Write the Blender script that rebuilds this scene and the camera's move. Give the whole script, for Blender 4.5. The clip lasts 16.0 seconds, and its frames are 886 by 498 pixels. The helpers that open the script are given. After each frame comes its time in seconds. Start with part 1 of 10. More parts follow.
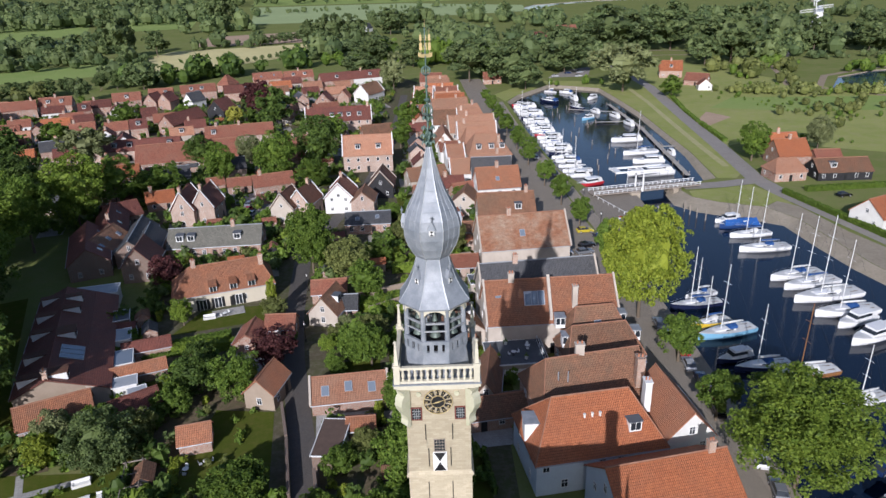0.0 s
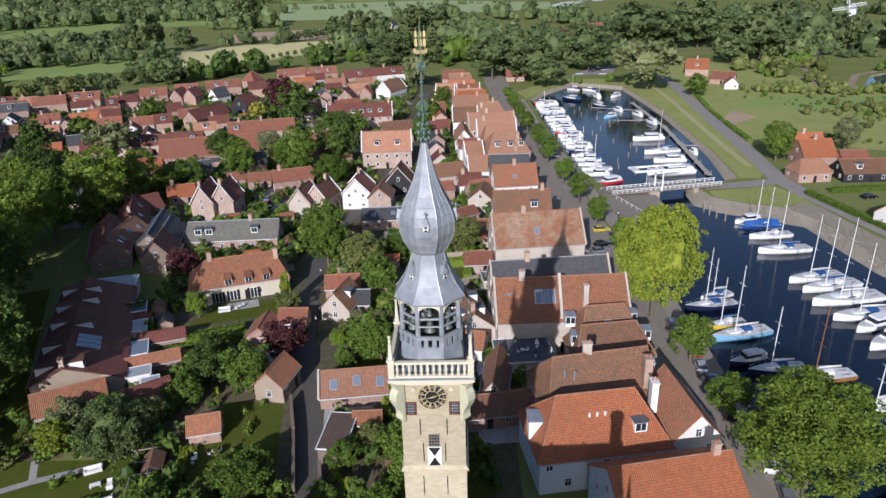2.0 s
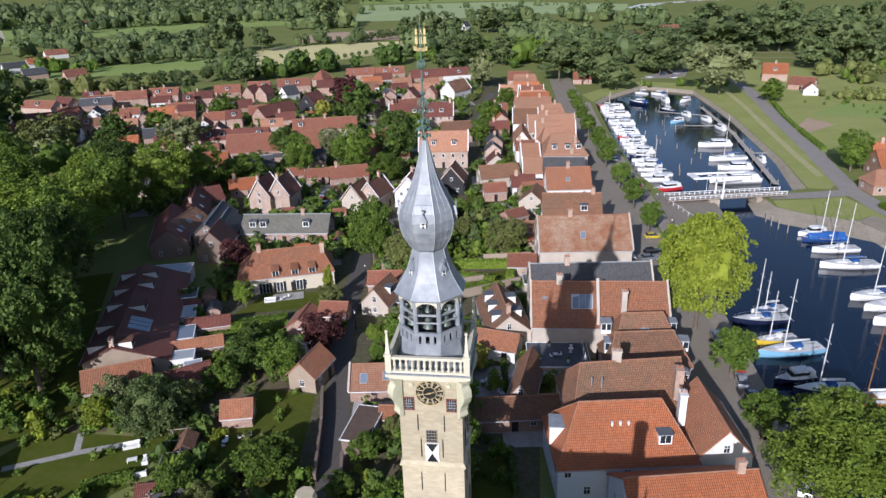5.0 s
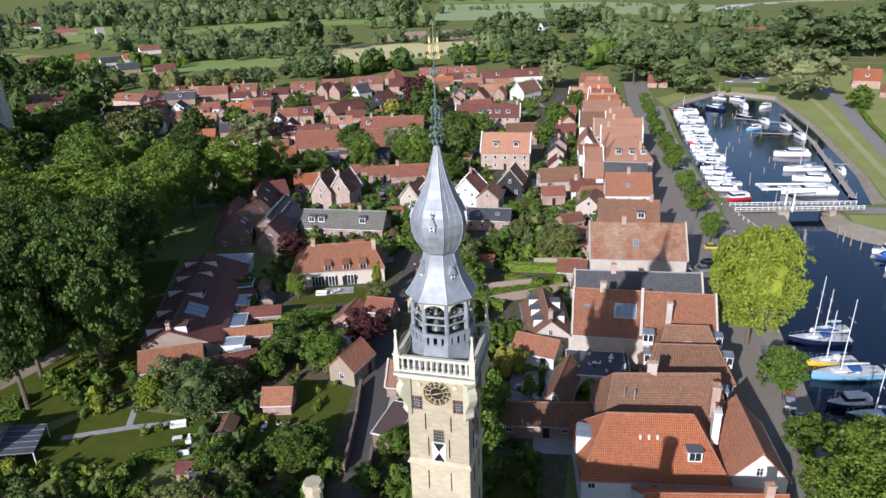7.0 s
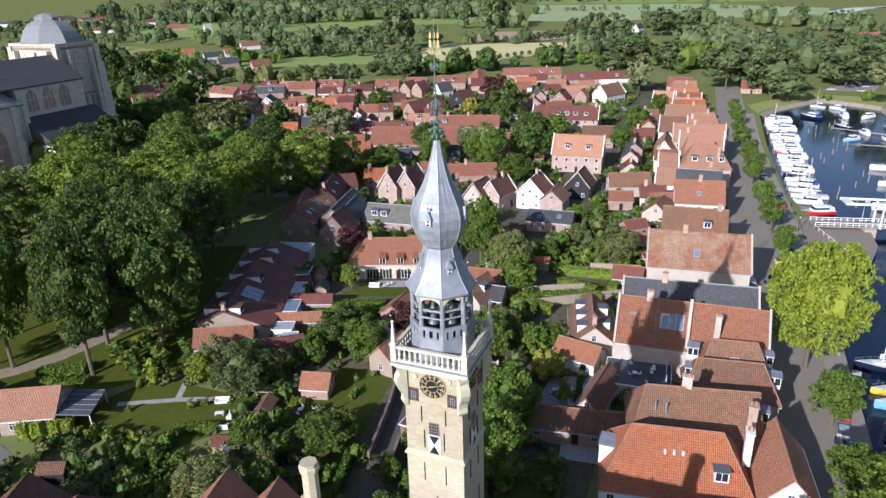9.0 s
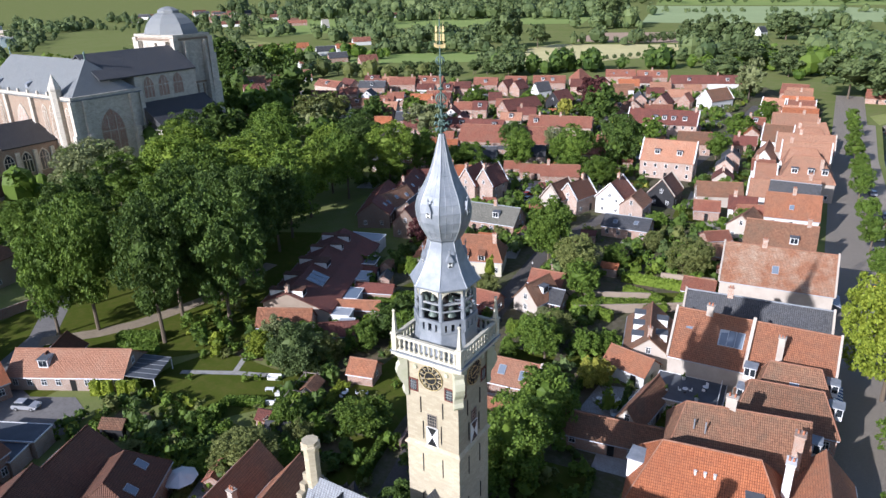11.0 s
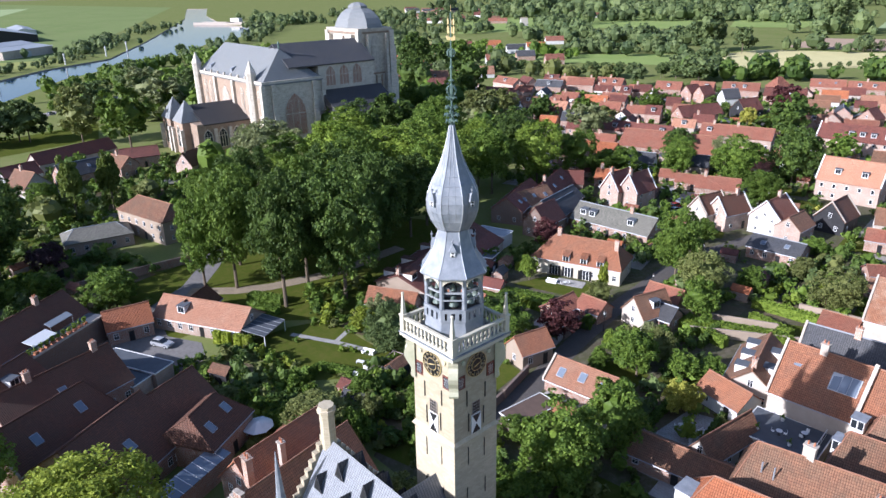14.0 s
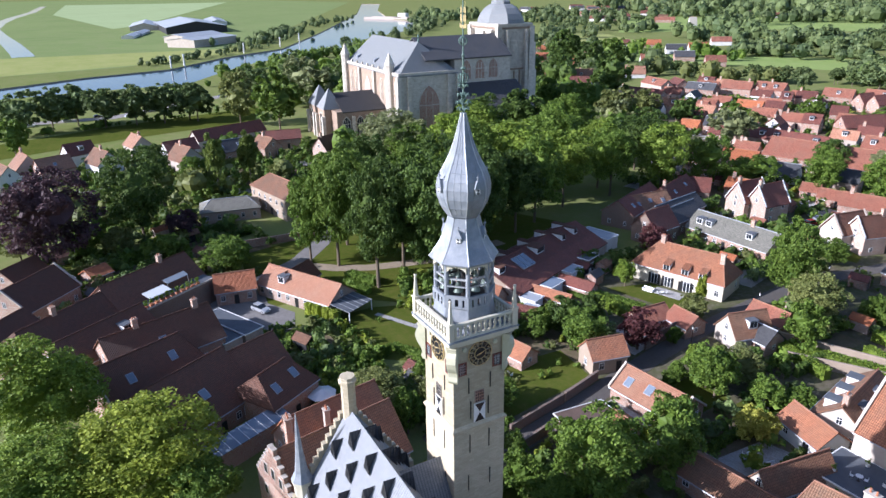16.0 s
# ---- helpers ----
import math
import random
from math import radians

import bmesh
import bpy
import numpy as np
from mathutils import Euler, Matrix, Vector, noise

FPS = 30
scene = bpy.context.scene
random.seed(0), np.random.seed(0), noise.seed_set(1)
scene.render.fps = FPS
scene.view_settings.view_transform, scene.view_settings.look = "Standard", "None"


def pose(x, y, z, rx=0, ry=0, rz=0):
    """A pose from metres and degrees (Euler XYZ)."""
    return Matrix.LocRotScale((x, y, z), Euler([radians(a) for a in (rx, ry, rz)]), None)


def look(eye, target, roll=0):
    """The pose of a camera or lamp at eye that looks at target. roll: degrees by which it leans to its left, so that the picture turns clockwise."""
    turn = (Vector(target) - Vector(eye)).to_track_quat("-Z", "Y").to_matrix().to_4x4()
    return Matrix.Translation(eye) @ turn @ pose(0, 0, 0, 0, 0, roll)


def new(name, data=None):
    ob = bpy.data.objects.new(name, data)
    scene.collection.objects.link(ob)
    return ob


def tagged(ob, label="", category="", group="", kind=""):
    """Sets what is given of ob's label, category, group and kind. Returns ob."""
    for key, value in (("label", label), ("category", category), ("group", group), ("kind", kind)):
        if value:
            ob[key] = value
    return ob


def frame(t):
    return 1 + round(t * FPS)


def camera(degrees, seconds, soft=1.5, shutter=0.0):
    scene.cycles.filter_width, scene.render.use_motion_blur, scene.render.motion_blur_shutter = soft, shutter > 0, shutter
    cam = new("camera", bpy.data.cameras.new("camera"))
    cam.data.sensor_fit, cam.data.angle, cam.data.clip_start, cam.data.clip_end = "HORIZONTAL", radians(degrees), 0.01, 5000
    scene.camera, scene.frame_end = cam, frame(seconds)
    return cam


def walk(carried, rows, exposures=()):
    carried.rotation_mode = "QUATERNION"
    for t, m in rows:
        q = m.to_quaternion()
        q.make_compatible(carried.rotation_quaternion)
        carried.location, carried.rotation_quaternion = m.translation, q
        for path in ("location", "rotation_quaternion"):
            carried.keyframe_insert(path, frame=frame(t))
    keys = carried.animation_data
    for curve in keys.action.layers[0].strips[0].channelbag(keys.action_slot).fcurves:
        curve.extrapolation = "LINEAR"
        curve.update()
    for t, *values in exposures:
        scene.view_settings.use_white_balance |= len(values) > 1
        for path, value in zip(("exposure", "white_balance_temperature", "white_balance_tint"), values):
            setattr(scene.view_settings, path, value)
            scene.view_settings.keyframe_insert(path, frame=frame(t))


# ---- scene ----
cam = camera(66.2, 16.0)
PATH = [
    (0, (0.539, -50.381, 64.432), (0.55, -48.533, 63.668), -1.8),
    (0.5, (1.152, -50.384, 64.625), (1.149, -48.538, 63.856), -1.9),
    (1, (1.661, -50.423, 64.584), (1.642, -48.578, 63.813), -1.8),
    (1.5, (2.21, -50.532, 64.432), (2.171, -48.687, 63.661), -1.8),
    (2, (2.838, -50.591, 64.324), (2.778, -48.746, 63.555), -1.8),
    (2.5, (3.599, -50.64, 64.215), (3.515, -48.795, 63.446), -1.8),
    (3, (4.32, -50.778, 64.213), (4.209, -48.934, 63.445), -1.9),
    (3.5, (5.187, -50.707, 64.224), (5.047, -48.865, 63.457), -1.9),
    (4, (6.134, -50.655, 63.939), (5.962, -48.814, 63.176), -1.9),
    (6.5, (12.034, -50.383, 64.21), (11.617, -48.579, 63.454), -1.9),
    (7, (13.391, -50.357, 64.515), (12.923, -48.565, 63.76), -1.9),
    (7.5, (15.099, -50.169, 64.558), (14.573, -48.394, 63.803), -1.9),
    (8, (16.62, -49.945, 64.446), (16.039, -48.185, 63.694), -1.7),
    (8.5, (18.358, -49.565, 64.37), (17.716, -47.826, 63.62), -1.7),
    (9, (20.336, -48.729, 64.034), (19.629, -47.014, 63.287), -1.7),
    (11.5, (29.841, -44.443, 63.381), (28.799, -42.905, 62.64), -1.3),
    (12, (31.932, -43.229, 63.275), (30.821, -41.74, 62.535), -1.3),
    (12.5, (33.935, -41.871, 63.292), (32.756, -40.437, 62.549), -1.2),
    (13, (35.999, -40.517, 63.237), (34.751, -39.141, 62.497), -1.2),
    (13.5, (38.085, -38.854, 62.97), (36.767, -37.542, 62.235), -1.1),
    (14, (40.102, -37.098, 62.805), (38.715, -35.857, 62.071), -1.1),
    (14.5, (42.132, -35.084, 62.589), (40.679, -33.923, 61.853), -1.0),
    (15, (43.948, -32.987, 62.383), (42.432, -31.909, 61.648), -0.8),
    (15.5, (45.717, -30.804, 62.247), (44.141, -29.816, 61.511), -0.7),
    (16, (47.976, -28.083, 61.973), (46.341, -27.197, 61.24), -0.9),
]
walk(cam, [(t, look(eye, target, roll)) for t, eye, target, roll in PATH],
     exposures=[(0.0, -0.03, 5700, 17), (7.0, 0.22, 5620, 17), (9.5, 0.40, 5560, 17), (12.5, 0.58, 5500, 18), (16.0, 0.87, 5420, 20)])

# ---- light: a low clear sun behind the first viewpoint ----
SUN_UP, SUN_TURN = radians(24.3), radians(15.3)
to_sun = Vector((-math.sin(SUN_TURN) * math.cos(SUN_UP), -math.cos(SUN_TURN) * math.cos(SUN_UP), math.sin(SUN_UP)))
world = bpy.data.worlds.new("sky")
scene.world = world
world.use_nodes = True
sky = world.node_tree.nodes.new("ShaderNodeTexSky")
sky.sky_type, sky.sun_disc = "NISHITA", False
sky.sun_elevation, sky.sun_rotation = SUN_UP, math.pi + SUN_TURN
sky.air_density, sky.dust_density = 1.0, 1.2
back = world.node_tree.nodes["Background"]
world.node_tree.links.new(sky.outputs[0], back.inputs[0])
back.inputs[1].default_value = 0.102
sun_data = bpy.data.lights.new("sun", "SUN")
sun_data.energy, sun_data.angle, sun_data.color = 5.4, radians(0.55), (1.0, 0.94, 0.85)
sun = new("sun", sun_data)
sun.matrix_world = look(to_sun * 400, (0, 0, 0))


# ---- materials ----
class Nodes:
    """A small wrapper round a material's node tree."""

    def __init__(self, name):
        self.material = bpy.data.materials.new(name)
        self.material.use_nodes = True
        self.tree = self.material.node_tree
        self.shader = self.tree.nodes["Principled BSDF"]
        self.coord = self.add("ShaderNodeTexCoord")
        self.info = self.add("ShaderNodeObjectInfo")

    def add(self, kind):
        return self.tree.nodes.new(kind)

    def put(self, socket, value):
        if isinstance(value, bpy.types.NodeSocket):
            self.tree.links.new(value, socket)
        elif isinstance(value, tuple) and len(value) == 3 and socket.type == "RGBA":
            socket.default_value = (*value, 1)
        else:
            socket.default_value = value

    def math(self, how, a, b=0.0):
        node = self.add("ShaderNodeMath")
        node.operation = how
        self.put(node.inputs[0], a), self.put(node.inputs[1], b)
        return node.outputs[0]

    def noise(self, where, scale, detail=4.0, rough=0.6):
        node = self.add("ShaderNodeTexNoise")
        self.put(node.inputs["Vector"], where), self.put(node.inputs["Scale"], scale)
        self.put(node.inputs["Detail"], detail), self.put(node.inputs["Roughness"], rough)
        return node.outputs[0]

    def ramp(self, value, low, high):
        node = self.add("ShaderNodeMapRange")
        self.put(node.inputs[0], value), self.put(node.inputs[1], low), self.put(node.inputs[2], high)
        return node.outputs[0]

    def mix(self, factor, a, b, how="MIX"):
        node = self.add("ShaderNodeMix")
        node.data_type, node.blend_type = "RGBA", how
        self.put(node.inputs[0], factor), self.put(node.inputs[6], a), self.put(node.inputs[7], b)
        return node.outputs[2]

    def bump(self, height, strength, distance):
        node = self.add("ShaderNodeBump")
        self.put(node.inputs["Height"], height), self.put(node.inputs["Strength"], strength), self.put(node.inputs["Distance"], distance)
        self.put(self.shader.inputs["Normal"], node.outputs[0])

    def tint(self, colour, amount):
        """Makes each object a little lighter or darker than its neighbours."""
        value = self.math("ADD", self.math("MULTIPLY", self.info.outputs["Random"], amount), 1 - amount / 2)
        node = self.add("ShaderNodeVectorMath")
        node.operation = "SCALE"
        self.put(node.inputs[0], colour), self.put(node.inputs["Scale"], value)
        return node.outputs[0]

    def done(self, colour, rough=0.8, metal=0.0, specular=0.4):
        self.put(self.shader.inputs["Base Color"], colour)
        self.put(self.shader.inputs["Roughness"], rough), self.put(self.shader.inputs["Metallic"], metal)
        self.put(self.shader.inputs["Specular IOR Level"], specular)
        return self.material


def plain(name, a, b, scale=0.6, rough=0.8, metal=0.0, fine=9.0, bump=0.15, tint=0.15, specular=0.3):
    n = Nodes(name)
    where = n.coord.outputs["Object"]
    big = n.ramp(n.noise(where, scale), 0.35, 0.68)
    small = n.noise(where, scale * fine, 5.0)
    colour = n.mix(n.math("MULTIPLY", small, 0.6), n.mix(big, a, b), tuple(0.7 * c for c in a))
    n.bump(small, bump, 0.03)
    return n.done(n.tint(colour, tint), rough, metal, specular)


def tiles(name, a, b, stain, stained=0.5, across=0.25, up=0.34, relief=0.7):
    """Pantiles: rolls across the slope, courses up it, each tile its own shade, and stains over them."""
    n = Nodes(name)
    uv = n.add("ShaderNodeSeparateXYZ")
    n.put(uv.inputs[0], n.coord.outputs["UV"])
    u, v = n.math("DIVIDE", uv.outputs[0], across), n.math("DIVIDE", uv.outputs[1], up)
    cell = n.add("ShaderNodeCombineXYZ")
    n.put(cell.inputs[0], n.math("FLOOR", u)), n.put(cell.inputs[1], n.math("FLOOR", v)), n.put(cell.inputs[2], n.info.outputs["Random"])
    each = n.add("ShaderNodeTexWhiteNoise")
    n.put(each.inputs["Vector"], cell.outputs[0])
    colour = n.mix(each.outputs["Value"], a, b)
    big = n.ramp(n.noise(n.coord.outputs["Object"], 0.32, 6.0, 0.7), 0.42, 0.72)
    colour = n.mix(n.math("MULTIPLY", big, stained), colour, stain)
    moss = n.ramp(n.noise(n.coord.outputs["Object"], 1.9, 8.0, 0.75), 0.50, 0.72)
    colour = n.mix(n.math("MULTIPLY", moss, 0.55), colour, tuple(0.42 * c + 0.012 for c in a))
    speck = n.ramp(n.noise(n.coord.outputs["Object"], 3.3, 9.0, 0.8), 0.60, 0.70)
    colour = n.mix(n.math("MULTIPLY", speck, 0.45 * stained), colour, tuple(0.45 * c + 0.20 for c in stain))
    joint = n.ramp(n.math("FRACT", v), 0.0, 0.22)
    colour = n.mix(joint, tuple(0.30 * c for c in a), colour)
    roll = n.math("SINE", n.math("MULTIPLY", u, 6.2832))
    # roll shading put into the colour along with dirt: the troughs are darkened
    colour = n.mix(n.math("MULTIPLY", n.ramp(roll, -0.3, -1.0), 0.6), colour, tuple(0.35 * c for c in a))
    n.bump(n.math("ADD", n.math("MULTIPLY", roll, 0.5), n.math("SUBTRACT", 1.0, n.math("FRACT", v))), relief, 0.08)
    return n.done(n.tint(colour, 0.36), 0.72, 0.0, 0.35)


def bricks(name, a, b, mortar, long=0.21, high=0.065, gap=0.012, dirt=(0.12, 0.10, 0.08)):
    n = Nodes(name)
    wall = n.add("ShaderNodeTexBrick")
    n.put(wall.inputs["Vector"], n.coord.outputs["UV"])
    n.put(wall.inputs["Color1"], a), n.put(wall.inputs["Color2"], b), n.put(wall.inputs["Mortar"], mortar)
    for key, value in (("Scale", 1.0), ("Mortar Size", gap), ("Brick Width", long), ("Row Height", high), ("Mortar Smooth", 0.2)):
        n.put(wall.inputs[key], value)
    big = n.ramp(n.noise(n.coord.outputs["Object"], 0.5, 5.0), 0.45, 0.75)
    colour = n.mix(n.math("MULTIPLY", big, 0.4), wall.outputs["Color"], dirt)
    n.bump(n.math("SUBTRACT", 1.0, wall.outputs["Fac"]), 0.4, 0.02)
    return n.done(n.tint(colour, 0.25), 0.85, 0.0, 0.25)


def leaves(name, a, b, through_light=0.25):
    n = Nodes(name)
    each = n.add("ShaderNodeNewGeometry").outputs["Random Per Island"]
    colour = n.tint(n.mix(each, a, b), 0.35)
    n.done(colour, 0.6, 0.0, 0.2)
    thin = n.add("ShaderNodeBsdfTranslucent")
    n.put(thin.inputs[0], n.mix(0.5, colour, tuple(min(1.0, 1.6 * c) for c in b)))
    both = n.add("ShaderNodeMixShader")
    n.put(both.inputs[0], through_light)
    n.put(both.inputs[1], n.shader.outputs[0]), n.put(both.inputs[2], thin.outputs[0])
    n.put(n.tree.nodes["Material Output"].inputs[0], both.outputs[0])
    return n.material


def ground_cover(name, a, b, c, scale, rough=0.9, bump=0.5):
    """Turf or soil: patches at three sizes."""
    n = Nodes(name)
    where = n.coord.outputs["Object"]
    colour = n.mix(n.ramp(n.noise(where, scale, 6.0), 0.38, 0.64), a, b)
    colour = n.mix(n.ramp(n.noise(where, scale * 5.3, 6.0, 0.7), 0.45, 0.75), colour, c)
    fine = n.noise(where, scale * 60.0, 3.0)
    colour = n.mix(n.math("MULTIPLY", fine, 0.5), colour, tuple(0.5 * v for v in a))
    n.bump(fine, bump, 0.1)
    return n.done(colour, rough, 0.0, 0.0)


def water_surface(name, deep, ripple=1.6):
    n = Nodes(name)
    where = n.coord.outputs["Object"]
    n.bump(n.math("ADD", n.noise(where, ripple, 3.0), n.math("MULTIPLY", n.noise(where, ripple * 0.13, 2.0), 2.0)), 0.12, 0.12)
    return n.done(deep, 0.07, 0.0, 0.3)


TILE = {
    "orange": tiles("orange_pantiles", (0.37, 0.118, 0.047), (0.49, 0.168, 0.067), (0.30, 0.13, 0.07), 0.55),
    # orange-brown tile with the shade of slopes turned from the sun painted in
    "umber": tiles("shade_dark_umber_pantiles", (0.128, 0.056, 0.034), (0.185, 0.080, 0.046), (0.110, 0.070, 0.046), 0.6),
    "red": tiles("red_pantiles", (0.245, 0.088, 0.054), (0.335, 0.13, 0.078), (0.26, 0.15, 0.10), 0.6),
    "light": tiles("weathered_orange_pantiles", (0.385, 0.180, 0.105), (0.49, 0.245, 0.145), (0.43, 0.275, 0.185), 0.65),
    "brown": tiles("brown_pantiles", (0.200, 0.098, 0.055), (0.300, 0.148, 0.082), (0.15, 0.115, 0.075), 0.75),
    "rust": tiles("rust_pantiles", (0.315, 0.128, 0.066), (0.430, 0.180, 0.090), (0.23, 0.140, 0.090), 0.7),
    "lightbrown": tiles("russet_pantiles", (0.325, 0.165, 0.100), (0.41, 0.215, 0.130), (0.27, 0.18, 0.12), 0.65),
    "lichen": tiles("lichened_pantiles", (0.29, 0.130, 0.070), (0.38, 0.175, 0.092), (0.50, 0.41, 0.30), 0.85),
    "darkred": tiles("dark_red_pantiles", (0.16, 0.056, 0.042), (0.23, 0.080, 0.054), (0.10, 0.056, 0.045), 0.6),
    "slate": tiles("blue_grey_slates", (0.054, 0.055, 0.060), (0.088, 0.090, 0.095), (0.115, 0.105, 0.09), 0.45, 0.3, 0.2, 0.3),
    "darkslate": tiles("dark_chapel_slates", (0.030, 0.029, 0.030), (0.050, 0.048, 0.048), (0.065, 0.060, 0.055), 0.4, 0.3, 0.2, 0.3),
    "paleslate": tiles("pale_blue_slates", (0.180, 0.192, 0.208), (0.225, 0.238, 0.254), (0.235, 0.237, 0.234), 0.3, 0.3, 0.2, 0.12),
    "churchslate": tiles("church_slates", (0.222, 0.236, 0.236), (0.275, 0.29, 0.29), (0.30, 0.30, 0.28), 0.4, 0.3, 0.2, 0.15),
    "grey": tiles("grey_cement_tiles", (0.17, 0.16, 0.13), (0.23, 0.22, 0.18), (0.12, 0.12, 0.09), 0.6, 0.3, 0.3, 0.4),
    "thatch": plain("pale_thatch", (0.40, 0.36, 0.29), (0.48, 0.44, 0.37), 0.8),
}
WALL = {
    "white": plain("white_limewash", (0.72, 0.71, 0.67), (0.62, 0.605, 0.57), 0.5),
    # white render with the blue of sky-lit shade put into its colour
    "skyshade": plain("sky_shade_white_render", (0.66, 0.73, 0.78), (0.58, 0.64, 0.69), 0.5),
    "cream": plain("cream_render", (0.50, 0.44, 0.37), (0.40, 0.34, 0.28), 0.4),
    "yellow": plain("pale_yellow_render", (0.64, 0.58, 0.45), (0.54, 0.48, 0.37), 0.4),
    "pink": bricks("pale_pink_brick", (0.36, 0.235, 0.18), (0.45, 0.305, 0.235), (0.46, 0.40, 0.34)),
    "brick": bricks("red_brown_brick", (0.28, 0.13, 0.085), (0.36, 0.18, 0.115), (0.40, 0.36, 0.31)),
    "tan": plain("weathered_tan_render", (0.36, 0.29, 0.22), (0.29, 0.225, 0.165), 0.4),
    # brick darkened in its colour to stand in for tree shade
    "dark": bricks("shade_dark_brick", (0.175, 0.105, 0.078), (0.24, 0.152, 0.115), (0.21, 0.185, 0.155)),
    "timber": plain("black_tarred_boards", (0.02, 0.02, 0.022), (0.04, 0.04, 0.042), 0.8, 0.6),
}
white_paint = plain("white_paint", (0.80, 0.80, 0.78), (0.72, 0.72, 0.70), 1.0, 0.45, bump=0.05, tint=0.08)
black_paint = plain("black_paint", (0.015, 0.015, 0.017), (0.03, 0.03, 0.03), 1.0, 0.4)
red_paint = plain("red_paint", (0.34, 0.05, 0.03), (0.28, 0.05, 0.03), 1.0, 0.5)
oxblood = plain("faded_oxblood_paint", (0.17, 0.055, 0.040), (0.13, 0.045, 0.035), 1.0, 0.6)
gilding = plain("gilding", (0.66, 0.52, 0.26), (0.56, 0.43, 0.20), 2.0, 0.42, 0.35)
glass = Nodes("window_glass").done((0.025, 0.03, 0.036), 0.06, 0.0, 0.8)
roof_glass = Nodes("skylight_glass").done((0.16, 0.19, 0.23), 0.05, 0.0, 1.0)
pale_stone = bricks("pale_limestone_blocks", (0.395, 0.340, 0.235), (0.475, 0.415, 0.295), (0.35, 0.30, 0.21), 0.55, 0.21, 0.008, (0.30, 0.255, 0.18))
church_stone = bricks("grey_limestone_blocks", (0.50, 0.455, 0.38), (0.62, 0.57, 0.48), (0.30, 0.265, 0.21), 1.1, 0.45, 0.012, (0.26, 0.22, 0.16))
church_brick = bricks("old_church_brick", (0.255, 0.165, 0.112), (0.335, 0.228, 0.160), (0.33, 0.28, 0.215))
dressed_stone = plain("carved_cream_stone", (0.60, 0.56, 0.44), (0.50, 0.465, 0.355), 0.7, 0.75)
green_stone = plain("lichened_stone", (0.46, 0.46, 0.31), (0.58, 0.55, 0.41), 0.9, 0.8)
lead = plain("grey_lead", (0.20, 0.222, 0.25), (0.345, 0.365, 0.39), 0.9, 0.5, 0.1, bump=0.1, tint=0.05, specular=0.4)
lead_rolls = plain("pale_lead_rolls", (0.46, 0.48, 0.50), (0.40, 0.42, 0.45), 0.8, 0.45, 0.4)
verdigris = plain("green_copper", (0.11, 0.17, 0.145), (0.18, 0.26, 0.22), 2.0, 0.6, 0.3)
bell_bronze = plain("green_bronze", (0.11, 0.14, 0.12), (0.16, 0.19, 0.165), 2.0, 0.5, 0.4)
iron = plain("dark_iron", (0.03, 0.03, 0.032), (0.06, 0.05, 0.045), 2.0, 0.55, 0.5)
steel = plain("mast_aluminium", (0.62, 0.62, 0.62), (0.54, 0.54, 0.54), 1.0, 0.35, 0.6)
bark = plain("bark", (0.13, 0.10, 0.07), (0.20, 0.16, 0.11), 1.2, 0.95, bump=0.6)
worn_wood = plain("weathered_timber", (0.26, 0.22, 0.18), (0.34, 0.29, 0.24), 1.2, 0.85)
chimney_brick = bricks("chimney_brick", (0.38, 0.20, 0.13), (0.46, 0.27, 0.18), (0.46, 0.42, 0.36))
terracotta = plain("terracotta", (0.46, 0.19, 0.10), (0.38, 0.15, 0.08), 2.0, 0.8)
ridge_clay = plain("mortared_ridge_clay", (0.27, 0.125, 0.074), (0.36, 0.20, 0.13), 0.9, 0.85)
gutter_zinc = plain("gutter_zinc", (0.40, 0.42, 0.44), (0.34, 0.36, 0.38), 1.0, 0.5, 0.4)
LEAF = {
    "green": leaves("green_leaves", (0.055, 0.098, 0.014), (0.145, 0.212, 0.030)),
    "mid": leaves("mid_green_leaves", (0.084, 0.135, 0.016), (0.200, 0.268, 0.034)),
    "bright": leaves("bright_green_leaves", (0.130, 0.172, 0.018), (0.290, 0.335, 0.038)),
    "lime": leaves("yellow_green_leaves", (0.118, 0.160, 0.015), (0.270, 0.312, 0.034)),
    "olive": leaves("olive_leaves", (0.088, 0.108, 0.030), (0.205, 0.222, 0.066)),
    "dark": leaves("dark_green_leaves", (0.035, 0.064, 0.014), (0.098, 0.148, 0.027)),
    "grey": leaves("grey_green_leaves", (0.058, 0.088, 0.030), (0.132, 0.176, 0.056)),
    "pale": leaves("pale_green_leaves", (0.115, 0.140, 0.055), (0.245, 0.265, 0.115)),
    # haze put into the leaf colour: paler and bluer than the near greens
    "far": leaves("hazy_distant_leaves", (0.062, 0.095, 0.036), (0.150, 0.190, 0.068)),
    "copper": leaves("copper_leaves", (0.050, 0.018, 0.020), (0.125, 0.046, 0.042)),
    "plum": leaves("purple_leaves", (0.042, 0.025, 0.030), (0.095, 0.055, 0.060)),
    "gold": leaves("golden_leaves", (0.22, 0.23, 0.030), (0.44, 0.42, 0.08)),
    "conifer": leaves("cypress_leaves", (0.070, 0.105, 0.018), (0.155, 0.195, 0.036)),
}
turf = ground_cover("garden_turf", (0.165, 0.200, 0.058), (0.200, 0.222, 0.078), (0.235, 0.220, 0.105), 0.03, 0.9, 0.2)
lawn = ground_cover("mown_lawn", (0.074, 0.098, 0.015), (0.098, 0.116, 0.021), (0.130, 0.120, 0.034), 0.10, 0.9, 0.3)
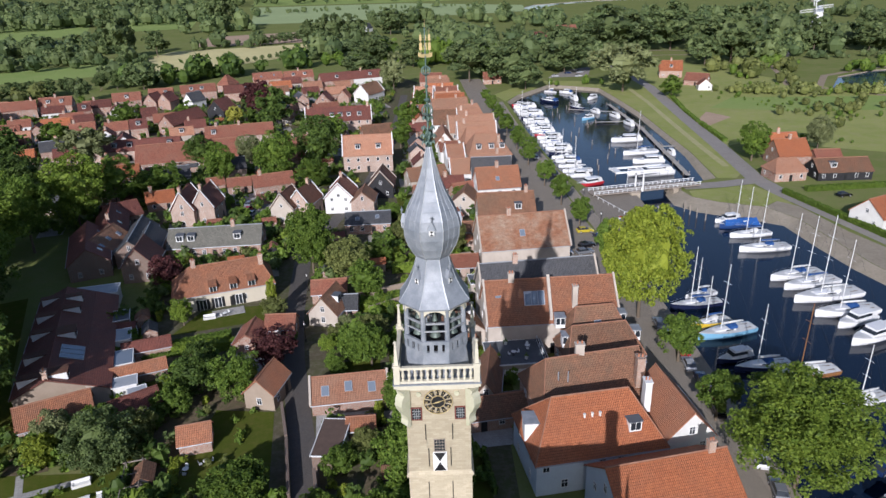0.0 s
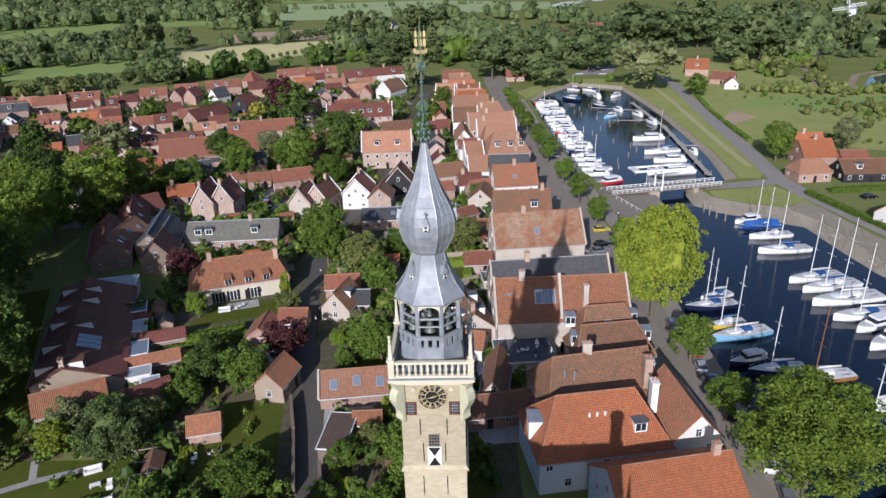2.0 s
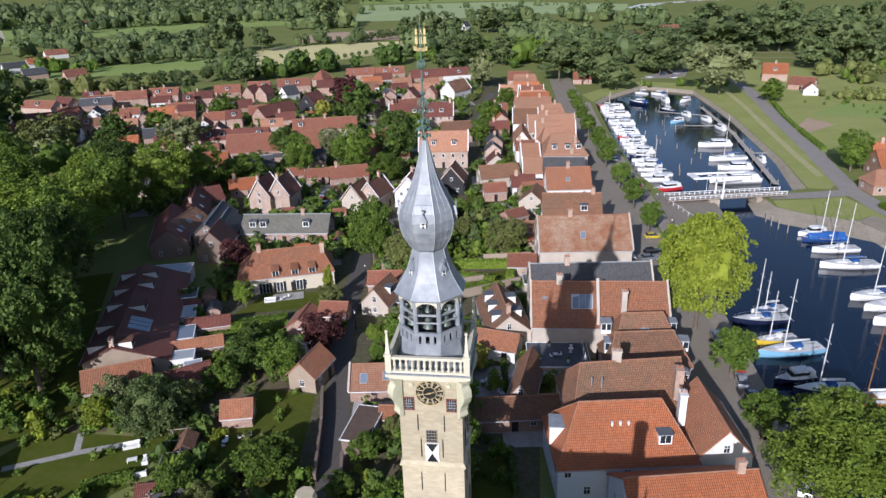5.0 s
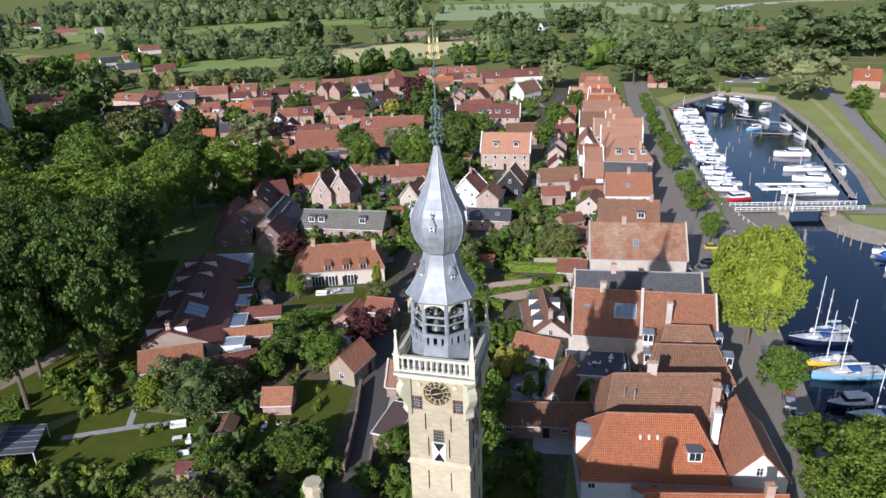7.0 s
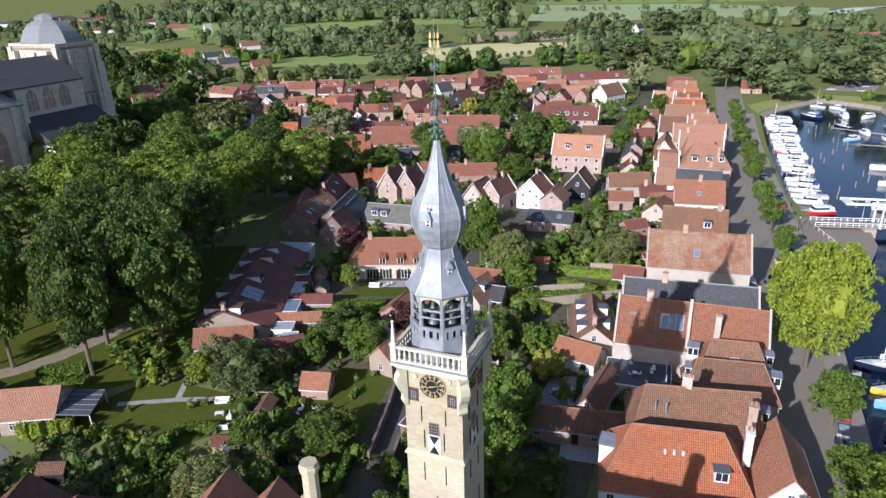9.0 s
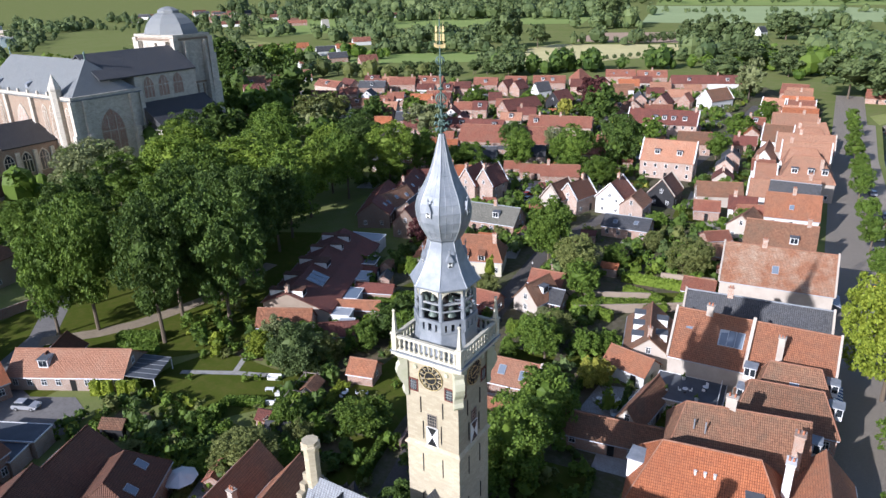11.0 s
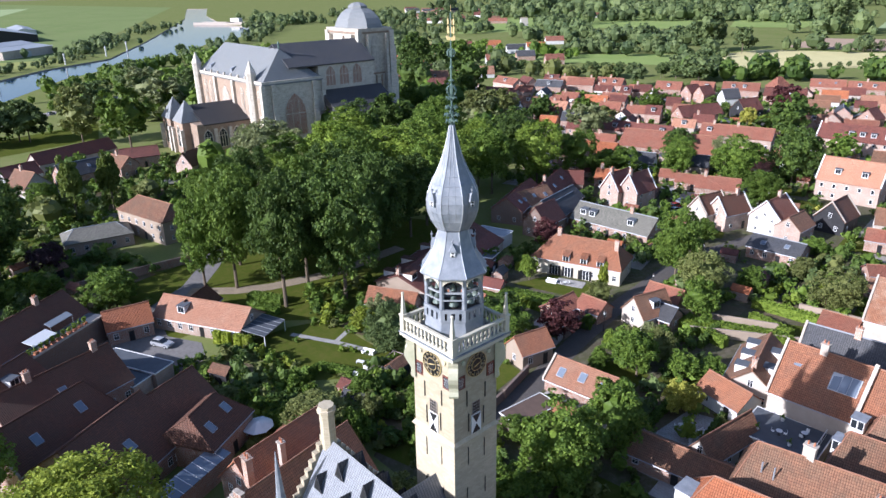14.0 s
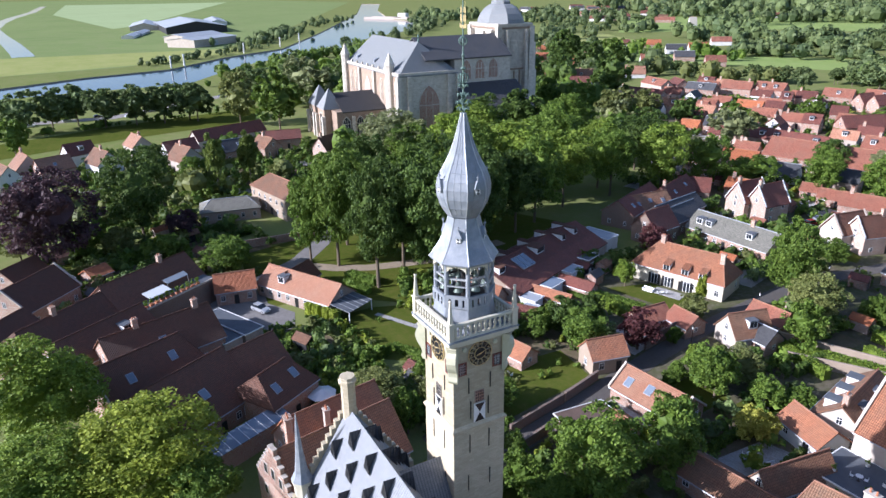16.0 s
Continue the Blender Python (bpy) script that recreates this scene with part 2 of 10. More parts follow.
# meadow, crop and earth colours set above real albedo to stand in for haze
meadow = ground_cover("bright_meadow", (0.235, 0.315, 0.092), (0.275, 0.345, 0.110), (0.300, 0.335, 0.130), 0.012, 0.9, 0.1)
pasture = ground_cover("polder_pasture", (0.185, 0.240, 0.088), (0.215, 0.265, 0.100), (0.240, 0.260, 0.120), 0.008, 0.9, 0.1)
pale_crop = ground_cover("pale_green_crop", (0.33, 0.395, 0.195), (0.36, 0.43, 0.22), (0.31, 0.375, 0.18), 0.01, 0.9, 0.1)
ripe_crop = ground_cover("ripening_crop", (0.60, 0.535, 0.265), (0.66, 0.585, 0.30), (0.53, 0.48, 0.23), 0.012, 0.9, 0.1)
bare_earth = ground_cover("bare_earth", (0.43, 0.31, 0.22), (0.48, 0.36, 0.26), (0.36, 0.27, 0.19), 0.02, 0.9, 0.2)
rough_grass = ground_cover("rough_grass", (0.270, 0.305, 0.090), (0.330, 0.345, 0.120), (0.350, 0.325, 0.165), 0.05, 0.9, 0.25)
worn_grass = ground_cover("worn_dry_grass", (0.40, 0.38, 0.19), (0.45, 0.41, 0.23), (0.33, 0.34, 0.14), 0.12, 0.9, 0.2)
path_dirt = ground_cover("sandy_path", (0.36, 0.29, 0.21), (0.30, 0.245, 0.175), (0.24, 0.205, 0.14), 0.3)
asphalt = ground_cover("grey_asphalt", (0.30, 0.275, 0.25), (0.34, 0.315, 0.285), (0.24, 0.22, 0.195), 0.3, 0.85, 0.2)
paving = bricks("street_brick", (0.245, 0.21, 0.168), (0.30, 0.26, 0.21), (0.16, 0.14, 0.11), 0.22, 0.11, 0.01, (0.23, 0.20, 0.16))
street_grey = ground_cover("worn_grey_street", (0.205, 0.195, 0.185), (0.25, 0.235, 0.22), (0.165, 0.155, 0.14), 0.3, 0.85, 0.2)
# lane brick darkened in its colour for the shadow lying along the lane
lane_brick = bricks("shade_darkened_lane_brick", (0.088, 0.080, 0.074), (0.128, 0.115, 0.104), (0.075, 0.068, 0.06), 0.22, 0.11, 0.01)
slab_paving = bricks("grey_slabs", (0.33, 0.32, 0.30), (0.38, 0.37, 0.35), (0.22, 0.21, 0.19), 0.5, 0.5, 0.02)
revetment = bricks("basalt_revetment", (0.36, 0.30, 0.23), (0.47, 0.40, 0.315), (0.20, 0.175, 0.13), 0.7, 0.45, 0.05, (0.20, 0.18, 0.12))
slope_stone = ground_cover("sandy_slope_stone", (0.325, 0.28, 0.215), (0.385, 0.335, 0.265), (0.245, 0.22, 0.155), 0.25, 0.9, 0.4)
harbour_water = water_surface("harbour_water", (0.004, 0.010, 0.024))
river_water = water_surface("river_water", (0.014, 0.038, 0.075), 0.4)
tarmac_roof = plain("bitumen_roof", (0.09, 0.10, 0.115), (0.13, 0.14, 0.155), 0.6, 0.7)


# ---- mesh tools ----
class Shape:
    """Gathers the corners and faces of one part."""

    def __init__(self):
        self.v, self.f, self.smooth = [], [], False

    def add(self, points, faces):
        k = len(self.v)
        self.v += [tuple(p) for p in points]
        self.f += [tuple(i + k for i in face) for face in faces]
        return self

    def hexa(self, bottom, top):
        n = len(bottom)
        faces = [tuple(reversed(range(n))), tuple(range(n, 2 * n))]
        faces += [(i, (i + 1) % n, n + (i + 1) % n, n + i) for i in range(n)]
        return self.add(list(bottom) + list(top), faces)

    def box(self, x0, y0, z0, x1, y1, z1, taper=0.0):
        t = taper
        return self.hexa([(x0, y0, z0), (x1, y0, z0), (x1, y1, z0), (x0, y1, z0)],
                         [(x0 + t, y0 + t, z1), (x1 - t, y0 + t, z1), (x1 - t, y1 - t, z1), (x0 + t, y1 - t, z1)])

    def prism(self, outline, z0, z1):
        return self.hexa([(x, y, z0) for x, y in outline], [(x, y, z1) for x, y in outline])

    def extrude_y(self, outline, y0, y1):
        """outline in x and z, drawn out along y"""
        return self.hexa([(x, y1, z) for x, z in outline], [(x, y0, z) for x, z in outline])

    def lathe(self, profile, n=12, turn=0.0, at=(0, 0, 0)):
        pts, k = [], len(profile)
        for r, z in profile:
            for i in range(n):
                a = turn + 2 * math.pi * i / n
                pts.append((at[0] + r * math.cos(a), at[1] + r * math.sin(a), at[2] + z))
        faces = [(j * n + i, j * n + (i + 1) % n, (j + 1) * n + (i + 1) % n, (j + 1) * n + i) for j in range(k - 1) for i in range(n)]
        faces += [tuple(reversed(range(n))), tuple(range((k - 1) * n, k * n))]
        return self.add(pts, faces)

    def rod(self, p, q, r, r2=None, n=6):
        p, q = Vector(p), Vector(q)
        way = (q - p).normalized()
        side = way.orthogonal().normalized()
        other = way.cross(side)
        ring = [(math.cos(2 * math.pi * i / n), math.sin(2 * math.pi * i / n)) for i in range(n)]
        a = [p + (side * c + other * s) * r for c, s in ring]
        b = [q + (side * c + other * s) * (r if r2 is None else r2) for c, s in ring]
        return self.hexa(a, b)

    def loft(self, rings, closed=True):
        n = len(rings[0])
        faces = [(j * n + i, j * n + (i + 1) % n, (j + 1) * n + (i + 1) % n, (j + 1) * n + i) for j in range(len(rings) - 1) for i in range(n)]
        if closed:
            faces += [tuple(reversed(range(n))), tuple(range((len(rings) - 1) * n, len(rings) * n))]
        return self.add([p for ring in rings for p in ring], faces)

    def mesh(self, name, material):
        me = bpy.data.meshes.new(name)
        me.from_pydata(self.v, [], self.f)
        me.materials.append(material)
        count = len(me.polygons)
        normal = np.zeros(count * 3, np.float32)
        me.polygons.foreach_get("normal", normal)
        normal = normal.reshape(-1, 3)
        total = np.zeros(count, np.int32)
        me.polygons.foreach_get("loop_total", total)
        index = np.zeros(len(me.loops), np.int32)
        me.loops.foreach_get("vertex_index", index)
        co = np.array(self.v, np.float32)[index]
        flat = np.abs(normal[:, 2]) > 0.97
        u = np.stack([-normal[:, 1], normal[:, 0], np.zeros(count)], 1)
        u[flat] = (1, 0, 0)
        u /= np.maximum(np.linalg.norm(u, axis=1, keepdims=True), 1e-6)
        v = np.cross(normal, u)
        v[flat] = (0, 1, 0)
        u, v = np.repeat(u, total, 0), np.repeat(v, total, 0)
        layer = me.uv_layers.new(name="metres")
        layer.data.foreach_set("uv", np.stack([(co * u).sum(1), (co * v).sum(1)], 1).astype(np.float32).ravel())
        if self.smooth:
            me.polygons.foreach_set("use_smooth", np.ones(count, bool))
        return me


def part(name, shape, material, parent, label=""):
    """One mesh under a thing or under a part."""
    me = shape if isinstance(shape, bpy.types.Mesh) else shape.mesh(name, material)
    ob = new(name, me)
    ob.parent = parent
    return tagged(ob, label)


def thing(name, x, y, z, turn, label, category, group="", kind=""):
    ob = new(name)
    ob.empty_display_size = 0.3
    ob.matrix_world = pose(x, y, z, 0, 0, turn)
    return tagged(ob, label, category, group, kind)


def solid(name, shape, material, label, category, kind="", group=""):
    return tagged(new(name, shape.mesh(name, material)), label, category, group, kind)


# ---- the ground, with the harbour and the river sunk into it ----
from mathutils.geometry import tessellate_polygon

BASIN = [(46, -80), (46, 116), (57, 122), (60, 132), (60, 150), (47, 152), (42, 172), (39, 235), (38, 300), (45, 318), (67.4, 350), (82, 340), (92.6, 332),
         (94.3, 296), (95.3, 260), (93.8, 220), (92.8, 189), (89.5, 157), (81, 152.8), (76, 150), (74.5, 145.5), (75.6, 139), (81.6, 133.6), (92, 128.5), (96.3, 118), (97.2, 103), (98, 88), (103, 64), (110, 40), (127, -80)]
SHORE = [(41, 301), (48.5, 316), (67.4, 345), (80, 336), (90.4, 328), (92, 296), (92.6, 262), (91.2, 221), (89.6, 190), (86.6, 160), (79, 156.5), (72.4, 152.5), (69.6, 146), (69, 136), (74, 129), (82.8, 123.4), (89, 115.5), (89.6, 102), (91.4, 90), (97, 66), (105, 40), (122, -80)]
RIVER = [(-436, -80), (-445, -18), (-442, 44), (-534, 103), (-576, 149), (-628, 222), (-744, 306), (-853, 426), (-1003, 507), (-1124, 506), (-1494, 644), (-1965, 858), (-2018, 820), (-1391, 551), (-1071, 390), (-844, 273), (-665, 175), (-613, 107), (-542, 47), (-524, -14), (-493, -66), (-482, -84)]
POND = [(212, 312), (226, 292), (262, 300), (330, 330), (330, 372), (268, 366), (234, 346)]
CANAL = [(110, 1030), (150, 1040), (215, 1190), (300, 1260), (420, 1290), (420, 1320), (280, 1290), (180, 1215)]
WATERS = (("harbour_water", BASIN, -1.5, harbour_water), ("river_water", RIVER, -0.8, river_water), ("pond_water", POND, -0.5, river_water), ("canal_water", CANAL, -0.5, river_water))
far = 4600
loops = [[Vector((x, y, 0)) for x, y in outline] for outline in [[(-far, -far), (far, -far), (far, far), (-far, far)], BASIN, RIVER, POND, CANAL]]
earth = Shape()
earth.add([p for loop in loops for p in loop], [t if (lambda a, b, c: (b - a).cross(c - a).z)(*[[p for loop in loops for p in loop][i] for i in t]) > 0 else t[::-1] for t in tessellate_polygon(loops)])
solid("ground", earth, turf, "green town and farm land of turf and soil", "ground", "structure")
for name, outline, level, material in WATERS:
    low = Shape()
    cx, cy = sum(p[0] for p in outline) / len(outline), sum(p[1] for p in outline) / len(outline)
    edge = [Vector((x, y, 0)) for x, y in outline]
    flat = tessellate_polygon([edge])
    low.add([(x, y, level) for x, y in outline], [t if (edge[t[1]] - edge[t[0]]).cross(edge[t[2]] - edge[t[0]]).z > 0 else t[::-1] for t in flat])
    solid(name, low, material, "dark rippled water reflecting the sky", "water", "structure")
    bank = Shape()
    n = len(outline)
    bank.add([(x, y, 0.02) for x, y in outline] + [(x, y, level - 1.5) for x, y in outline], [(i, n + i, n + (i + 1) % n, (i + 1) % n) for i in range(n)])
    solid("quay_wall" if name == "harbour_water" else "bank", bank, revetment, "weathered stone bank above the water", "wall", "structure")

slope = Shape()
rim = BASIN[8:]
SHORE = [(0.6 * x + 0.4 * u, 0.6 * y + 0.4 * v) if v > 160 or v < 128 else (x, y) for (x, y), (u, v) in zip(SHORE, rim)]
slope.add([(x, y, 0.035) for x, y in rim] + [(x, y, -1.62) for x, y in SHORE], [(i, i + 1, len(rim) + i + 1, len(rim) + i) for i in range(len(rim) - 1)])
solid("quay_slope", slope, slope_stone, "pale sandy stone slope down to the water", "slope", "structure")


def patch(name, outline, z, material, label):
    edge = [Vector((x, y, 0)) for x, y in outline]
    sheet = Shape().add([(x, y, z) for x, y in outline], [t if (edge[t[1]] - edge[t[0]]).cross(edge[t[2]] - edge[t[0]]).z > 0 else t[::-1] for t in tessellate_polygon([edge])])
    return solid(name, sheet, material, label, name.replace("_", " "), "structure")


def strip(name, line, width, z, material, label):
    """A road or path of even width along a line, its corners mitred."""
    pts = [Vector((x, y, 0)) for x, y in line]
    left, right = [], []
    for i, p in enumerate(pts):
        way = ((pts[min(i + 1, len(pts) - 1)] - p).normalized() + (p - pts[max(i - 1, 0)]).normalized()).normalized()
        side = Vector((-way.y, way.x, 0)) * width / 2
        left.append(p + side), right.append(p - side)
    n = len(pts)
    sheet = Shape().add([(*p[:2], z) for p in left + right], [(n + i, n + i + 1, i + 1, i) for i in range(n - 1)])
    return solid(name, sheet, material, label, name.replace("_", " "), "structure")


patch("field", [(-246, 549), (-208, 462), (-168, 464), (-114, 538), (-86, 557), (-121, 640), (-239, 603)], 0.06, ripe_crop, "pale ripening crop field")
patch("field", [(-430, 345), (-291, 425), (-210, 461), (-247, 550), (-330, 482), (-440, 400)], 0.06, meadow, "bright green meadow")
patch("field", [(-232, 640), (-126, 656), (-150, 785), (-250, 752)], 0.06, bare_earth, "brown ploughed field")
patch("field", [(-482, 750), (-430, 843), (-540, 1092), (-760, 1040)], 0.12, meadow, "bright green meadow")
patch("field", [(-400, 868), (-318, 898), (-370, 1095), (-500, 1095)], 0.16, meadow, "bright green meadow")
patch("field", [(-247, 935), (-158, 939), (144, 1042), (162, 1221), (-49, 1425), (-363, 1440)], 0.08, pale_crop, "wide pale green crop field")
patch("field", [(-376, 1492), (-50, 1477), (82, 1491), (200, 2300), (-545, 2200)], 0.1, meadow, "far green meadow")
patch("field", [(-615, 581), (-521, 778), (-756, 1103), (-865, 815)], 0.08, meadow, "bright green meadow")
patch("field", [(-560, -120), (-580, 20), (-680, 112), (-907, 240), (-2228, 860), (-3979, 600), (-3979, -221)], 0.08, pasture, "flat green polder")
patch("field", [(-729, -90), (-716, 10), (-698, 140), (-640, 126), (-596, 50), (-565, -90)], 0.12, rough_grass, "strip of yellowing grass along the river bank")
patch("field", [(-1257, 105), (-1169, 55), (-1900, -20), (-2900, 30), (-2700, 560)], 0.14, pale_crop, "wide pale green crop field")
patch("field", [(-700, 460), (-480, 400), (-430, 480), (-620, 560)], 0.08, rough_grass, "rough grass field")
patch("meadow", [(100, 192), (121, 203), (159, 181), (206, 257), (141, 268)], 0.04, rough_grass, "mown grass beside the road")
patch("meadow", [(150, 270), (215, 255), (330, 280), (300, 300), (215, 300), (170, 420), (150, 380)], 0.03, rough_grass, "rough grass by the pond")
patch("meadow", [(109, 203), (121, 203), (159, 181), (345, 150), (345, 290), (300, 300), (215, 300), (170, 420), (126, 420), (123.6, 330), (116, 262)], 0.018, rough_grass, "rough yellowing grass land east of the harbour road")
patch("vegetable_plot", [(112.4, 238), (113, 228.5), (131, 246.3), (125, 259.6)], 0.08, bare_earth, "bare brown vegetable plot")
patch("verge", [(90, 157), (96, 156.5), (99.6, 161.7), (103.4, 198.6), (109.7, 261.7), (118, 331.8), (120, 352), (60, 366), (33, 322), (37, 302), (44.8, 318.2), (67.3, 350.4), (82.2, 340.3), (92.9, 332.2), (94.6, 296), (95.6, 260), (94.1, 220), (93.1, 189)], 0.03, rough_grass, "grass bank round the harbour")
strip("verge", [(98, 170), (99.6, 200), (102.5, 240), (106.5, 290), (108, 325)], 2.4, 0.036, worn_grass, "worn strip of pale dry grass along the bank")
patch("car_park", [(71, 376), (96, 377), (107, 419), (87, 405)], 0.05, asphalt, "grey asphalt car park")
patch("square", [(40, -60), (46, -60), (46, 30), (40, 30)], 0.02, slab_paving, "grey paved quay")
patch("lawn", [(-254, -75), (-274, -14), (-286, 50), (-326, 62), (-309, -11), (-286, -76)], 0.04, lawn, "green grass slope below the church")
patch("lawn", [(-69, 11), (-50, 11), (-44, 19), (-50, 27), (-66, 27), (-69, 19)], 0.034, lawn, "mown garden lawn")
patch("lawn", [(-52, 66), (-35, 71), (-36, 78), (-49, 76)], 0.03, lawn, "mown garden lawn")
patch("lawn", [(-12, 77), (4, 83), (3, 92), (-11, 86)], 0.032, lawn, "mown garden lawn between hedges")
# dark sheet added over the paler yard to stand in for shade
patch("kitchen_garden", [(-37, 22), (-23.5, 22), (-26.5, 40), (-36, 41)], 0.034, lawn, "dark grass sheet standing in for shade on a kitchen garden")
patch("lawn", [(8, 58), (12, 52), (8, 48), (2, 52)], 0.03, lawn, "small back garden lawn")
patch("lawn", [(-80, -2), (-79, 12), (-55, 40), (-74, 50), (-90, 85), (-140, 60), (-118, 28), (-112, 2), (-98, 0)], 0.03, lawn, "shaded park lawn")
strip("lane", [(-14.2, 4), (-18, 20), (-20.7, 32), (-23.3, 42.5), (-26.2, 55), (-29, 70), (-31, 87), (-32.8, 104), (-28.5, 128), (-22, 160), (-17, 222), (-16, 330)], 3.9, 0.04, lane_brick, "narrow brick-paved lane between gardens")
strip("street", [(36.5, -60), (36.3, 60), (34, 120), (32, 165), (28.5, 230), (26, 300), (23, 380)], 13.0, 0.03, paving, "brick-paved street along the quay")
strip("pavement", [(44.3, -60), (44.3, 60), (43.3, 115), (41.3, 150), (38.3, 190), (35.3, 235), (33.8, 300)], 3.6, 0.12, paving, "worn brick quay edge")
strip("road", [(124, 30), (112, 92), (102.5, 140), (101.2, 155), (103, 170), (106.4, 198.3), (112.7, 261.3), (120.4, 331.4), (122, 420)], 6.0, 0.05, asphalt, "grey asphalt road")
strip("road", [(76, 149), (88, 150), (100, 153)], 5.5, 0.06, asphalt, "short road to the drawbridge")
strip("road", [(-345, -90), (-335, -10), (-383, 64), (-439, 151), (-560, 270)], 9.0, 0.05, asphalt, "road along the river bank")
strip("path", [(-99, 12), (-92, 20), (-88.6, 26.4), (-86.7, 34), (-85.3, 42.3), (-87, 62)], 3.6, 0.055, path_dirt, "sandy path through the park")
strip("path", [(-59.6, 27), (-57.5, 22.7)], 1.0, 0.053, slab_paving, "paved garden path")
strip("path", [(-66, 18.2), (-57, 22.8), (-49, 26)], 1.2, 0.05, slab_paving, "paved garden path")
strip("path", [(230, 434), (210, 370), (193, 322)], 3.0, 0.06, path_dirt, "pale sandy track")
strip("path", [(150, 498), (182, 497), (214, 481)], 4.0, 0.06, path_dirt, "pale sandy track")
strip("path", [(160, 468), (188, 465), (205, 470)], 3.0, 0.06, path_dirt, "pale sandy track")
patch("meadow", [(130, 268), (150, 292), (230, 282), (345, 262), (345, 232), (240, 246), (160, 256)], 0.07, meadow, "band of fresh green grass below the pond")
strip("shore", [(330, 385), (268, 373), (228, 350), (205, 312), (222, 286), (262, 292), (330, 322)], 4.0, 0.055, path_dirt, "sandy shore round the pond")
strip("farm_track", [(130, 520), (200, 560), (330, 600)], 6.0, 0.06, path_dirt, "pale sandy track")
strip("ditch", [(-735, -57), (-765, -59), (-917, -73), (-1087, -92), (-1300, -112), (-1529, -112), (-1774, -101), (-2139, -68), (-2800, -40)], 20.0, 0.15, river_water, "bright curved ditch across the polder")
patch("courtyard", [(-86, -11), (-79, -14), (-70, -6.0), (-66.5, -2), (-69, 2.4), (-75, 4.2), (-82, 0.5), (-90, 2), (-93, -3)], 0.045, street_grey, "grey paved courtyard in front of the cottage")
strip("street", [(-79, -22), (-83.5, -13), (-88.5, -6), (-94.6, 3), (-100.8, 13.5), (-109.6, 21.4), (-122, 30)], 5.0, 0.05, street_grey, "grey street between the market and the park")
patch("courtyard", [(-60, 128), (-44, 128), (-44, 150), (-58, 150)], 0.04, asphalt, "paved parking court")
patch("courtyard", [(8, 33), (10, 42), (6, 52), (-1, 50), (-2, 32)], 0.04, slab_paving, "paved back yard")

yard = ground_cover("trodden_yard", (0.115, 0.10, 0.065), (0.10, 0.115, 0.045), (0.19, 0.165, 0.13), 0.16)
patch("yard", [(-26, 8), (10, 8), (10, 120), (14, 330), (-20, 395), (-110, 400), (-215, 330), (-265, 280), (-180, 190), (-110, 150), (-64, 125), (-58, 60), (-40, 30)], 0.006, yard, "trodden earth and paved yards between the houses")
patch("towpath", [(92.2, 128.6), (96.5, 118), (97.4, 103), (98.2, 88), (103.2, 64), (110.2, 40), (121, 40), (110, 84), (104, 108), (101.5, 128), (98, 133)], 0.026, slope_stone, "broad stony towpath beside the moorings")
patch("verge", [(76.5, 144.8), (88, 146.6), (97, 149), (99.5, 141), (101, 129), (97.5, 133), (92, 128.8), (81.7, 133.9), (75.9, 139.2)], 0.031, rough_grass, "grass bank below the bridge road")


# ---- houses ----
def opening_meshes(w, h, bars, store={}):
    """A white window frame with glazing bars and, apart from it, its pane; made once for each size."""
    key = (round(w, 2), round(h, 2), bars)
    if key not in store:
        t = 0.07
        xs = [-w / 2, -w / 2 + t] + ([-0.025, 0.025] if bars else []) + [w / 2 - t, w / 2]
        zs = [0, t] + ([h * 0.62, h * 0.62 + 0.05] if bars else []) + [h - t, h]
        frame_part, nx, nz = Shape(), len(xs), len(zs)
        solid_cell = lambda i, k: 0 <= i < nx - 1 and 0 <= k < nz - 1 and (i % 2 == 0 or k % 2 == 0)
        corner = lambda i, k, back: (k * nx + i) * 2 + back
        faces = []
        for i in range(nx - 1):
            for k in range(nz - 1):
                if solid_cell(i, k):
                    faces.append((corner(i, k, 0), corner(i + 1, k, 0), corner(i + 1, k + 1, 0), corner(i, k + 1, 0)))
                    for (di, dk), (p, q) in {(-1, 0): ((i, k), (i, k + 1)), (1, 0): ((i + 1, k + 1), (i + 1, k)), (0, -1): ((i + 1, k), (i, k)), (0, 1): ((i, k + 1), (i + 1, k + 1))}.items():
                        if not solid_cell(i + di, k + dk):
                            faces.append((corner(*p, 0), corner(*q, 0), corner(*q, 1), corner(*p, 1)))
        frame_part.add([(x, y, z) for z in zs for x in xs for y in (-0.06, 0.02)], faces)
        pane = Shape().box(-w / 2 + t, -0.02, t, w / 2 - t, 0.01, h - t)
        store[key] = frame_part.mesh("window", white_paint), pane.mesh("pane", glass)
    return store[key]


FAR_WINDOWS = {}
MARKET_SIDE = ((0, -50), (25, -45), (48, -28))


def looks_out(ob, x, y, turn):
    """Whether a wall of a house faces the market side of the town."""
    place = ob.matrix_world @ Vector((x, y, 0))
    way = (ob.matrix_world.to_3x3() @ Vector((math.sin(radians(turn)), -math.cos(radians(turn)), 0)))
    return any(way.x * (mx - place.x) + way.y * (my - place.y) > 0 for mx, my in MARKET_SIDE)



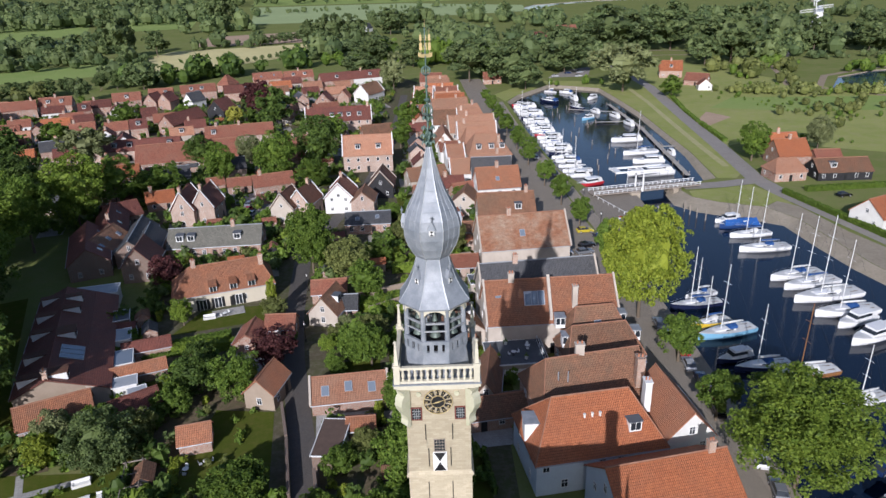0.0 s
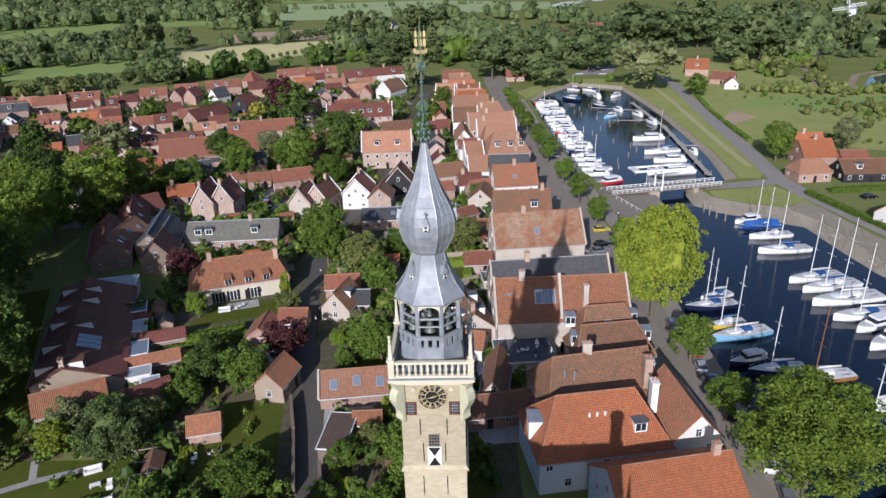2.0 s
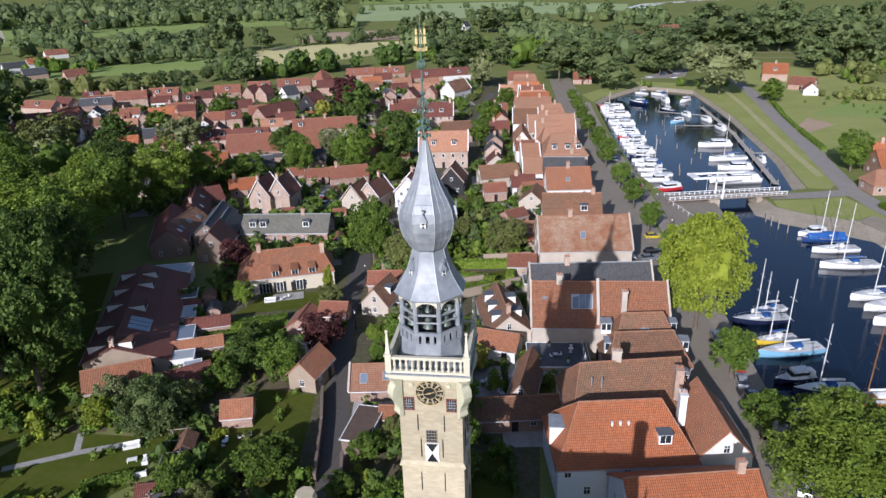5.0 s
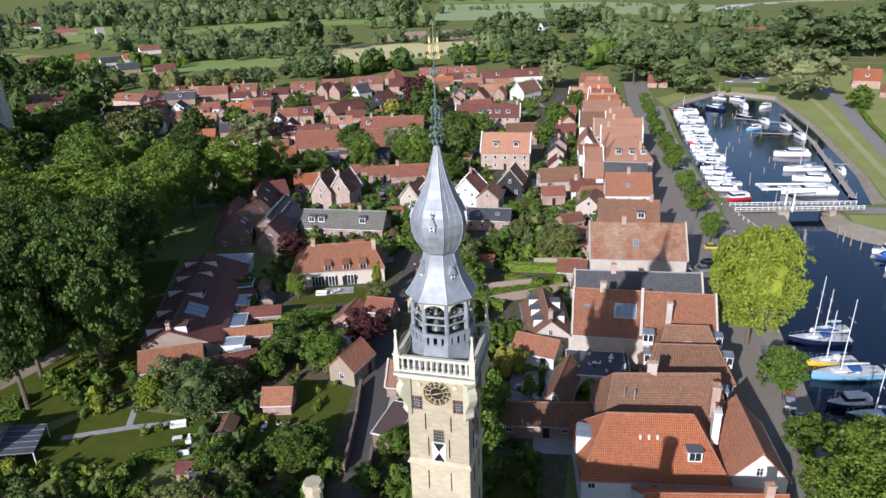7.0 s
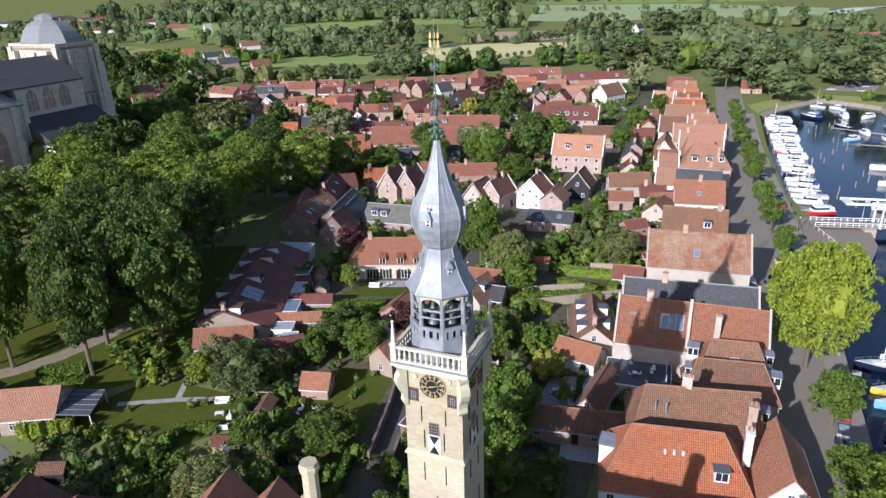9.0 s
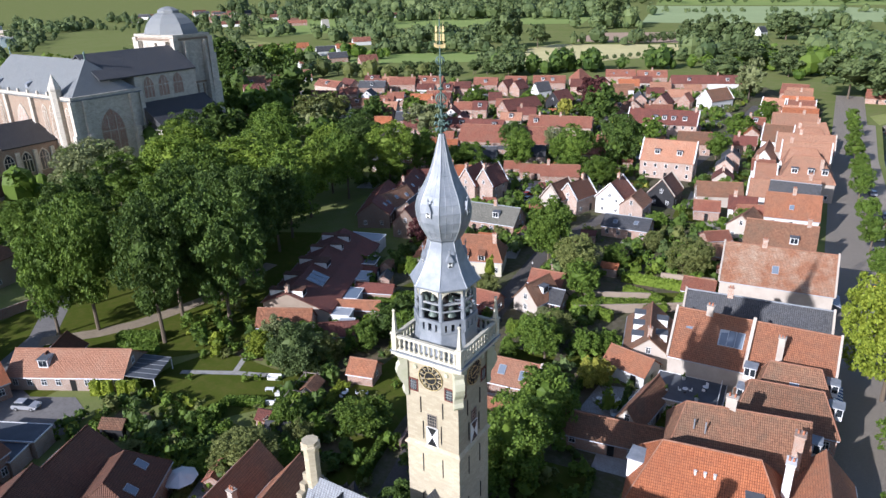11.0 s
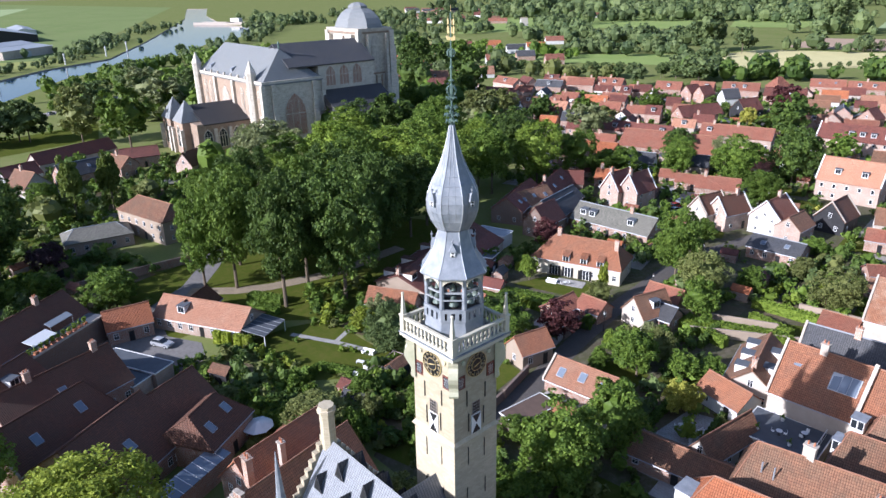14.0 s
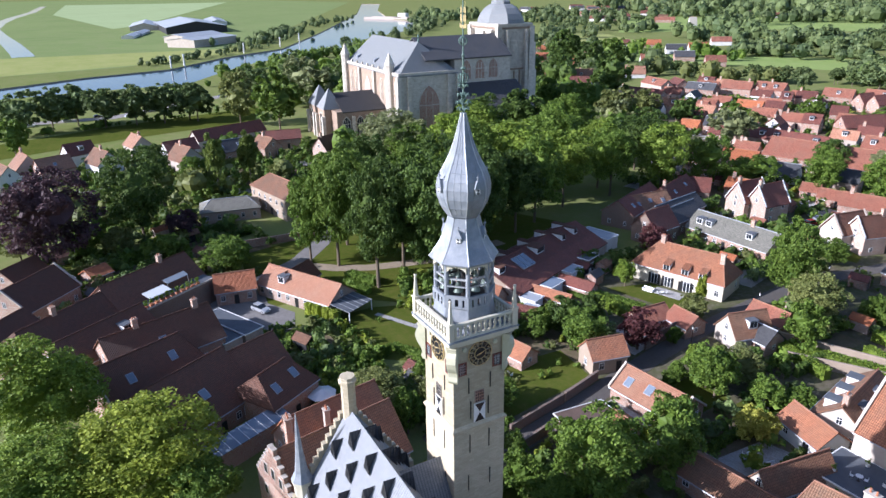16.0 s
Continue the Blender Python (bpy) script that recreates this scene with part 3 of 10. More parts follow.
def window_at(parent, x, y, z, turn, w=0.95, h=1.35, bars=True):
    frame_mesh, pane_mesh = opening_meshes(w, h, bars)
    if not bars:
        key = (round(w, 2), round(h, 2))
        if key not in FAR_WINDOWS:
            ring = lambda a, low, high, y: [(-a, y, low), (a, y, low), (a, y, high), (-a, y, high)]
            whole = Shape().add(ring(w / 2, 0, h, 0.02) + ring(w / 2, 0, h, -0.07) + ring(w / 2 - 0.1, 0.1, h - 0.1, -0.07) + ring(w / 2 - 0.1, 0.1, h - 0.1, -0.02),
                                [(4 * k + i, 4 * k + (i + 1) % 4, 4 * k + 4 + (i + 1) % 4, 4 * k + 4 + i) for k in range(3) for i in range(4)] + [(12, 13, 14, 15)])
            me = whole.mesh("window", white_paint)
            me.materials.append(glass)
            me.polygons[12].material_index = 1
            FAR_WINDOWS[key] = me
        ob = part("window", FAR_WINDOWS[key], None, parent)
        ob.matrix_basis = pose(x, y, z, 0, 0, turn)
        return ob
    ob = part("window", frame_mesh, None, parent)
    ob.matrix_basis = pose(x, y, z, 0, 0, turn)
    part("pane", pane_mesh, None, ob)
    return ob


def roof_shape(L, W, ze, zr, hip, over, thick):
    """A pitched or hipped roof as a slab: ridge along x, eaves along the long sides."""
    a, b = -L / 2 - (over if hip[0] == 0 else over), L / 2 + over
    w = W / 2 + over
    drop = over * (zr - ze) / (W / 2)
    ra, rb = (a if hip[0] == 0 else -L / 2 + hip[0]), (b if hip[1] == 0 else L / 2 - hip[1])
    ends = ze - drop
    top = [(a, -w, ends), (b, -w, ends), (b, w, ends), (a, w, ends), (ra, 0, zr), (rb, 0, zr)]
    low = [(x, y, z - thick) for x, y, z in top]
    faces = [(0, 1, 5, 4), (2, 3, 4, 5), (3, 0, 4), (1, 2, 5)]
    under = [tuple(6 + i for i in reversed(f)) for f in faces]
    if hip[0] == 0:
        faces[2] = None
        under[2] = None
    if hip[1] == 0:
        faces[3] = None
        under[3] = None
    sides = [(6, 7, 1, 0), (8, 9, 3, 2)]
    sides += [(9, 6, 0, 3)] if hip[0] else [(6, 0, 4, 10), (10, 4, 3, 9)]
    sides += [(7, 8, 2, 1)] if hip[1] else [(11, 5, 1, 7), (8, 2, 5, 11)]
    return Shape().add(top + low, [f for f in faces + under if f] + sides)


ROOF_WORDS = {"orange": "orange pantile", "red": "red pantile", "light": "weathered orange pantile", "brown": "brown pantile", "lightbrown": "russet pantile",
              "lichen": "lichen-stained pantile", "rust": "rust-red pantile", "umber": "shade-darkened umber pantile", "darkred": "dark red pantile", "slate": "blue-grey slate", "grey": "grey tiled", "thatch": "pale thatched", "paleslate": "pale slate"}
WALL_WORDS = {"skyshade": "sky-shade-tinted white rendered", "white": "whitewashed", "cream": "cream rendered", "yellow": "pale yellow", "pink": "pale pink brick", "brick": "red-brown brick", "dark": "shade-darkened brick", "timber": "black tarred board", "tan": "weathered tan rendered"}
house_rng = random.Random(5)
FOOTPRINTS = []


def chimney(parent, x, y, z0, z1, size=0.75):
    size *= 1.15
    stack = Shape().box(x - size / 2, y - size * 0.4, z0, x + size / 2, y + size * 0.4, z1)
    stack.box(x - size / 2 - 0.08, y - size * 0.4 - 0.08, z1, x + size / 2 + 0.08, y + size * 0.4 + 0.08, z1 + 0.14)
    ob = part("chimney", stack, chimney_brick, parent)
    for k in (-0.2, 0.2):
        part("chimney_pot", Shape().lathe([(0.11, 0), (0.09, 0.35), (0.11, 0.4)], 8, 0, (x + k * size, y, z1 + 0.14)), terracotta, ob)


def house(x, y, turn, L, W, ze, zr, roof, wall, hip=(0, 0), chim=(), dorm=(), sky=0, cope=0, vents=0, blind=0.0):
    """A house: ridge along its own x, chimneys and dormers by their share of the length and their side (1: front, -1: back, 0: ridge)."""
    distance = math.hypot(x - 5, y - 20)
    FOOTPRINTS.append((x, y, radians(turn), L / 2, W / 2))
    shape_word = "hipped" if hip[0] and hip[1] else "gabled"
    size_word = "cottage" if zr < 6.5 else "house"
    ob = thing("cottage" if zr < 6.5 else "house", x, y, 0, turn, f"{WALL_WORDS[wall]} {size_word} with {shape_word} {ROOF_WORDS[roof]} roof" + (" and dormers" if dorm else ""), "house", "town houses")
    slope = (zr - ze) / (W / 2)
    body = Shape()
    g0, g1 = -L / 2, L / 2
    if hip[0] and hip[1]:
        body.box(g0, -W / 2, -0.3, g1, W / 2, ze - 0.22)
    else:
        outline = [(-W / 2, -0.3), (W / 2, -0.3), (W / 2, ze - 0.22), (0, zr - 0.22), (-W / 2, ze - 0.22)]
        ends = []
        for g, cut in ((g0, hip[0]), (g1, hip[1])):
            ends.append([(g, v, z) for v, z in outline] if not cut else [(g, -W / 2, -0.3), (g, W / 2, -0.3), (g, W / 2, ze - 0.22), (g, 0, ze - 0.22), (g, -W / 2, ze - 0.22)])
        if hip[0] or hip[1]:
            body.box(g0, -W / 2, -0.3, g1, W / 2, ze - 0.22)
            g = g1 if hip[0] else g0
            s = 1 if hip[0] else -1
            tri = [(g, -W / 2, ze - 0.2), (g, W / 2, ze - 0.2), (g, 0, zr - 0.22)]
            body.hexa([(px - s * 0.3, py, pz) for px, py, pz in tri] if s > 0 else tri, tri if s > 0 else [(px + 0.3, py, pz) for px, py, pz in tri])
        else:
            body.loft(ends)
    part("wall", body, WALL[wall], ob)
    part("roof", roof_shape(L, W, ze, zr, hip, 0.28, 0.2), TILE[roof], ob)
    ridge = Shape().rod((g0 + hip[0] - (0.28 if not hip[0] else 0), 0, zr + 0.02), (g1 - hip[1] + (0.28 if not hip[1] else 0), 0, zr + 0.02), 0.125, None, 6)
    for side, cut in ((-1, hip[0]), (1, hip[1])):
        if cut:
            for v in (-1, 1):
                ridge.rod((side * (L / 2 - cut), 0, zr), (side * (L / 2 + 0.26), v * (W / 2 + 0.26), ze - 0.24), 0.10, None, 5)
    part("ridge_tiles", ridge, gutter_zinc if roof in ("slate", "grey") else TILE[roof] if roof in ("umber", "darkred") else ridge_clay, ob)
    if cope:
        for g, cut in ((g0, hip[0]), (g1, hip[1])):
            if not cut:
                s = -1 if g < 0 else 1
                for v in (-1, 1):
                    edge = [(g + s * 0.02, v * (W / 2 + 0.3), ze - 0.25), (g + s * 0.02, 0, zr + 0.05)]
                    (ax, ay, az), (bx, by, bz) = edge
                    t = s * 0.34
                    lowring = [(ax, ay, az), (ax + t, ay, az), (ax + t, ay, az + 0.34), (ax, ay, az + 0.34)]
                    topring = [(bx, by, bz), (bx + t, by, bz), (bx + t, by, bz + 0.34), (bx, by, bz + 0.34)]
                    part("gable_coping", Shape().loft([lowring, topring]), white_paint if wall in ("white", "yellow", "pink") else WALL["cream"], ob)
    for v in (-1, 1) if distance < 130 else ():
        drop = 0.28 * slope
        part("gutter", Shape().rod((g0 - 0.2, v * (W / 2 + 0.34), ze - drop - 0.12), (g1 + 0.2, v * (W / 2 + 0.34), ze - drop - 0.12), 0.09, None, 5), gutter_zinc, ob)
    for share, side in chim:
        cx = g0 + 0.5 + share * (L - 1)
        cy = -side * W * 0.25
        chimney(ob, cx, cy, zr - abs(cy) * slope - 0.6, zr + 1.3 - 0.5 * abs(cy) * slope, 0.8)
    for share, side in dorm:
        cx = g0 + share * L
        side = side or 1
        y0 = W / 2 * 0.72
        base = zr - y0 * slope + 0.1
        height = 1.4
        deep = min(height / slope, y0 - 0.15)
        cheeks = Shape().add([(cx - 0.85, -side * y0, base - 0.3), (cx + 0.85, -side * y0, base - 0.3), (cx + 0.85, -side * y0, base + height), (cx - 0.85, -side * y0, base + height),
                              (cx - 0.85, -side * (y0 - deep), base + height), (cx + 0.85, -side * (y0 - deep), base + height), (cx - 0.85, -side * (y0 - deep), base - 0.3), (cx + 0.85, -side * (y0 - deep), base - 0.3)],
                             [(0, 1, 2, 3), (3, 2, 5, 4), (0, 3, 4, 6), (1, 7, 5, 2), (6, 4, 5, 7), (0, 6, 7, 1)])
        d = part("dormer", cheeks, white_paint, ob, "white wooden roof dormer")
        ya, yb = sorted((-side * (y0 + 0.15), -side * (y0 - deep - 0.25)))
        part("dormer_roof", Shape().box(cx - 1.0, ya, base + height, cx + 1.0, yb, base + height + 0.1), tarmac_roof, d)
        pane = Shape().box(cx - 0.68, -side * y0 - 0.03, base + 0.12, cx - 0.04, -side * y0 + 0.03, base + height - 0.15)
        pane.box(cx + 0.04, -side * y0 - 0.03, base + 0.12, cx + 0.68, -side * y0 + 0.03, base + height - 0.15)
        part("pane", pane, glass, d)
    for k in range(sky):
        share = (k + 0.6) / (sky + 0.25)
        cx, t, out = g0 + share * L, 0.42 + 0.1 * (k % 2), 0.1
        w, h = (0.62, 0.85) if distance < 90 else (0.55, 0.65)
        n = Vector((0, -slope, 1)).normalized()
        up = Vector((0, 1, slope)).normalized()
        mid = Vector((cx, -W / 2 * (1 - t), ze + (zr - ze) * t))
        ring = lambda a, b, o: [mid + Vector((sx * a, 0, 0)) + up * (sy * b) + n * o for sx, sy in ((-1, -1), (1, -1), (1, 1), (-1, 1))]
        frame_ob = part("skylight", Shape().hexa(ring(w, h, 0.0), ring(w, h, out)), gutter_zinc, ob)
        part("pane", Shape().hexa(ring(w - 0.09, h - 0.09, out), ring(w - 0.09, h - 0.09, out + 0.02)), roof_glass, frame_ob)
    for k in range(vents):
        cx = g0 + (0.42 + 0.06 * k) * L
        zz = ze + (zr - ze) * 0.62
        part("roof_vent", Shape().lathe([(0.16, -0.3), (0.16, 0.35), (0.2, 0.36), (0.2, 0.45)], 8, 0, (cx, -W / 2 * 0.38, zz)), WALL["white"], ob)
    # windows and a door
    floors = max(1, round((ze - 0.3) / 2.75))
    step = 2.3 if distance < 120 else 3.0
    high = 1.3 if ze / floors > 2.6 else 1.0
    count = max(1, int((L - 1.0) / step))
    for side in (-1, 1):
        for level in range(floors):
            z = 0.95 + level * 2.8
            if z + high > ze - 0.35 or distance > 420:
                continue
            for k in range(count):
                cx = (k + 0.5) * L / count - L / 2
                if level == 0 and k == count // 2 and side == -1:
                    leaf = part("door", Shape().box(cx - 0.48, -W / 2 - 0.05, 0.02, cx + 0.48, -W / 2 + 0.05, 2.1), black_paint, ob)
                    continue
                if not looks_out(ob, cx, side * W / 2, 0 if side < 0 else 180) or house_rng.random() < max(blind, 0.06 if distance < 150 else 0.2 if distance < 260 else 0.5):
                    continue
                window_at(ob, cx, side * W / 2, z, 0 if side < 0 else 180, 0.95, high, distance < 150)
    for side, cut in ((-1, hip[0]), (1, hip[1])):
        spots = [(v, 0.95 + level * 2.8) for level in range(floors) for v in ((-W / 4, W / 4) if W > 6.5 else (0,)) if 0.95 + level * 2.8 + high < ze]
        if not cut and zr - ze > 2.6:
            spots.append((0.0, ze + 0.25))
        for v, z in spots:
            if not looks_out(ob, side * L / 2, v, 90 if side > 0 else -90) or house_rng.random() < (0.06 if distance < 150 else 0.3):
                continue
            window_at(ob, side * L / 2, v, z, 90 if side > 0 else -90, 0.85, high * 0.95, distance < 150)
    return ob


# ---- trees ----
def crown_mesh(seed, clumps, count, size, kind="round", stretch=1.0):
    """A crown about one metre in radius: many small leaf clumps hung in an uneven envelope round a rough core."""
    rng = np.random.default_rng(seed)
    unit = lambda v: v / np.maximum(np.linalg.norm(v, axis=1, keepdims=True), 1e-6)
    boughs = unit(rng.normal(size=(11, 3)))
    swell = rng.uniform(-0.20, 0.26, 11)

    def envelope(way):
        reach = 0.86 + (swell * np.exp(5.0 * (way @ boughs.T - 1))).sum(1)
        if kind == "cone":
            rise = way[:, 2]
            side = np.maximum(np.sqrt(np.maximum(1 - rise ** 2, 0)), 1e-3)
            slope = 0.36
            reach = np.minimum(0.42 / (side + slope * rise + 1e-3), 1.0 / np.maximum(np.abs(rise), 0.05)) * (1 + 0.10 * np.sin(way[:, 0] * 9 + way[:, 1] * 7))
            return np.clip(np.where(reach > 0, reach, 1.0), 0.3, 1.02)[:, None]
        return np.clip(reach, 0.3, 1.12)[:, None]

    way = unit(rng.normal(size=(clumps, 3)) + np.array([0, 0, 0.12]))
    depth = rng.uniform(0.30, 1.0, clumps)[:, None] ** 0.5 * 0.93
    centre = way * envelope(way) * depth
    if kind != "cone":
        centre[:, 2] = np.maximum(centre[:, 2], -0.70 + 0.1 * rng.random(clumps))
    low, high = {"round": (0.13, 0.25), "big": (0.09, 0.19), "airy": (0.07, 0.14), "cone": (0.09, 0.17), "shrub": (0.24, 0.42)}[kind]
    radius = rng.uniform(low, high, clumps)
    pick = rng.choice(clumps, count, p=radius ** 2 / (radius ** 2).sum())
    out = unit(centre)[pick]
    spray = unit(rng.normal(size=(count, 3)) + 0.75 * out + np.array([0, 0, 0.45]))
    place = centre[pick] + spray * radius[pick][:, None] * rng.uniform(0.55, 1.12, (count, 1)) * np.array([1, 1, 0.82])
    normal = unit(0.55 * spray + np.array([0, 0, 0.30]) + 0.62 * rng.normal(size=(count, 3)))
    side = unit(np.cross(normal, rng.normal(size=(count, 3))))
    other = np.cross(normal, side)
    s = size * rng.uniform(0.55, 1.35, (count, 1))
    corners = np.stack([place + side * s, place + other * s * 0.66 + normal * s * 0.25, place - side * s, place - other * s * 0.66 + normal * s * 0.1], 1).reshape(-1, 3) * np.array([1, 1, stretch])
    shape = Shape()
    shape.v = [tuple(p) for p in corners.tolist()]
    shape.f = [(4 * i, 4 * i + 1, 4 * i + 2, 4 * i + 3) for i in range(count)]
    # a rough dark core that keeps the light from falling through
    rings, around = (5, 7) if kind == "shrub" else (9, 12)
    share = 0.66 if kind == "shrub" else 0.5
    tip = lambda p, a: np.array([[math.cos(a) * math.sin(p), math.sin(a) * math.sin(p), -math.cos(p)]])
    loops = []
    for j in range(rings):
        p = 0.25 + (math.pi - 0.5) * j / (rings - 1)
        loops.append([tuple((tip(p, 2 * math.pi * i / around) * envelope(tip(p, 2 * math.pi * i / around)) * share * rng.uniform(0.7, 1.15))[0] * np.array([1, 1, 0.95 * stretch])) for i in range(around)])
    shape.loft(loops)
    return shape.mesh("crown", LEAF["green"])


def trunk_mesh(seed, limbs):
    rng = random.Random(seed)
    shape = Shape()
    shape.rod((0, 0, -0.1), (0.01, 0.0, 0.28), 0.040, 0.028, 8).rod((0.01, 0, 0.28), (0.0, 0.01, 0.62), 0.028, 0.012, 7)
    for k in range(limbs):
        a, z = k * 2.4 + rng.random(), rng.uniform(0.24, 0.5)
        reach = rng.uniform(0.14, 0.26)
        shape.rod((0, 0, z), (reach * math.cos(a), reach * math.sin(a), z + rng.uniform(0.12, 0.24)), 0.015, 0.004, 5)
    return shape.mesh("trunk", bark)


CROWNS = {"big": [crown_mesh(90 + k, 150, 8600, 0.036, "big") for k in range(4)], "near": [crown_mesh(10 + k, 70, 3800, 0.056) for k in range(5)],
          "far": [crown_mesh(30 + k, 70, 1900, 0.088, "big") for k in range(4)], "shrub": [crown_mesh(50 + k, 9, 105, 0.20, "shrub") for k in range(5)]}
AIRY = crown_mesh(77, 330, 20000, 0.027, "airy")
FINE = [crown_mesh(84 + k, 260, 21000, 0.025, "big") for k in range(2)]
TALL = [crown_mesh(60 + k, 190, 10500, 0.036, "big", 1.45) for k in range(3)]
CONE = crown_mesh(70, 90, 3200, 0.062, "cone")
TRUNKS = [trunk_mesh(k, 6) for k in range(3)]
LEAF_WORDS = {"green": "leafy green", "bright": "bright green", "lime": "yellow-green", "olive": "olive green", "dark": "dark green", "grey": "grey-green", "pale": "pale green willowy",
              "copper": "copper-leaved", "plum": "dark purple-leaved", "gold": "golden yellow", "mid": "sunny green", "far": "haze-paled distant green", "conifer": "tall green conical", "cypress": "slim bright green cypress"}
LEAF["cypress"] = LEAF["bright"]
tree_rng = random.Random(11)


def tree(x, y, middle, c, r, kind, group=""):
    """A tree whose crown has its middle at that height, half height c and radius r."""
    size = "bush" if middle + c < 3.2 else "tree"
    ob = thing(size, x, y, 0, tree_rng.uniform(0, 360), f"{LEAF_WORDS[kind]} {size} with a full uneven crown", size, group)
    distance = math.hypot(x - 10, y + 40)
    if size == "bush":
        mesh = tree_rng.choice(CROWNS["shrub"])
    elif kind in ("conifer", "cypress"):
        mesh = CONE
    elif kind == "lime":
        mesh = AIRY
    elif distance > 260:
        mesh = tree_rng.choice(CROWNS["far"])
    else:
        mesh = tree_rng.choice(CROWNS["big" if r > 5.5 else "near"])
        if distance < 75 and r > 8:
            mesh = FINE[int(abs(x)) % 2]
    stretch = 1.0
    if c / r > 1.22 and size == "tree" and mesh in CROWNS["big"]:
        mesh, stretch = tree_rng.choice(TALL), 1.38
    trunk = part("trunk", tree_rng.choice(TRUNKS), None, ob)
    tall = middle / 0.55
    slim = 0.55 if middle > 9 else 0.8
    trunk.matrix_basis = Matrix.Diagonal((slim * (0.55 * tall + 0.5 * r), slim * (0.55 * tall + 0.5 * r), tall, 1))
    crown = part("crown", mesh, None, ob)
    crown.matrix_basis = Matrix.Translation((0, 0, middle)) @ Matrix.Diagonal((r, r, c / stretch, 1))
    crown.material_slots[0].link = "OBJECT"
    crown.material_slots[0].material = LEAF[kind]
    return ob


def woods(name, line, width, count, h, kind, label, seed):
    """A far belt of trees, too many to count: leaf sprays on boughs, joined."""
    rng = np.random.default_rng(seed)
    pts = np.array(line, float)
    lengths = np.linalg.norm(np.diff(pts, axis=0), axis=1)
    at = np.concatenate([[0], np.cumsum(lengths)])
    shape = Shape()
    for _ in range(count):
        d = rng.uniform(0, at[-1])
        k = min(int(np.searchsorted(at, d, "right")) - 1, len(lengths) - 1)
        p = pts[k] + (pts[k + 1] - pts[k]) * (d - at[k]) / lengths[k] + rng.normal(size=2) * width / 2.5
        tall = h * (0.5 + 0.95 * rng.random() ** 1.7)
        r = tall * rng.uniform(0.40, 0.66)
        n, m = 7, 96 if tall > 6 else 44
        way = rng.normal(size=(n, 3))
        way /= np.linalg.norm(way, axis=1, keepdims=True)
        centre = np.array([p[0], p[1], tall * 0.56]) + way * np.array([r * 0.62, r * 0.62, tall * 0.27]) * rng.uniform(0.6, 1.0, (n, 1))
        rad = r * rng.uniform(0.34, 0.56, n)
        core = [(0.05, -0.50 * tall), (0.58 * r, -0.34 * tall), (0.74 * r, 0.0), (0.5 * r, 0.24 * tall), (0.04, 0.36 * tall)]
        shape.lathe([(q * rng.uniform(0.85, 1.1), z) for q, z in core], 7, rng.uniform(0, 6), (p[0], p[1], tall * 0.54))
        pick = rng.integers(0, n, m)
        way = rng.normal(size=(m, 3)) + np.array([0, 0, 0.5])
        way /= np.linalg.norm(way, axis=1, keepdims=True)
        place = centre[pick] + way * rad[pick][:, None] * rng.uniform(0.7, 1.12, (m, 1))
        normal = way + rng.normal(size=way.shape) * 0.6
        normal /= np.linalg.norm(normal, axis=1, keepdims=True)
        side = np.cross(normal, rng.normal(size=way.shape))
        side /= np.linalg.norm(side, axis=1, keepdims=True)
        other = np.cross(normal, side)
        s = r * (0.19 if m > 50 else 0.27) * rng.uniform(0.6, 1.35, (m, 1))
        base = len(shape.v)
        shape.v += [tuple(v) for v in np.stack([place + side * s, place + other * s * 0.75, place - side * s, place - other * s * 0.75], 1).reshape(-1, 3).tolist()]
        shape.f += [(base + 4 * i, base + 4 * i + 1, base + 4 * i + 2, base + 4 * i + 3) for i in range(m)]
    return solid(name, shape, LEAF[kind], label, "trees", "stuff")


def hedge_shape(length, high, wide, seed):
    rng = np.random.default_rng(seed)
    shape = Shape().box(-length / 2, -wide / 2 + 0.06, -0.05, length / 2, wide / 2 - 0.06, high - 0.06, 0.05)
    n = int(length * (2 * high + wide) * 22)
    top = rng.random(n) < wide / (2 * high + wide)
    side = np.where(rng.random(n) < 0.5, -1, 1)
    a = rng.random(n)
    spot = np.stack([rng.uniform(-length / 2, length / 2, n), np.where(top, (a - 0.5) * wide, side * wide / 2) + rng.normal(size=n) * 0.04, np.maximum(np.where(top, high, a * high) + rng.normal(size=n) * 0.05, 0.05)], 1)
    t, q = rng.normal(size=(n, 3)) * 0.12, rng.normal(size=(n, 3)) * 0.12
    base = len(shape.v)
    shape.v += [tuple(v) for v in np.stack([spot + t, spot + q, spot - t, spot - q], 1).reshape(-1, 3).tolist()]
    shape.f += [(base + 4 * i, base + 4 * i + 1, base + 4 * i + 2, base + 4 * i + 3) for i in range(n)]
    return shape


def hedge(x0, y0, x1, y1, high, wide, kind="green"):
    """A clipped hedge: leaf sprays over a solid row."""
    shape = hedge_shape(math.hypot(x1 - x0, y1 - y0), high, wide, int(abs(x0 * 7 + y0 * 3)))
    ob = solid("hedge", shape, LEAF[kind], "clipped green garden hedge", "hedge")
    ob.matrix_world = pose((x0 + x1) / 2, (y0 + y1) / 2, 0, 0, 0, math.degrees(math.atan2(y1 - y0, x1 - x0)))
    return ob


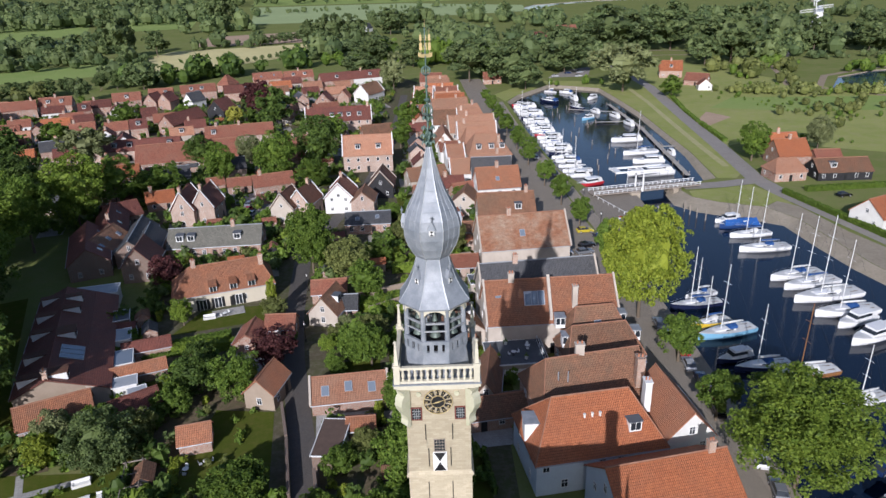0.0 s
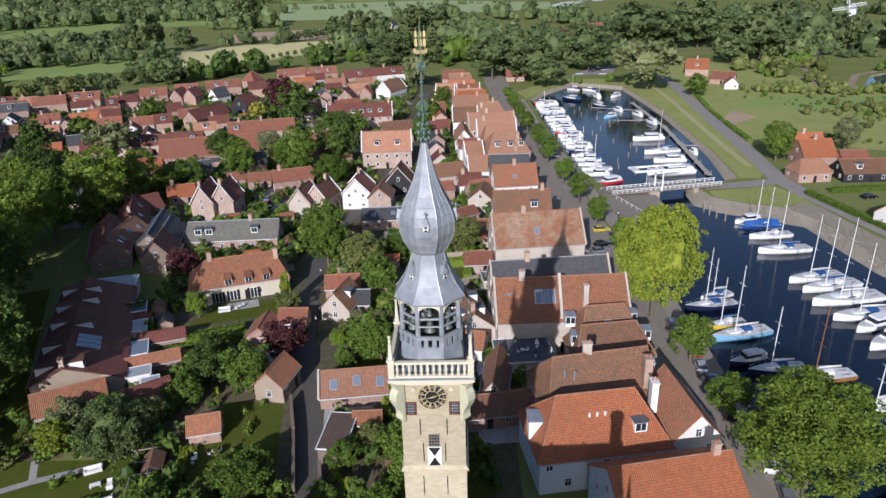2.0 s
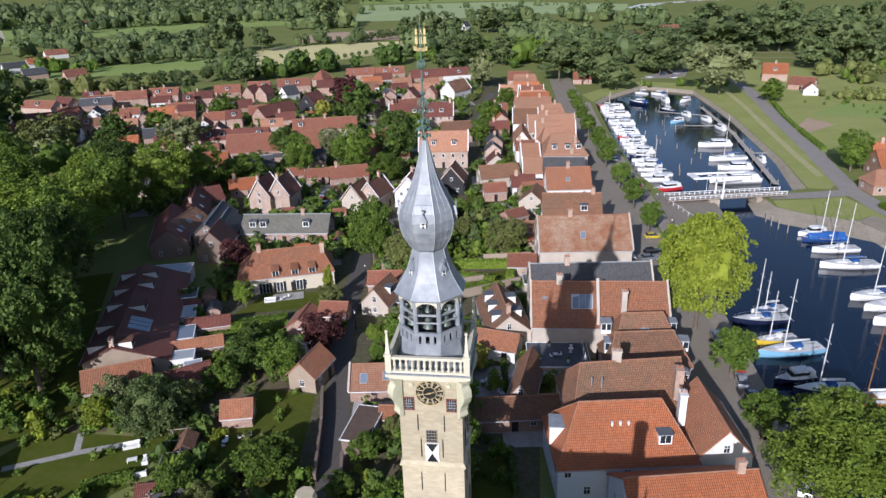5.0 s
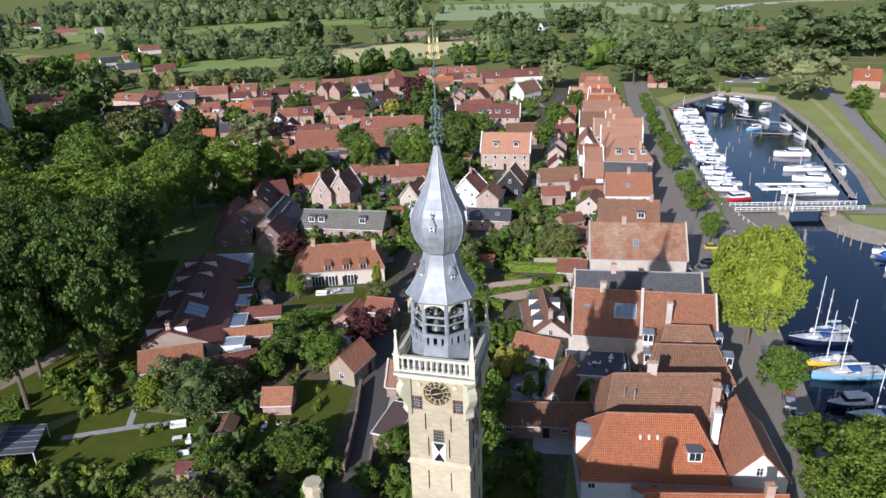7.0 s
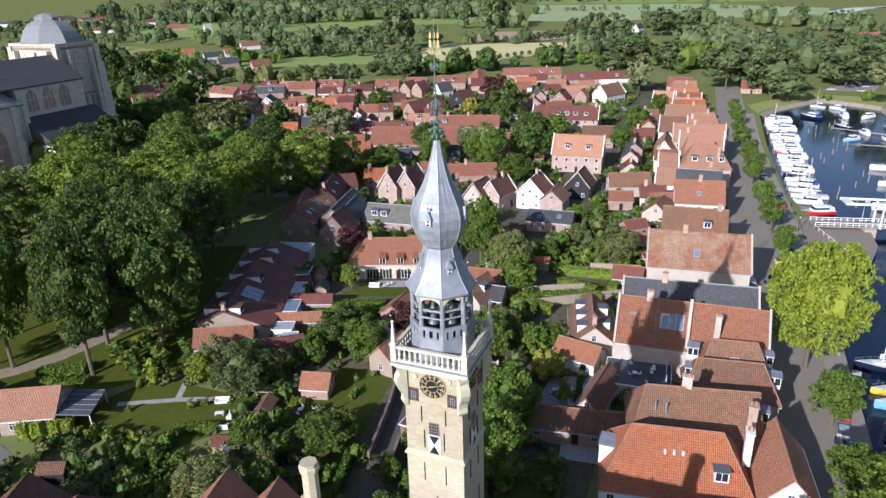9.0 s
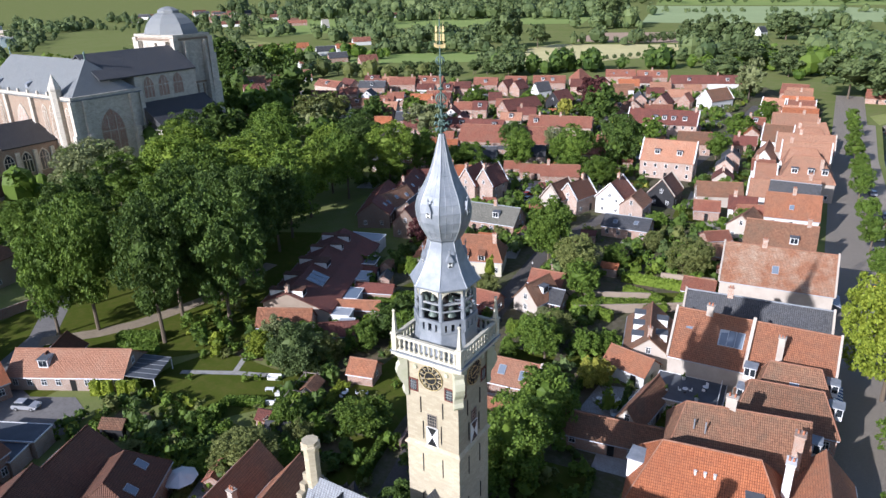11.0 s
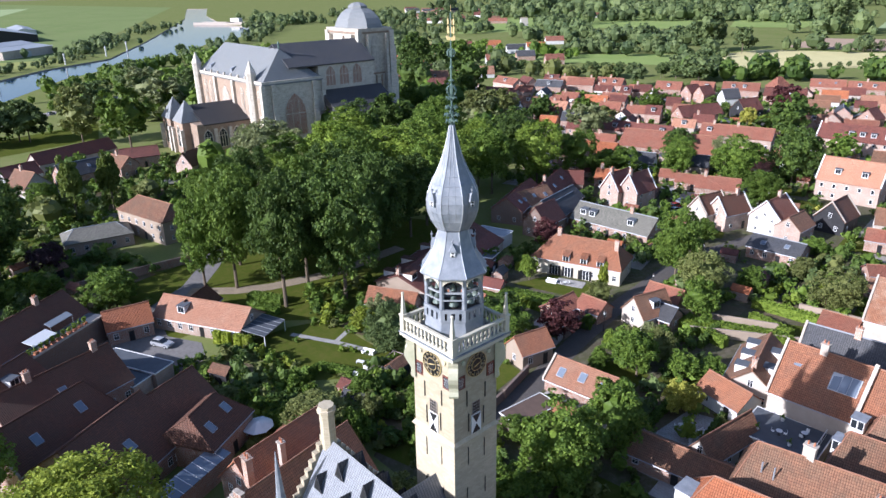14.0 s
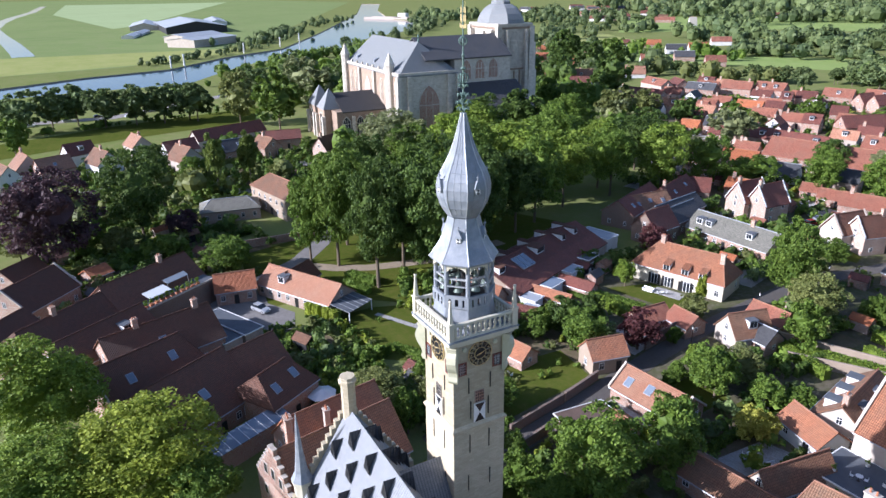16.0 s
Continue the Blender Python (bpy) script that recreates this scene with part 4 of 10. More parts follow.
# ---- boats and cars ----
HULL = {"white": plain("white_gelcoat", (0.80, 0.80, 0.79), (0.75, 0.75, 0.74), 0.5, 0.25, bump=0.0, specular=0.5), "navy": plain("navy_gelcoat", (0.012, 0.018, 0.05), (0.016, 0.02, 0.05), 0.5, 0.2, bump=0.0),
        "yellow": plain("yellow_gelcoat", (0.70, 0.48, 0.04), (0.64, 0.44, 0.04), 0.5, 0.3, bump=0.0), "sky": plain("light_blue_gelcoat", (0.20, 0.42, 0.60), (0.22, 0.44, 0.60), 0.5, 0.3, bump=0.0),
        "red": plain("red_gelcoat", (0.50, 0.03, 0.04), (0.45, 0.03, 0.04), 0.5, 0.3, bump=0.0), "blue": plain("blue_gelcoat", (0.02, 0.05, 0.16), (0.02, 0.05, 0.15), 0.5, 0.3, bump=0.0), "wood": plain("varnished_wood", (0.26, 0.12, 0.045), (0.32, 0.16, 0.06), 1.0, 0.3)}
deck_paint = plain("pale_deck", (0.66, 0.66, 0.64), (0.58, 0.58, 0.55), 1.0, 0.5)
sail_cover = plain("blue_canvas", (0.02, 0.07, 0.22), (0.03, 0.09, 0.26), 1.0, 0.8)
tarpaulin = plain("bright_blue_tarpaulin", (0.02, 0.085, 0.30), (0.03, 0.12, 0.36), 0.8, 0.55)
boat_rng = random.Random(3)


def hull_rings(L, beam, free, bluff):
    rings = []
    for k in range(9):
        s = k / 8
        x = -L / 2 + L * s
        half = beam / 2 * (0.78 + 0.22 * math.sin(min(1, s * 2.2) * math.pi / 2)) * (1 - max(0.0, (s - 0.45) / 0.55) ** (2.2 if bluff else 1.7)) + 0.02
        sheer = free + 0.28 * free * s * s
        rings.append([(x, -half, sheer), (x, -half * 0.94, free * 0.4), (x - 0.25 * (s > 0.9), -half * 0.55, -0.25), (x - 0.25 * (s > 0.9), half * 0.55, -0.25), (x, half * 0.94, free * 0.4), (x, half, sheer)])
    return rings


def boat(x, y, turn, L, kind, colour):
    beam = L * (0.30 if kind != "motor" else 0.33)
    free = 0.085 * L + 0.15 if kind != "motor" else 0.10 * L + 0.2
    words = {"sail": "sailing yacht with a bare mast", "motor": "motor cruiser with a white cabin", "covered": "yacht under a bright blue tarpaulin"}[kind]
    ob = thing("sailing_boat" if kind != "motor" else "motor_boat", x, y, -1.5, turn, f"moored {colour} {words}".replace("sky", "light blue").replace("wood", "varnished wooden"), "boat", "boats in the harbour")
    part("hull", Shape().loft(hull_rings(L, beam, free, kind == "motor")), HULL[colour], ob)
    rings = hull_rings(L * 0.985, beam * 0.95, free, kind == "motor")
    deck = Shape().loft([[(px, -abs(r[0][1]), r[0][2] + 0.0), (px, abs(r[0][1]), r[0][2] + 0.0), (px, 0, r[0][2] + 0.08)] for r in rings for px in (r[0][0],)], False)
    part("deck", deck, deck_paint, ob)
    rail = Shape()
    for v in (-1, 1):
        for k in range(1, 8):
            a, b = rings[k][0], rings[min(k + 1, 8)][0]
            rail.rod((a[0], v * a[1], a[2]), (a[0], v * a[1], a[2] + 0.55), 0.018, None, 4)
            rail.rod((a[0], v * a[1], a[2] + 0.55), (b[0], v * b[1], b[2] + 0.55), 0.012, None, 4)
    tagged(part("guard_rail", rail, steel, ob), kind="stuff")
    if kind == "motor":
        house_ring = lambda x0, x1, w, z: [(x0, -w, z), (x1, -w, z), (x1, w, z), (x0, w, z)]
        cabin = part("cabin", Shape().hexa(house_ring(-0.28 * L, 0.2 * L, beam * 0.37, free), house_ring(-0.26 * L, 0.08 * L, beam * 0.32, free + 1.35)), HULL["white"], ob)
        part("cabin_window", Shape().hexa(house_ring(-0.275 * L, 0.155 * L, beam * 0.362, free + 0.55), house_ring(-0.265 * L, 0.105 * L, beam * 0.342, free + 1.1)), glass, cabin)
        part("cabin_roof", Shape().box(-0.3 * L, -beam * 0.36, free + 1.35, 0.09 * L, beam * 0.36, free + 1.45), HULL["white"], cabin)
        part("canopy", Shape().hexa(house_ring(-0.46 * L, -0.3 * L, beam * 0.36, free), house_ring(-0.42 * L, -0.3 * L, beam * 0.3, free + 1.2)), sail_cover if boat_rng.random() < 0.25 else deck_paint, ob)
        part("aerial", Shape().rod((-0.1 * L, 0, free + 1.4), (-0.12 * L, 0, free + 3.0), 0.03, 0.015, 5), steel, ob)
        return ob
    cabin = Shape().hexa([(-0.12 * L, -beam * 0.26, free), (0.26 * L, -beam * 0.17, free + 0.1), (0.26 * L, beam * 0.17, free + 0.1), (-0.12 * L, beam * 0.26, free)],
                         [(-0.12 * L, -beam * 0.22, free + 0.5), (0.2 * L, -beam * 0.14, free + 0.42), (0.2 * L, beam * 0.14, free + 0.42), (-0.12 * L, beam * 0.22, free + 0.5)])
    cabin_ob = part("cabin", cabin, HULL["white"] if colour != "wood" else HULL["wood"], ob)
    part("cabin_window", Shape().box(-0.08 * L, -beam * 0.243, free + 0.18, 0.05 * L, beam * 0.243, free + 0.34), glass, cabin_ob)
    part("cockpit", Shape().box(-0.42 * L, -beam * 0.22, free + 0.02, -0.14 * L, beam * 0.22, free + 0.06), worn_wood, ob)
    part("sprayhood", Shape().loft([[(px, beam * 0.24 * c, free + 0.42 + rise * s) for c, s in ((-1, 0), (-0.8, 0.7), (0, 1), (0.8, 0.7), (1, 0))] for px, rise in ((-0.02 * L, 0.08), (-0.07 * L, 0.6), (-0.16 * L, 0.65))]), sail_cover if boat_rng.random() < 0.5 else deck_paint, ob)
    part("hull_stripe", Shape().loft([[(r[1][0], s * (abs(r[1][1]) + 0.012), free * 0.55), (r[1][0], s * (abs(r[1][1]) + 0.012), free * 0.75)] for r in hull_rings(L, beam * 1.02, free, False)[1:8] for s in (-1,)], False), sail_cover, ob)
    top = L * 1.22
    mast = Shape().rod((0.1 * L, 0, free), (0.08 * L, 0, top), 0.10, 0.06, 7)
    for z in (0.5, 0.75):
        mast.rod((0.09 * L, -beam * 0.3, top * z), (0.09 * L, beam * 0.3, top * z), 0.035, None, 4)
    part("mast", mast, HULL["wood"] if colour == "wood" else white_paint, ob)
    stays = Shape()
    for end in ((0.49 * L, 0, free * 1.2), (-0.49 * L, 0, free), (0.06 * L, -beam * 0.45, free), (0.06 * L, beam * 0.45, free)):
        stays.rod(end, (0.08 * L, 0, top * 0.98), 0.016, None, 4)
    part("rigging", stays, iron, ob)
    boom = part("boom", Shape().rod((0.09 * L, 0, free + 1.3), (-0.3 * L, 0, free + 1.25), 0.07, None, 6), steel, ob)
    part("sail_cover", Shape().loft([[(px, r * c, free + 1.45 + r * s * 1.3) for c, s in ((-1, 0), (-0.6, 0.9), (0.6, 0.9), (1, 0), (0, -0.7))] for px, r in ((0.08 * L, 0.2), (-0.1 * L, 0.18), (-0.29 * L, 0.08))]), sail_cover if boat_rng.random() < 0.6 else deck_paint, boom)
    if kind == "covered":
        part("tarpaulin", Shape().hexa([(-0.45 * L, -beam * 0.5, free - 0.1), (0.4 * L, -beam * 0.35, free), (0.4 * L, beam * 0.35, free), (-0.45 * L, beam * 0.5, free - 0.1)],
                                       [(-0.42 * L, -0.05, free + 1.45), (0.36 * L, -0.05, free + 1.3), (0.36 * L, 0.05, free + 1.3), (-0.42 * L, 0.05, free + 1.45)]), tarpaulin, ob)
    return ob


PAINT = {name: plain(name + "_car_paint", c, tuple(0.9 * v for v in c), 0.5, 0.22, 0.2, bump=0.0, specular=0.6) for name, c in
         {"white": (0.72, 0.72, 0.72), "black": (0.012, 0.012, 0.015), "blue": (0.02, 0.04, 0.12), "grey": (0.22, 0.23, 0.25), "silver": (0.45, 0.46, 0.48), "red": (0.36, 0.03, 0.03), "yellow": (0.65, 0.52, 0.04)}.items()}
rubber = plain("rubber", (0.02, 0.02, 0.02), (0.03, 0.03, 0.03), 2.0, 0.9)
lamp_glass = plain("lamp_glass", (0.75, 0.75, 0.72), (0.7, 0.7, 0.68), 2.0, 0.15)


def car(x, y, turn, colour):
    ob = thing("car", x, y, 0.04, turn, f"parked {colour} hatchback car on the street", "car", "parked cars")
    side = [(-2.1, 0.3), (-2.12, 0.75), (-1.95, 0.98), (1.0, 0.98), (1.95, 0.8), (2.12, 0.6), (2.1, 0.3)]
    part("body", Shape().loft([[(px, v, pz) for px, pz in side] for v in (-0.86, 0.86)]), PAINT[colour], ob)
    top = [(-1.9, 0.98), (-1.55, 1.45), (0.1, 1.47), (0.95, 0.98)]
    part("cabin", Shape().loft([[(px, v * (1 - 0.12 * (pz > 1.1)), pz) for px, pz in top] for v in (-0.8, 0.8)]), glass, ob)
    part("car_roof", Shape().box(-1.5, -0.66, 1.455, 0.05, 0.66, 1.50), PAINT[colour], ob)
    for px in (-1.3, 1.32):
        for v in (-0.8, 0.8):
            wheel = part("wheel", Shape().rod((px, v - 0.11, 0.32), (px, v + 0.11, 0.32), 0.32, None, 12), rubber, ob)
            part("rim", Shape().rod((px, v - 0.125, 0.32), (px, v + 0.125, 0.32), 0.19, None, 8), steel, wheel)
    for v in (-0.6, 0.6):
        part("headlight", Shape().box(2.02, v - 0.18, 0.62, 2.13, v + 0.18, 0.74), lamp_glass, ob)
    return ob


# ---- the town hall tower ----
tower = thing("town_hall_tower", 0, 0, 0, 0, "pale limestone clock tower with grey lead onion spire", "tower")


def turned(ob, quarter):
    ob.matrix_basis = pose(0, 0, 0, 0, 0, 90 * quarter)
    return ob


part("lower_shaft", Shape().box(-2.78, -2.78, -0.3, 2.78, 2.78, 23.1), pale_stone, tower)
part("string_course", Shape().box(-2.82, -2.82, 23.1, 2.82, 2.82, 23.3).box(-2.95, -2.95, 23.3, 2.95, 2.95, 23.45).box(-2.95, -2.95, 23.45, 2.95, 2.95, 23.75, 0.22), pale_stone, tower)
part("upper_shaft", Shape().box(-2.72, -2.72, 23.75, 2.72, 2.72, 32.2), pale_stone, tower)
cornice = Shape()
for k, (half, z0, z1) in enumerate(((2.85, 32.2, 32.4), (3.05, 32.4, 32.6), (3.3, 32.6, 32.85), (3.55, 32.85, 33.15))):
    cornice.box(-half, -half, z0, half, half, z1)
part("cornice", cornice, dressed_stone, tower)
part("cornice_cap", Shape().box(-3.62, -3.62, 33.15, 3.62, 3.62, 33.25), lead, tower)
baluster = Shape().lathe([(0.13, 0), (0.13, 0.12), (0.08, 0.2), (0.15, 0.5), (0.09, 0.85), (0.13, 0.95), (0.13, 1.08)], 8).mesh("baluster", dressed_stone)
for q in range(4):
    rail = part("balustrade", Shape().box(-3.05, -3.42, 33.25, 3.05, -3.1, 33.45).box(-3.05, -3.42, 34.53, 3.05, -3.1, 34.75), dressed_stone, tower)
    turned(rail, q)
    for k in range(12):
        b = part("baluster", baluster, None, rail)
        b.matrix_basis = pose(-2.75 + 0.5 * k, -3.26, 33.45)
    pin = Shape().box(-3.5, -3.5, 33.25, -3.0, -3.0, 34.85).box(-3.56, -3.56, 34.85, -2.94, -2.94, 35.0)
    pin.hexa([(-3.43, -3.43, 35.0), (-3.07, -3.43, 35.0), (-3.07, -3.07, 35.0), (-3.43, -3.07, 35.0)], [(-3.32, -3.32, 36.9), (-3.18, -3.32, 36.9), (-3.18, -3.18, 36.9), (-3.32, -3.18, 36.9)])
    pin.lathe([(0.03, 0), (0.15, 0.08), (0.15, 0.2), (0.03, 0.28)], 8, 0, (-3.25, -3.25, 36.88))
    turned(part("pinnacle", pin, dressed_stone, tower), q)
    # scrolled corner brackets, set on the diagonal
    curve = [(1.05 * d, z) for d, z in [(0.0, 28.6), (0.25, 28.65), (0.42, 28.95), (0.32, 29.35), (0.4, 29.8), (0.75, 30.4), (0.95, 31.0), (0.85, 31.6), (0.62, 31.95), (0.75, 32.35), (0.0, 32.35)]]
    diag = Shape()
    to = lambda d, off, z: (-2.6 - d * 0.707 - off * 0.707, -2.6 - d * 0.707 + off * 0.707, z)
    diag.loft([[to(d, -0.42, z) for d, z in curve], [to(d, 0.42, z) for d, z in curve]])
    turned(part("corner_scroll", diag, green_stone, tower), q)
    # louvred window, hourglass shutter, iron ties and side lights on each face
    y = -2.75
    grid = Shape().box(-0.5, y - 0.05, 25.85, -0.44, y + 0.05, 27.15).box(0.44, y - 0.05, 25.85, 0.5, y + 0.05, 27.15).box(-0.44, y - 0.05, 27.09, 0.44, y + 0.05, 27.15).box(-0.44, y - 0.05, 25.85, 0.44, y + 0.05, 25.91)
    for k in range(1, 4):
        grid.box(-0.44, y - 0.03, 25.85 + 0.325 * k - 0.02, 0.44, y + 0.02, 25.85 + 0.325 * k + 0.02)
    for k in range(1, 4):
        grid.box(-0.5 + 0.25 * k - 0.015, y - 0.035, 25.91, -0.5 + 0.25 * k + 0.015, y + 0.015, 27.09)
    light = turned(part("tower_window", grid, worn_wood, tower), q)
    part("pane", Shape().box(-0.44, y, 25.91, 0.44, y + 0.04, 27.09), glass, light)
    board = turned(part("shutter", Shape().box(-0.6, y - 0.06, 23.78, 0.6, y + 0.02, 25.78), white_paint, tower, "white shutter with a black hourglass"), q)
    glass_mark = Shape()
    for tip, base in ((24.72, 23.83), (24.84, 25.73)):
        a, b, c = (-0.52, base), (0.52, base), (0.0, tip)
        flat = [a, b, c] if base < tip else [b, a, c]
        glass_mark.extrude_y(flat, y - 0.09, y - 0.062)
    part("hourglass", glass_mark, black_paint, board)
    for (px, z0, z1) in ((-1.15, 27.1, 28.7), (1.15, 27.1, 28.7), (-0.95, 24.3, 26.2), (0.95, 24.3, 26.2), (-1.05, 20.6, 22.6), (1.05, 20.6, 22.6), (-1.2, 16.2, 18.0), (1.2, 16.2, 18.0)):
        yy = y - 0.02 if z0 > 23 else -2.80
        turned(part("wall_tie", Shape().box(px - 0.035, yy - 0.05, z0, px + 0.035, yy + 0.03, z1), iron, tower), q)
    for px in (-1.85, 1.85):
        side_light = Shape().box(px - 0.48, y - 0.05, 29.15, px - 0.36, y + 0.05, 30.45).box(px + 0.36, y - 0.05, 29.15, px + 0.48, y + 0.05, 30.45)
        side_light.box(px - 0.36, y - 0.05, 30.33, px + 0.36, y + 0.05, 30.45).box(px - 0.36, y - 0.05, 29.15, px + 0.36, y + 0.05, 29.27)
        ob = turned(part("side_light", side_light, oxblood, tower, "red-framed latticed window"), q)
        lattice = Shape().box(px - 0.36, y - 0.01, 29.27, px + 0.36, y + 0.03, 30.33)
        part("pane", lattice, glass, ob)
        bars = Shape()
        for k in range(1, 4):
            bars.box(px - 0.36 + 0.18 * k - 0.02, y - 0.04, 29.27, px - 0.36 + 0.18 * k + 0.02, y - 0.011, 30.33)
            bars.box(px - 0.36, y - 0.035, 29.27 + 0.265 * k - 0.02, px + 0.36, y - 0.012, 29.27 + 0.265 * k + 0.02)
        part("lattice", bars, gutter_zinc, ob)
        rose = Shape().rod((px * 0.86, y + 0.02, 31.75), (px * 0.86, y - 0.12, 31.75), 0.24, 0.2, 12)
        turned(part("rosette", rose, green_stone, tower), q)
    # clock: gilded ring, black plates with gilded numerals, black centre and gilded hands
    zc = 31.0
    ring, inner_ring = Shape(), Shape()
    for k in range(36):
        a, b = 2 * math.pi * k / 36, 2 * math.pi * (k + 1) / 36
        for r0, r1, band_of in ((1.17, 1.22, ring), (0.56, 0.60, inner_ring)):
            band_of.hexa([(r0 * math.cos(a), y - 0.02, zc + r0 * math.sin(a)), (r1 * math.cos(a), y - 0.02, zc + r1 * math.sin(a)), (r1 * math.cos(b), y - 0.02, zc + r1 * math.sin(b)), (r0 * math.cos(b), y - 0.02, zc + r0 * math.sin(b))],
                      [(r0 * math.cos(a), y - 0.12, zc + r0 * math.sin(a)), (r1 * math.cos(a), y - 0.12, zc + r1 * math.sin(a)), (r1 * math.cos(b), y - 0.12, zc + r1 * math.sin(b)), (r0 * math.cos(b), y - 0.12, zc + r0 * math.sin(b))])
    clock = turned(part("clock", ring, gilding, tower, "gilded openwork clock dial"), q)
    part("inner_ring", inner_ring, gilding, clock)
    part("dial_centre", Shape().rod((0, y, zc), (0, y - 0.1, zc), 0.55, None, 28), black_paint, clock)
    for k, word in enumerate(("XII", "I", "II", "III", "IIII", "V", "VI", "VII", "VIII", "IX", "X", "XI")):
        a = math.pi / 2 - 2 * math.pi * k / 12
        c, s = math.cos(a), math.sin(a)
        put = lambda r, t: (r * c - t * s, zc + r * s + t * c)
        plate = [put(0.64, -0.09), put(0.64, 0.09), put(1.14, 0.175), put(1.14, -0.175)]
        part("dial_plate", Shape().hexa([(px, y - 0.02, pz) for px, pz in plate], [(px, y - 0.1, pz) for px, pz in plate]), black_paint, clock)
        text = bpy.data.curves.new("numeral", "FONT")
        text.body, text.size, text.align_x, text.align_y, text.extrude = word, 0.25, "CENTER", "CENTER", 0.01
        text.materials.append(gilding)
        numeral = new("numeral", text)
        numeral.parent = clock
        numeral.matrix_basis = Matrix.Translation((0.95 * c, y - 0.115, zc + 0.95 * s)) @ Euler((math.pi / 2, 0, 0)).to_matrix().to_4x4() @ Matrix.Rotation(a - math.pi / 2, 4, "Z")
    for length, angle, wide in ((0.72, 20, 0.05), (0.5, 195, 0.07)):
        a = radians(angle)
        part("clock_hand", Shape().hexa([(-wide * math.sin(a), y - 0.13, zc + wide * math.cos(a)), (wide * math.sin(a), y - 0.13, zc - wide * math.cos(a)), (length * math.cos(a), y - 0.13, zc + length * math.sin(a))],
                                        [(-wide * math.sin(a), y - 0.17, zc + wide * math.cos(a)), (wide * math.sin(a), y - 0.17, zc - wide * math.cos(a)), (length * math.cos(a), y - 0.17, zc + length * math.sin(a))]), gilding, clock)

# lead-clad octagonal lantern with its bells
EIGHTH = math.pi / 8
part("lantern_drum", Shape().lathe([(3.0, 33.25), (2.95, 33.5), (2.68, 35.3), (2.68, 35.45)], 8, EIGHTH), lead, tower)
band = Shape()
for k in range(8):
    a = k * math.pi / 4
    c, s = math.cos(a), math.sin(a)
    at = lambda t, r, z: (r * c - t * s, r * s + t * c, z)
    half = 2.62 * math.tan(EIGHTH)
    for t0, t1, z0, z1 in ((-half, half, 35.45, 35.62), (-half, half, 36.3, 36.6), (-half, -0.72, 35.62, 36.3), (-0.52, -0.16, 35.62, 36.3), (0.16, 0.52, 35.62, 36.3), (0.72, half, 35.62, 36.3)):
        band.hexa([at(t0, 2.4, z0), at(t1, 2.4, z0), at(t1, 2.62, z0), at(t0, 2.62, z0)], [at(t0, 2.4, z1), at(t1, 2.4, z1), at(t1, 2.62, z1), at(t0, 2.62, z1)])
part("lantern_gallery", band, lead, tower)
part("lantern_floor", Shape().lathe([(2.38, 35.46), (2.38, 35.6)], 8, EIGHTH), iron, tower)
for k in range(8):
    a = EIGHTH + k * math.pi / 4
    part("lantern_post", Shape().rod((2.52 * math.cos(a), 2.52 * math.sin(a), 36.6), (2.5 * math.cos(a), 2.5 * math.sin(a), 39.5), 0.22, 0.20, 8), lead, tower)
    a = k * math.pi / 4
    c, s = math.cos(a), math.sin(a)
    at = lambda t, r, z: (r * c - t * s, r * s + t * c, z)
    half = 0.86
    curve = [(half * math.cos(j * math.pi / 8), 38.72 + 0.55 * math.sin(j * math.pi / 8)) for j in range(9)]
    ring = [(t, zz) for t, zz in curve] + [(-half, 39.6), (half, 39.6)]
    arch = Shape().loft([[at(t, r, zz) for t, zz in ring] for r in (2.58, 2.3)])
    part("lantern_arch", arch, dressed_stone, tower)
    part("transom", Shape().hexa([at(-0.9, 2.42, 37.42), at(0.9, 2.42, 37.42), at(0.9, 2.52, 37.42), at(-0.9, 2.52, 37.42)], [at(-0.9, 2.42, 37.54), at(0.9, 2.42, 37.54), at(0.9, 2.52, 37.54), at(-0.9, 2.52, 37.54)]), lead_rolls, tower)
    part("bell_beam", Shape().hexa([at(-0.85, 2.2, 38.0), at(0.85, 2.2, 38.0), at(0.85, 2.36, 38.0), at(-0.85, 2.36, 38.0)], [at(-0.85, 2.2, 38.16), at(0.85, 2.2, 38.16), at(0.85, 2.36, 38.16), at(-0.85, 2.36, 38.16)]), lead_rolls, tower)
    for z, size in ((36.85, 1.0), (38.25, 0.55)):
        spot = at(0, 1.95, z)
        profile = [(0.46, 0), (0.44, 0.06), (0.33, 0.3), (0.27, 0.6), (0.24, 0.78), (0.12, 0.9), (0.02, 0.95)]
        part("bell", Shape().lathe([(r * size, h * size) for r, h in profile], 14, 0, spot).lathe([(0.05, 0.93 * size), (0.05, 1.15 * size)], 6, 0, spot), bell_bronze, tower)
part("bell_frame", Shape().rod((-2.3, 0, 38.1), (2.3, 0, 38.1), 0.12).rod((0, -2.3, 38.1), (0, 2.3, 38.1), 0.12).rod((0, 0, 35.5), (0, 0, 39.6), 0.25), iron, tower)
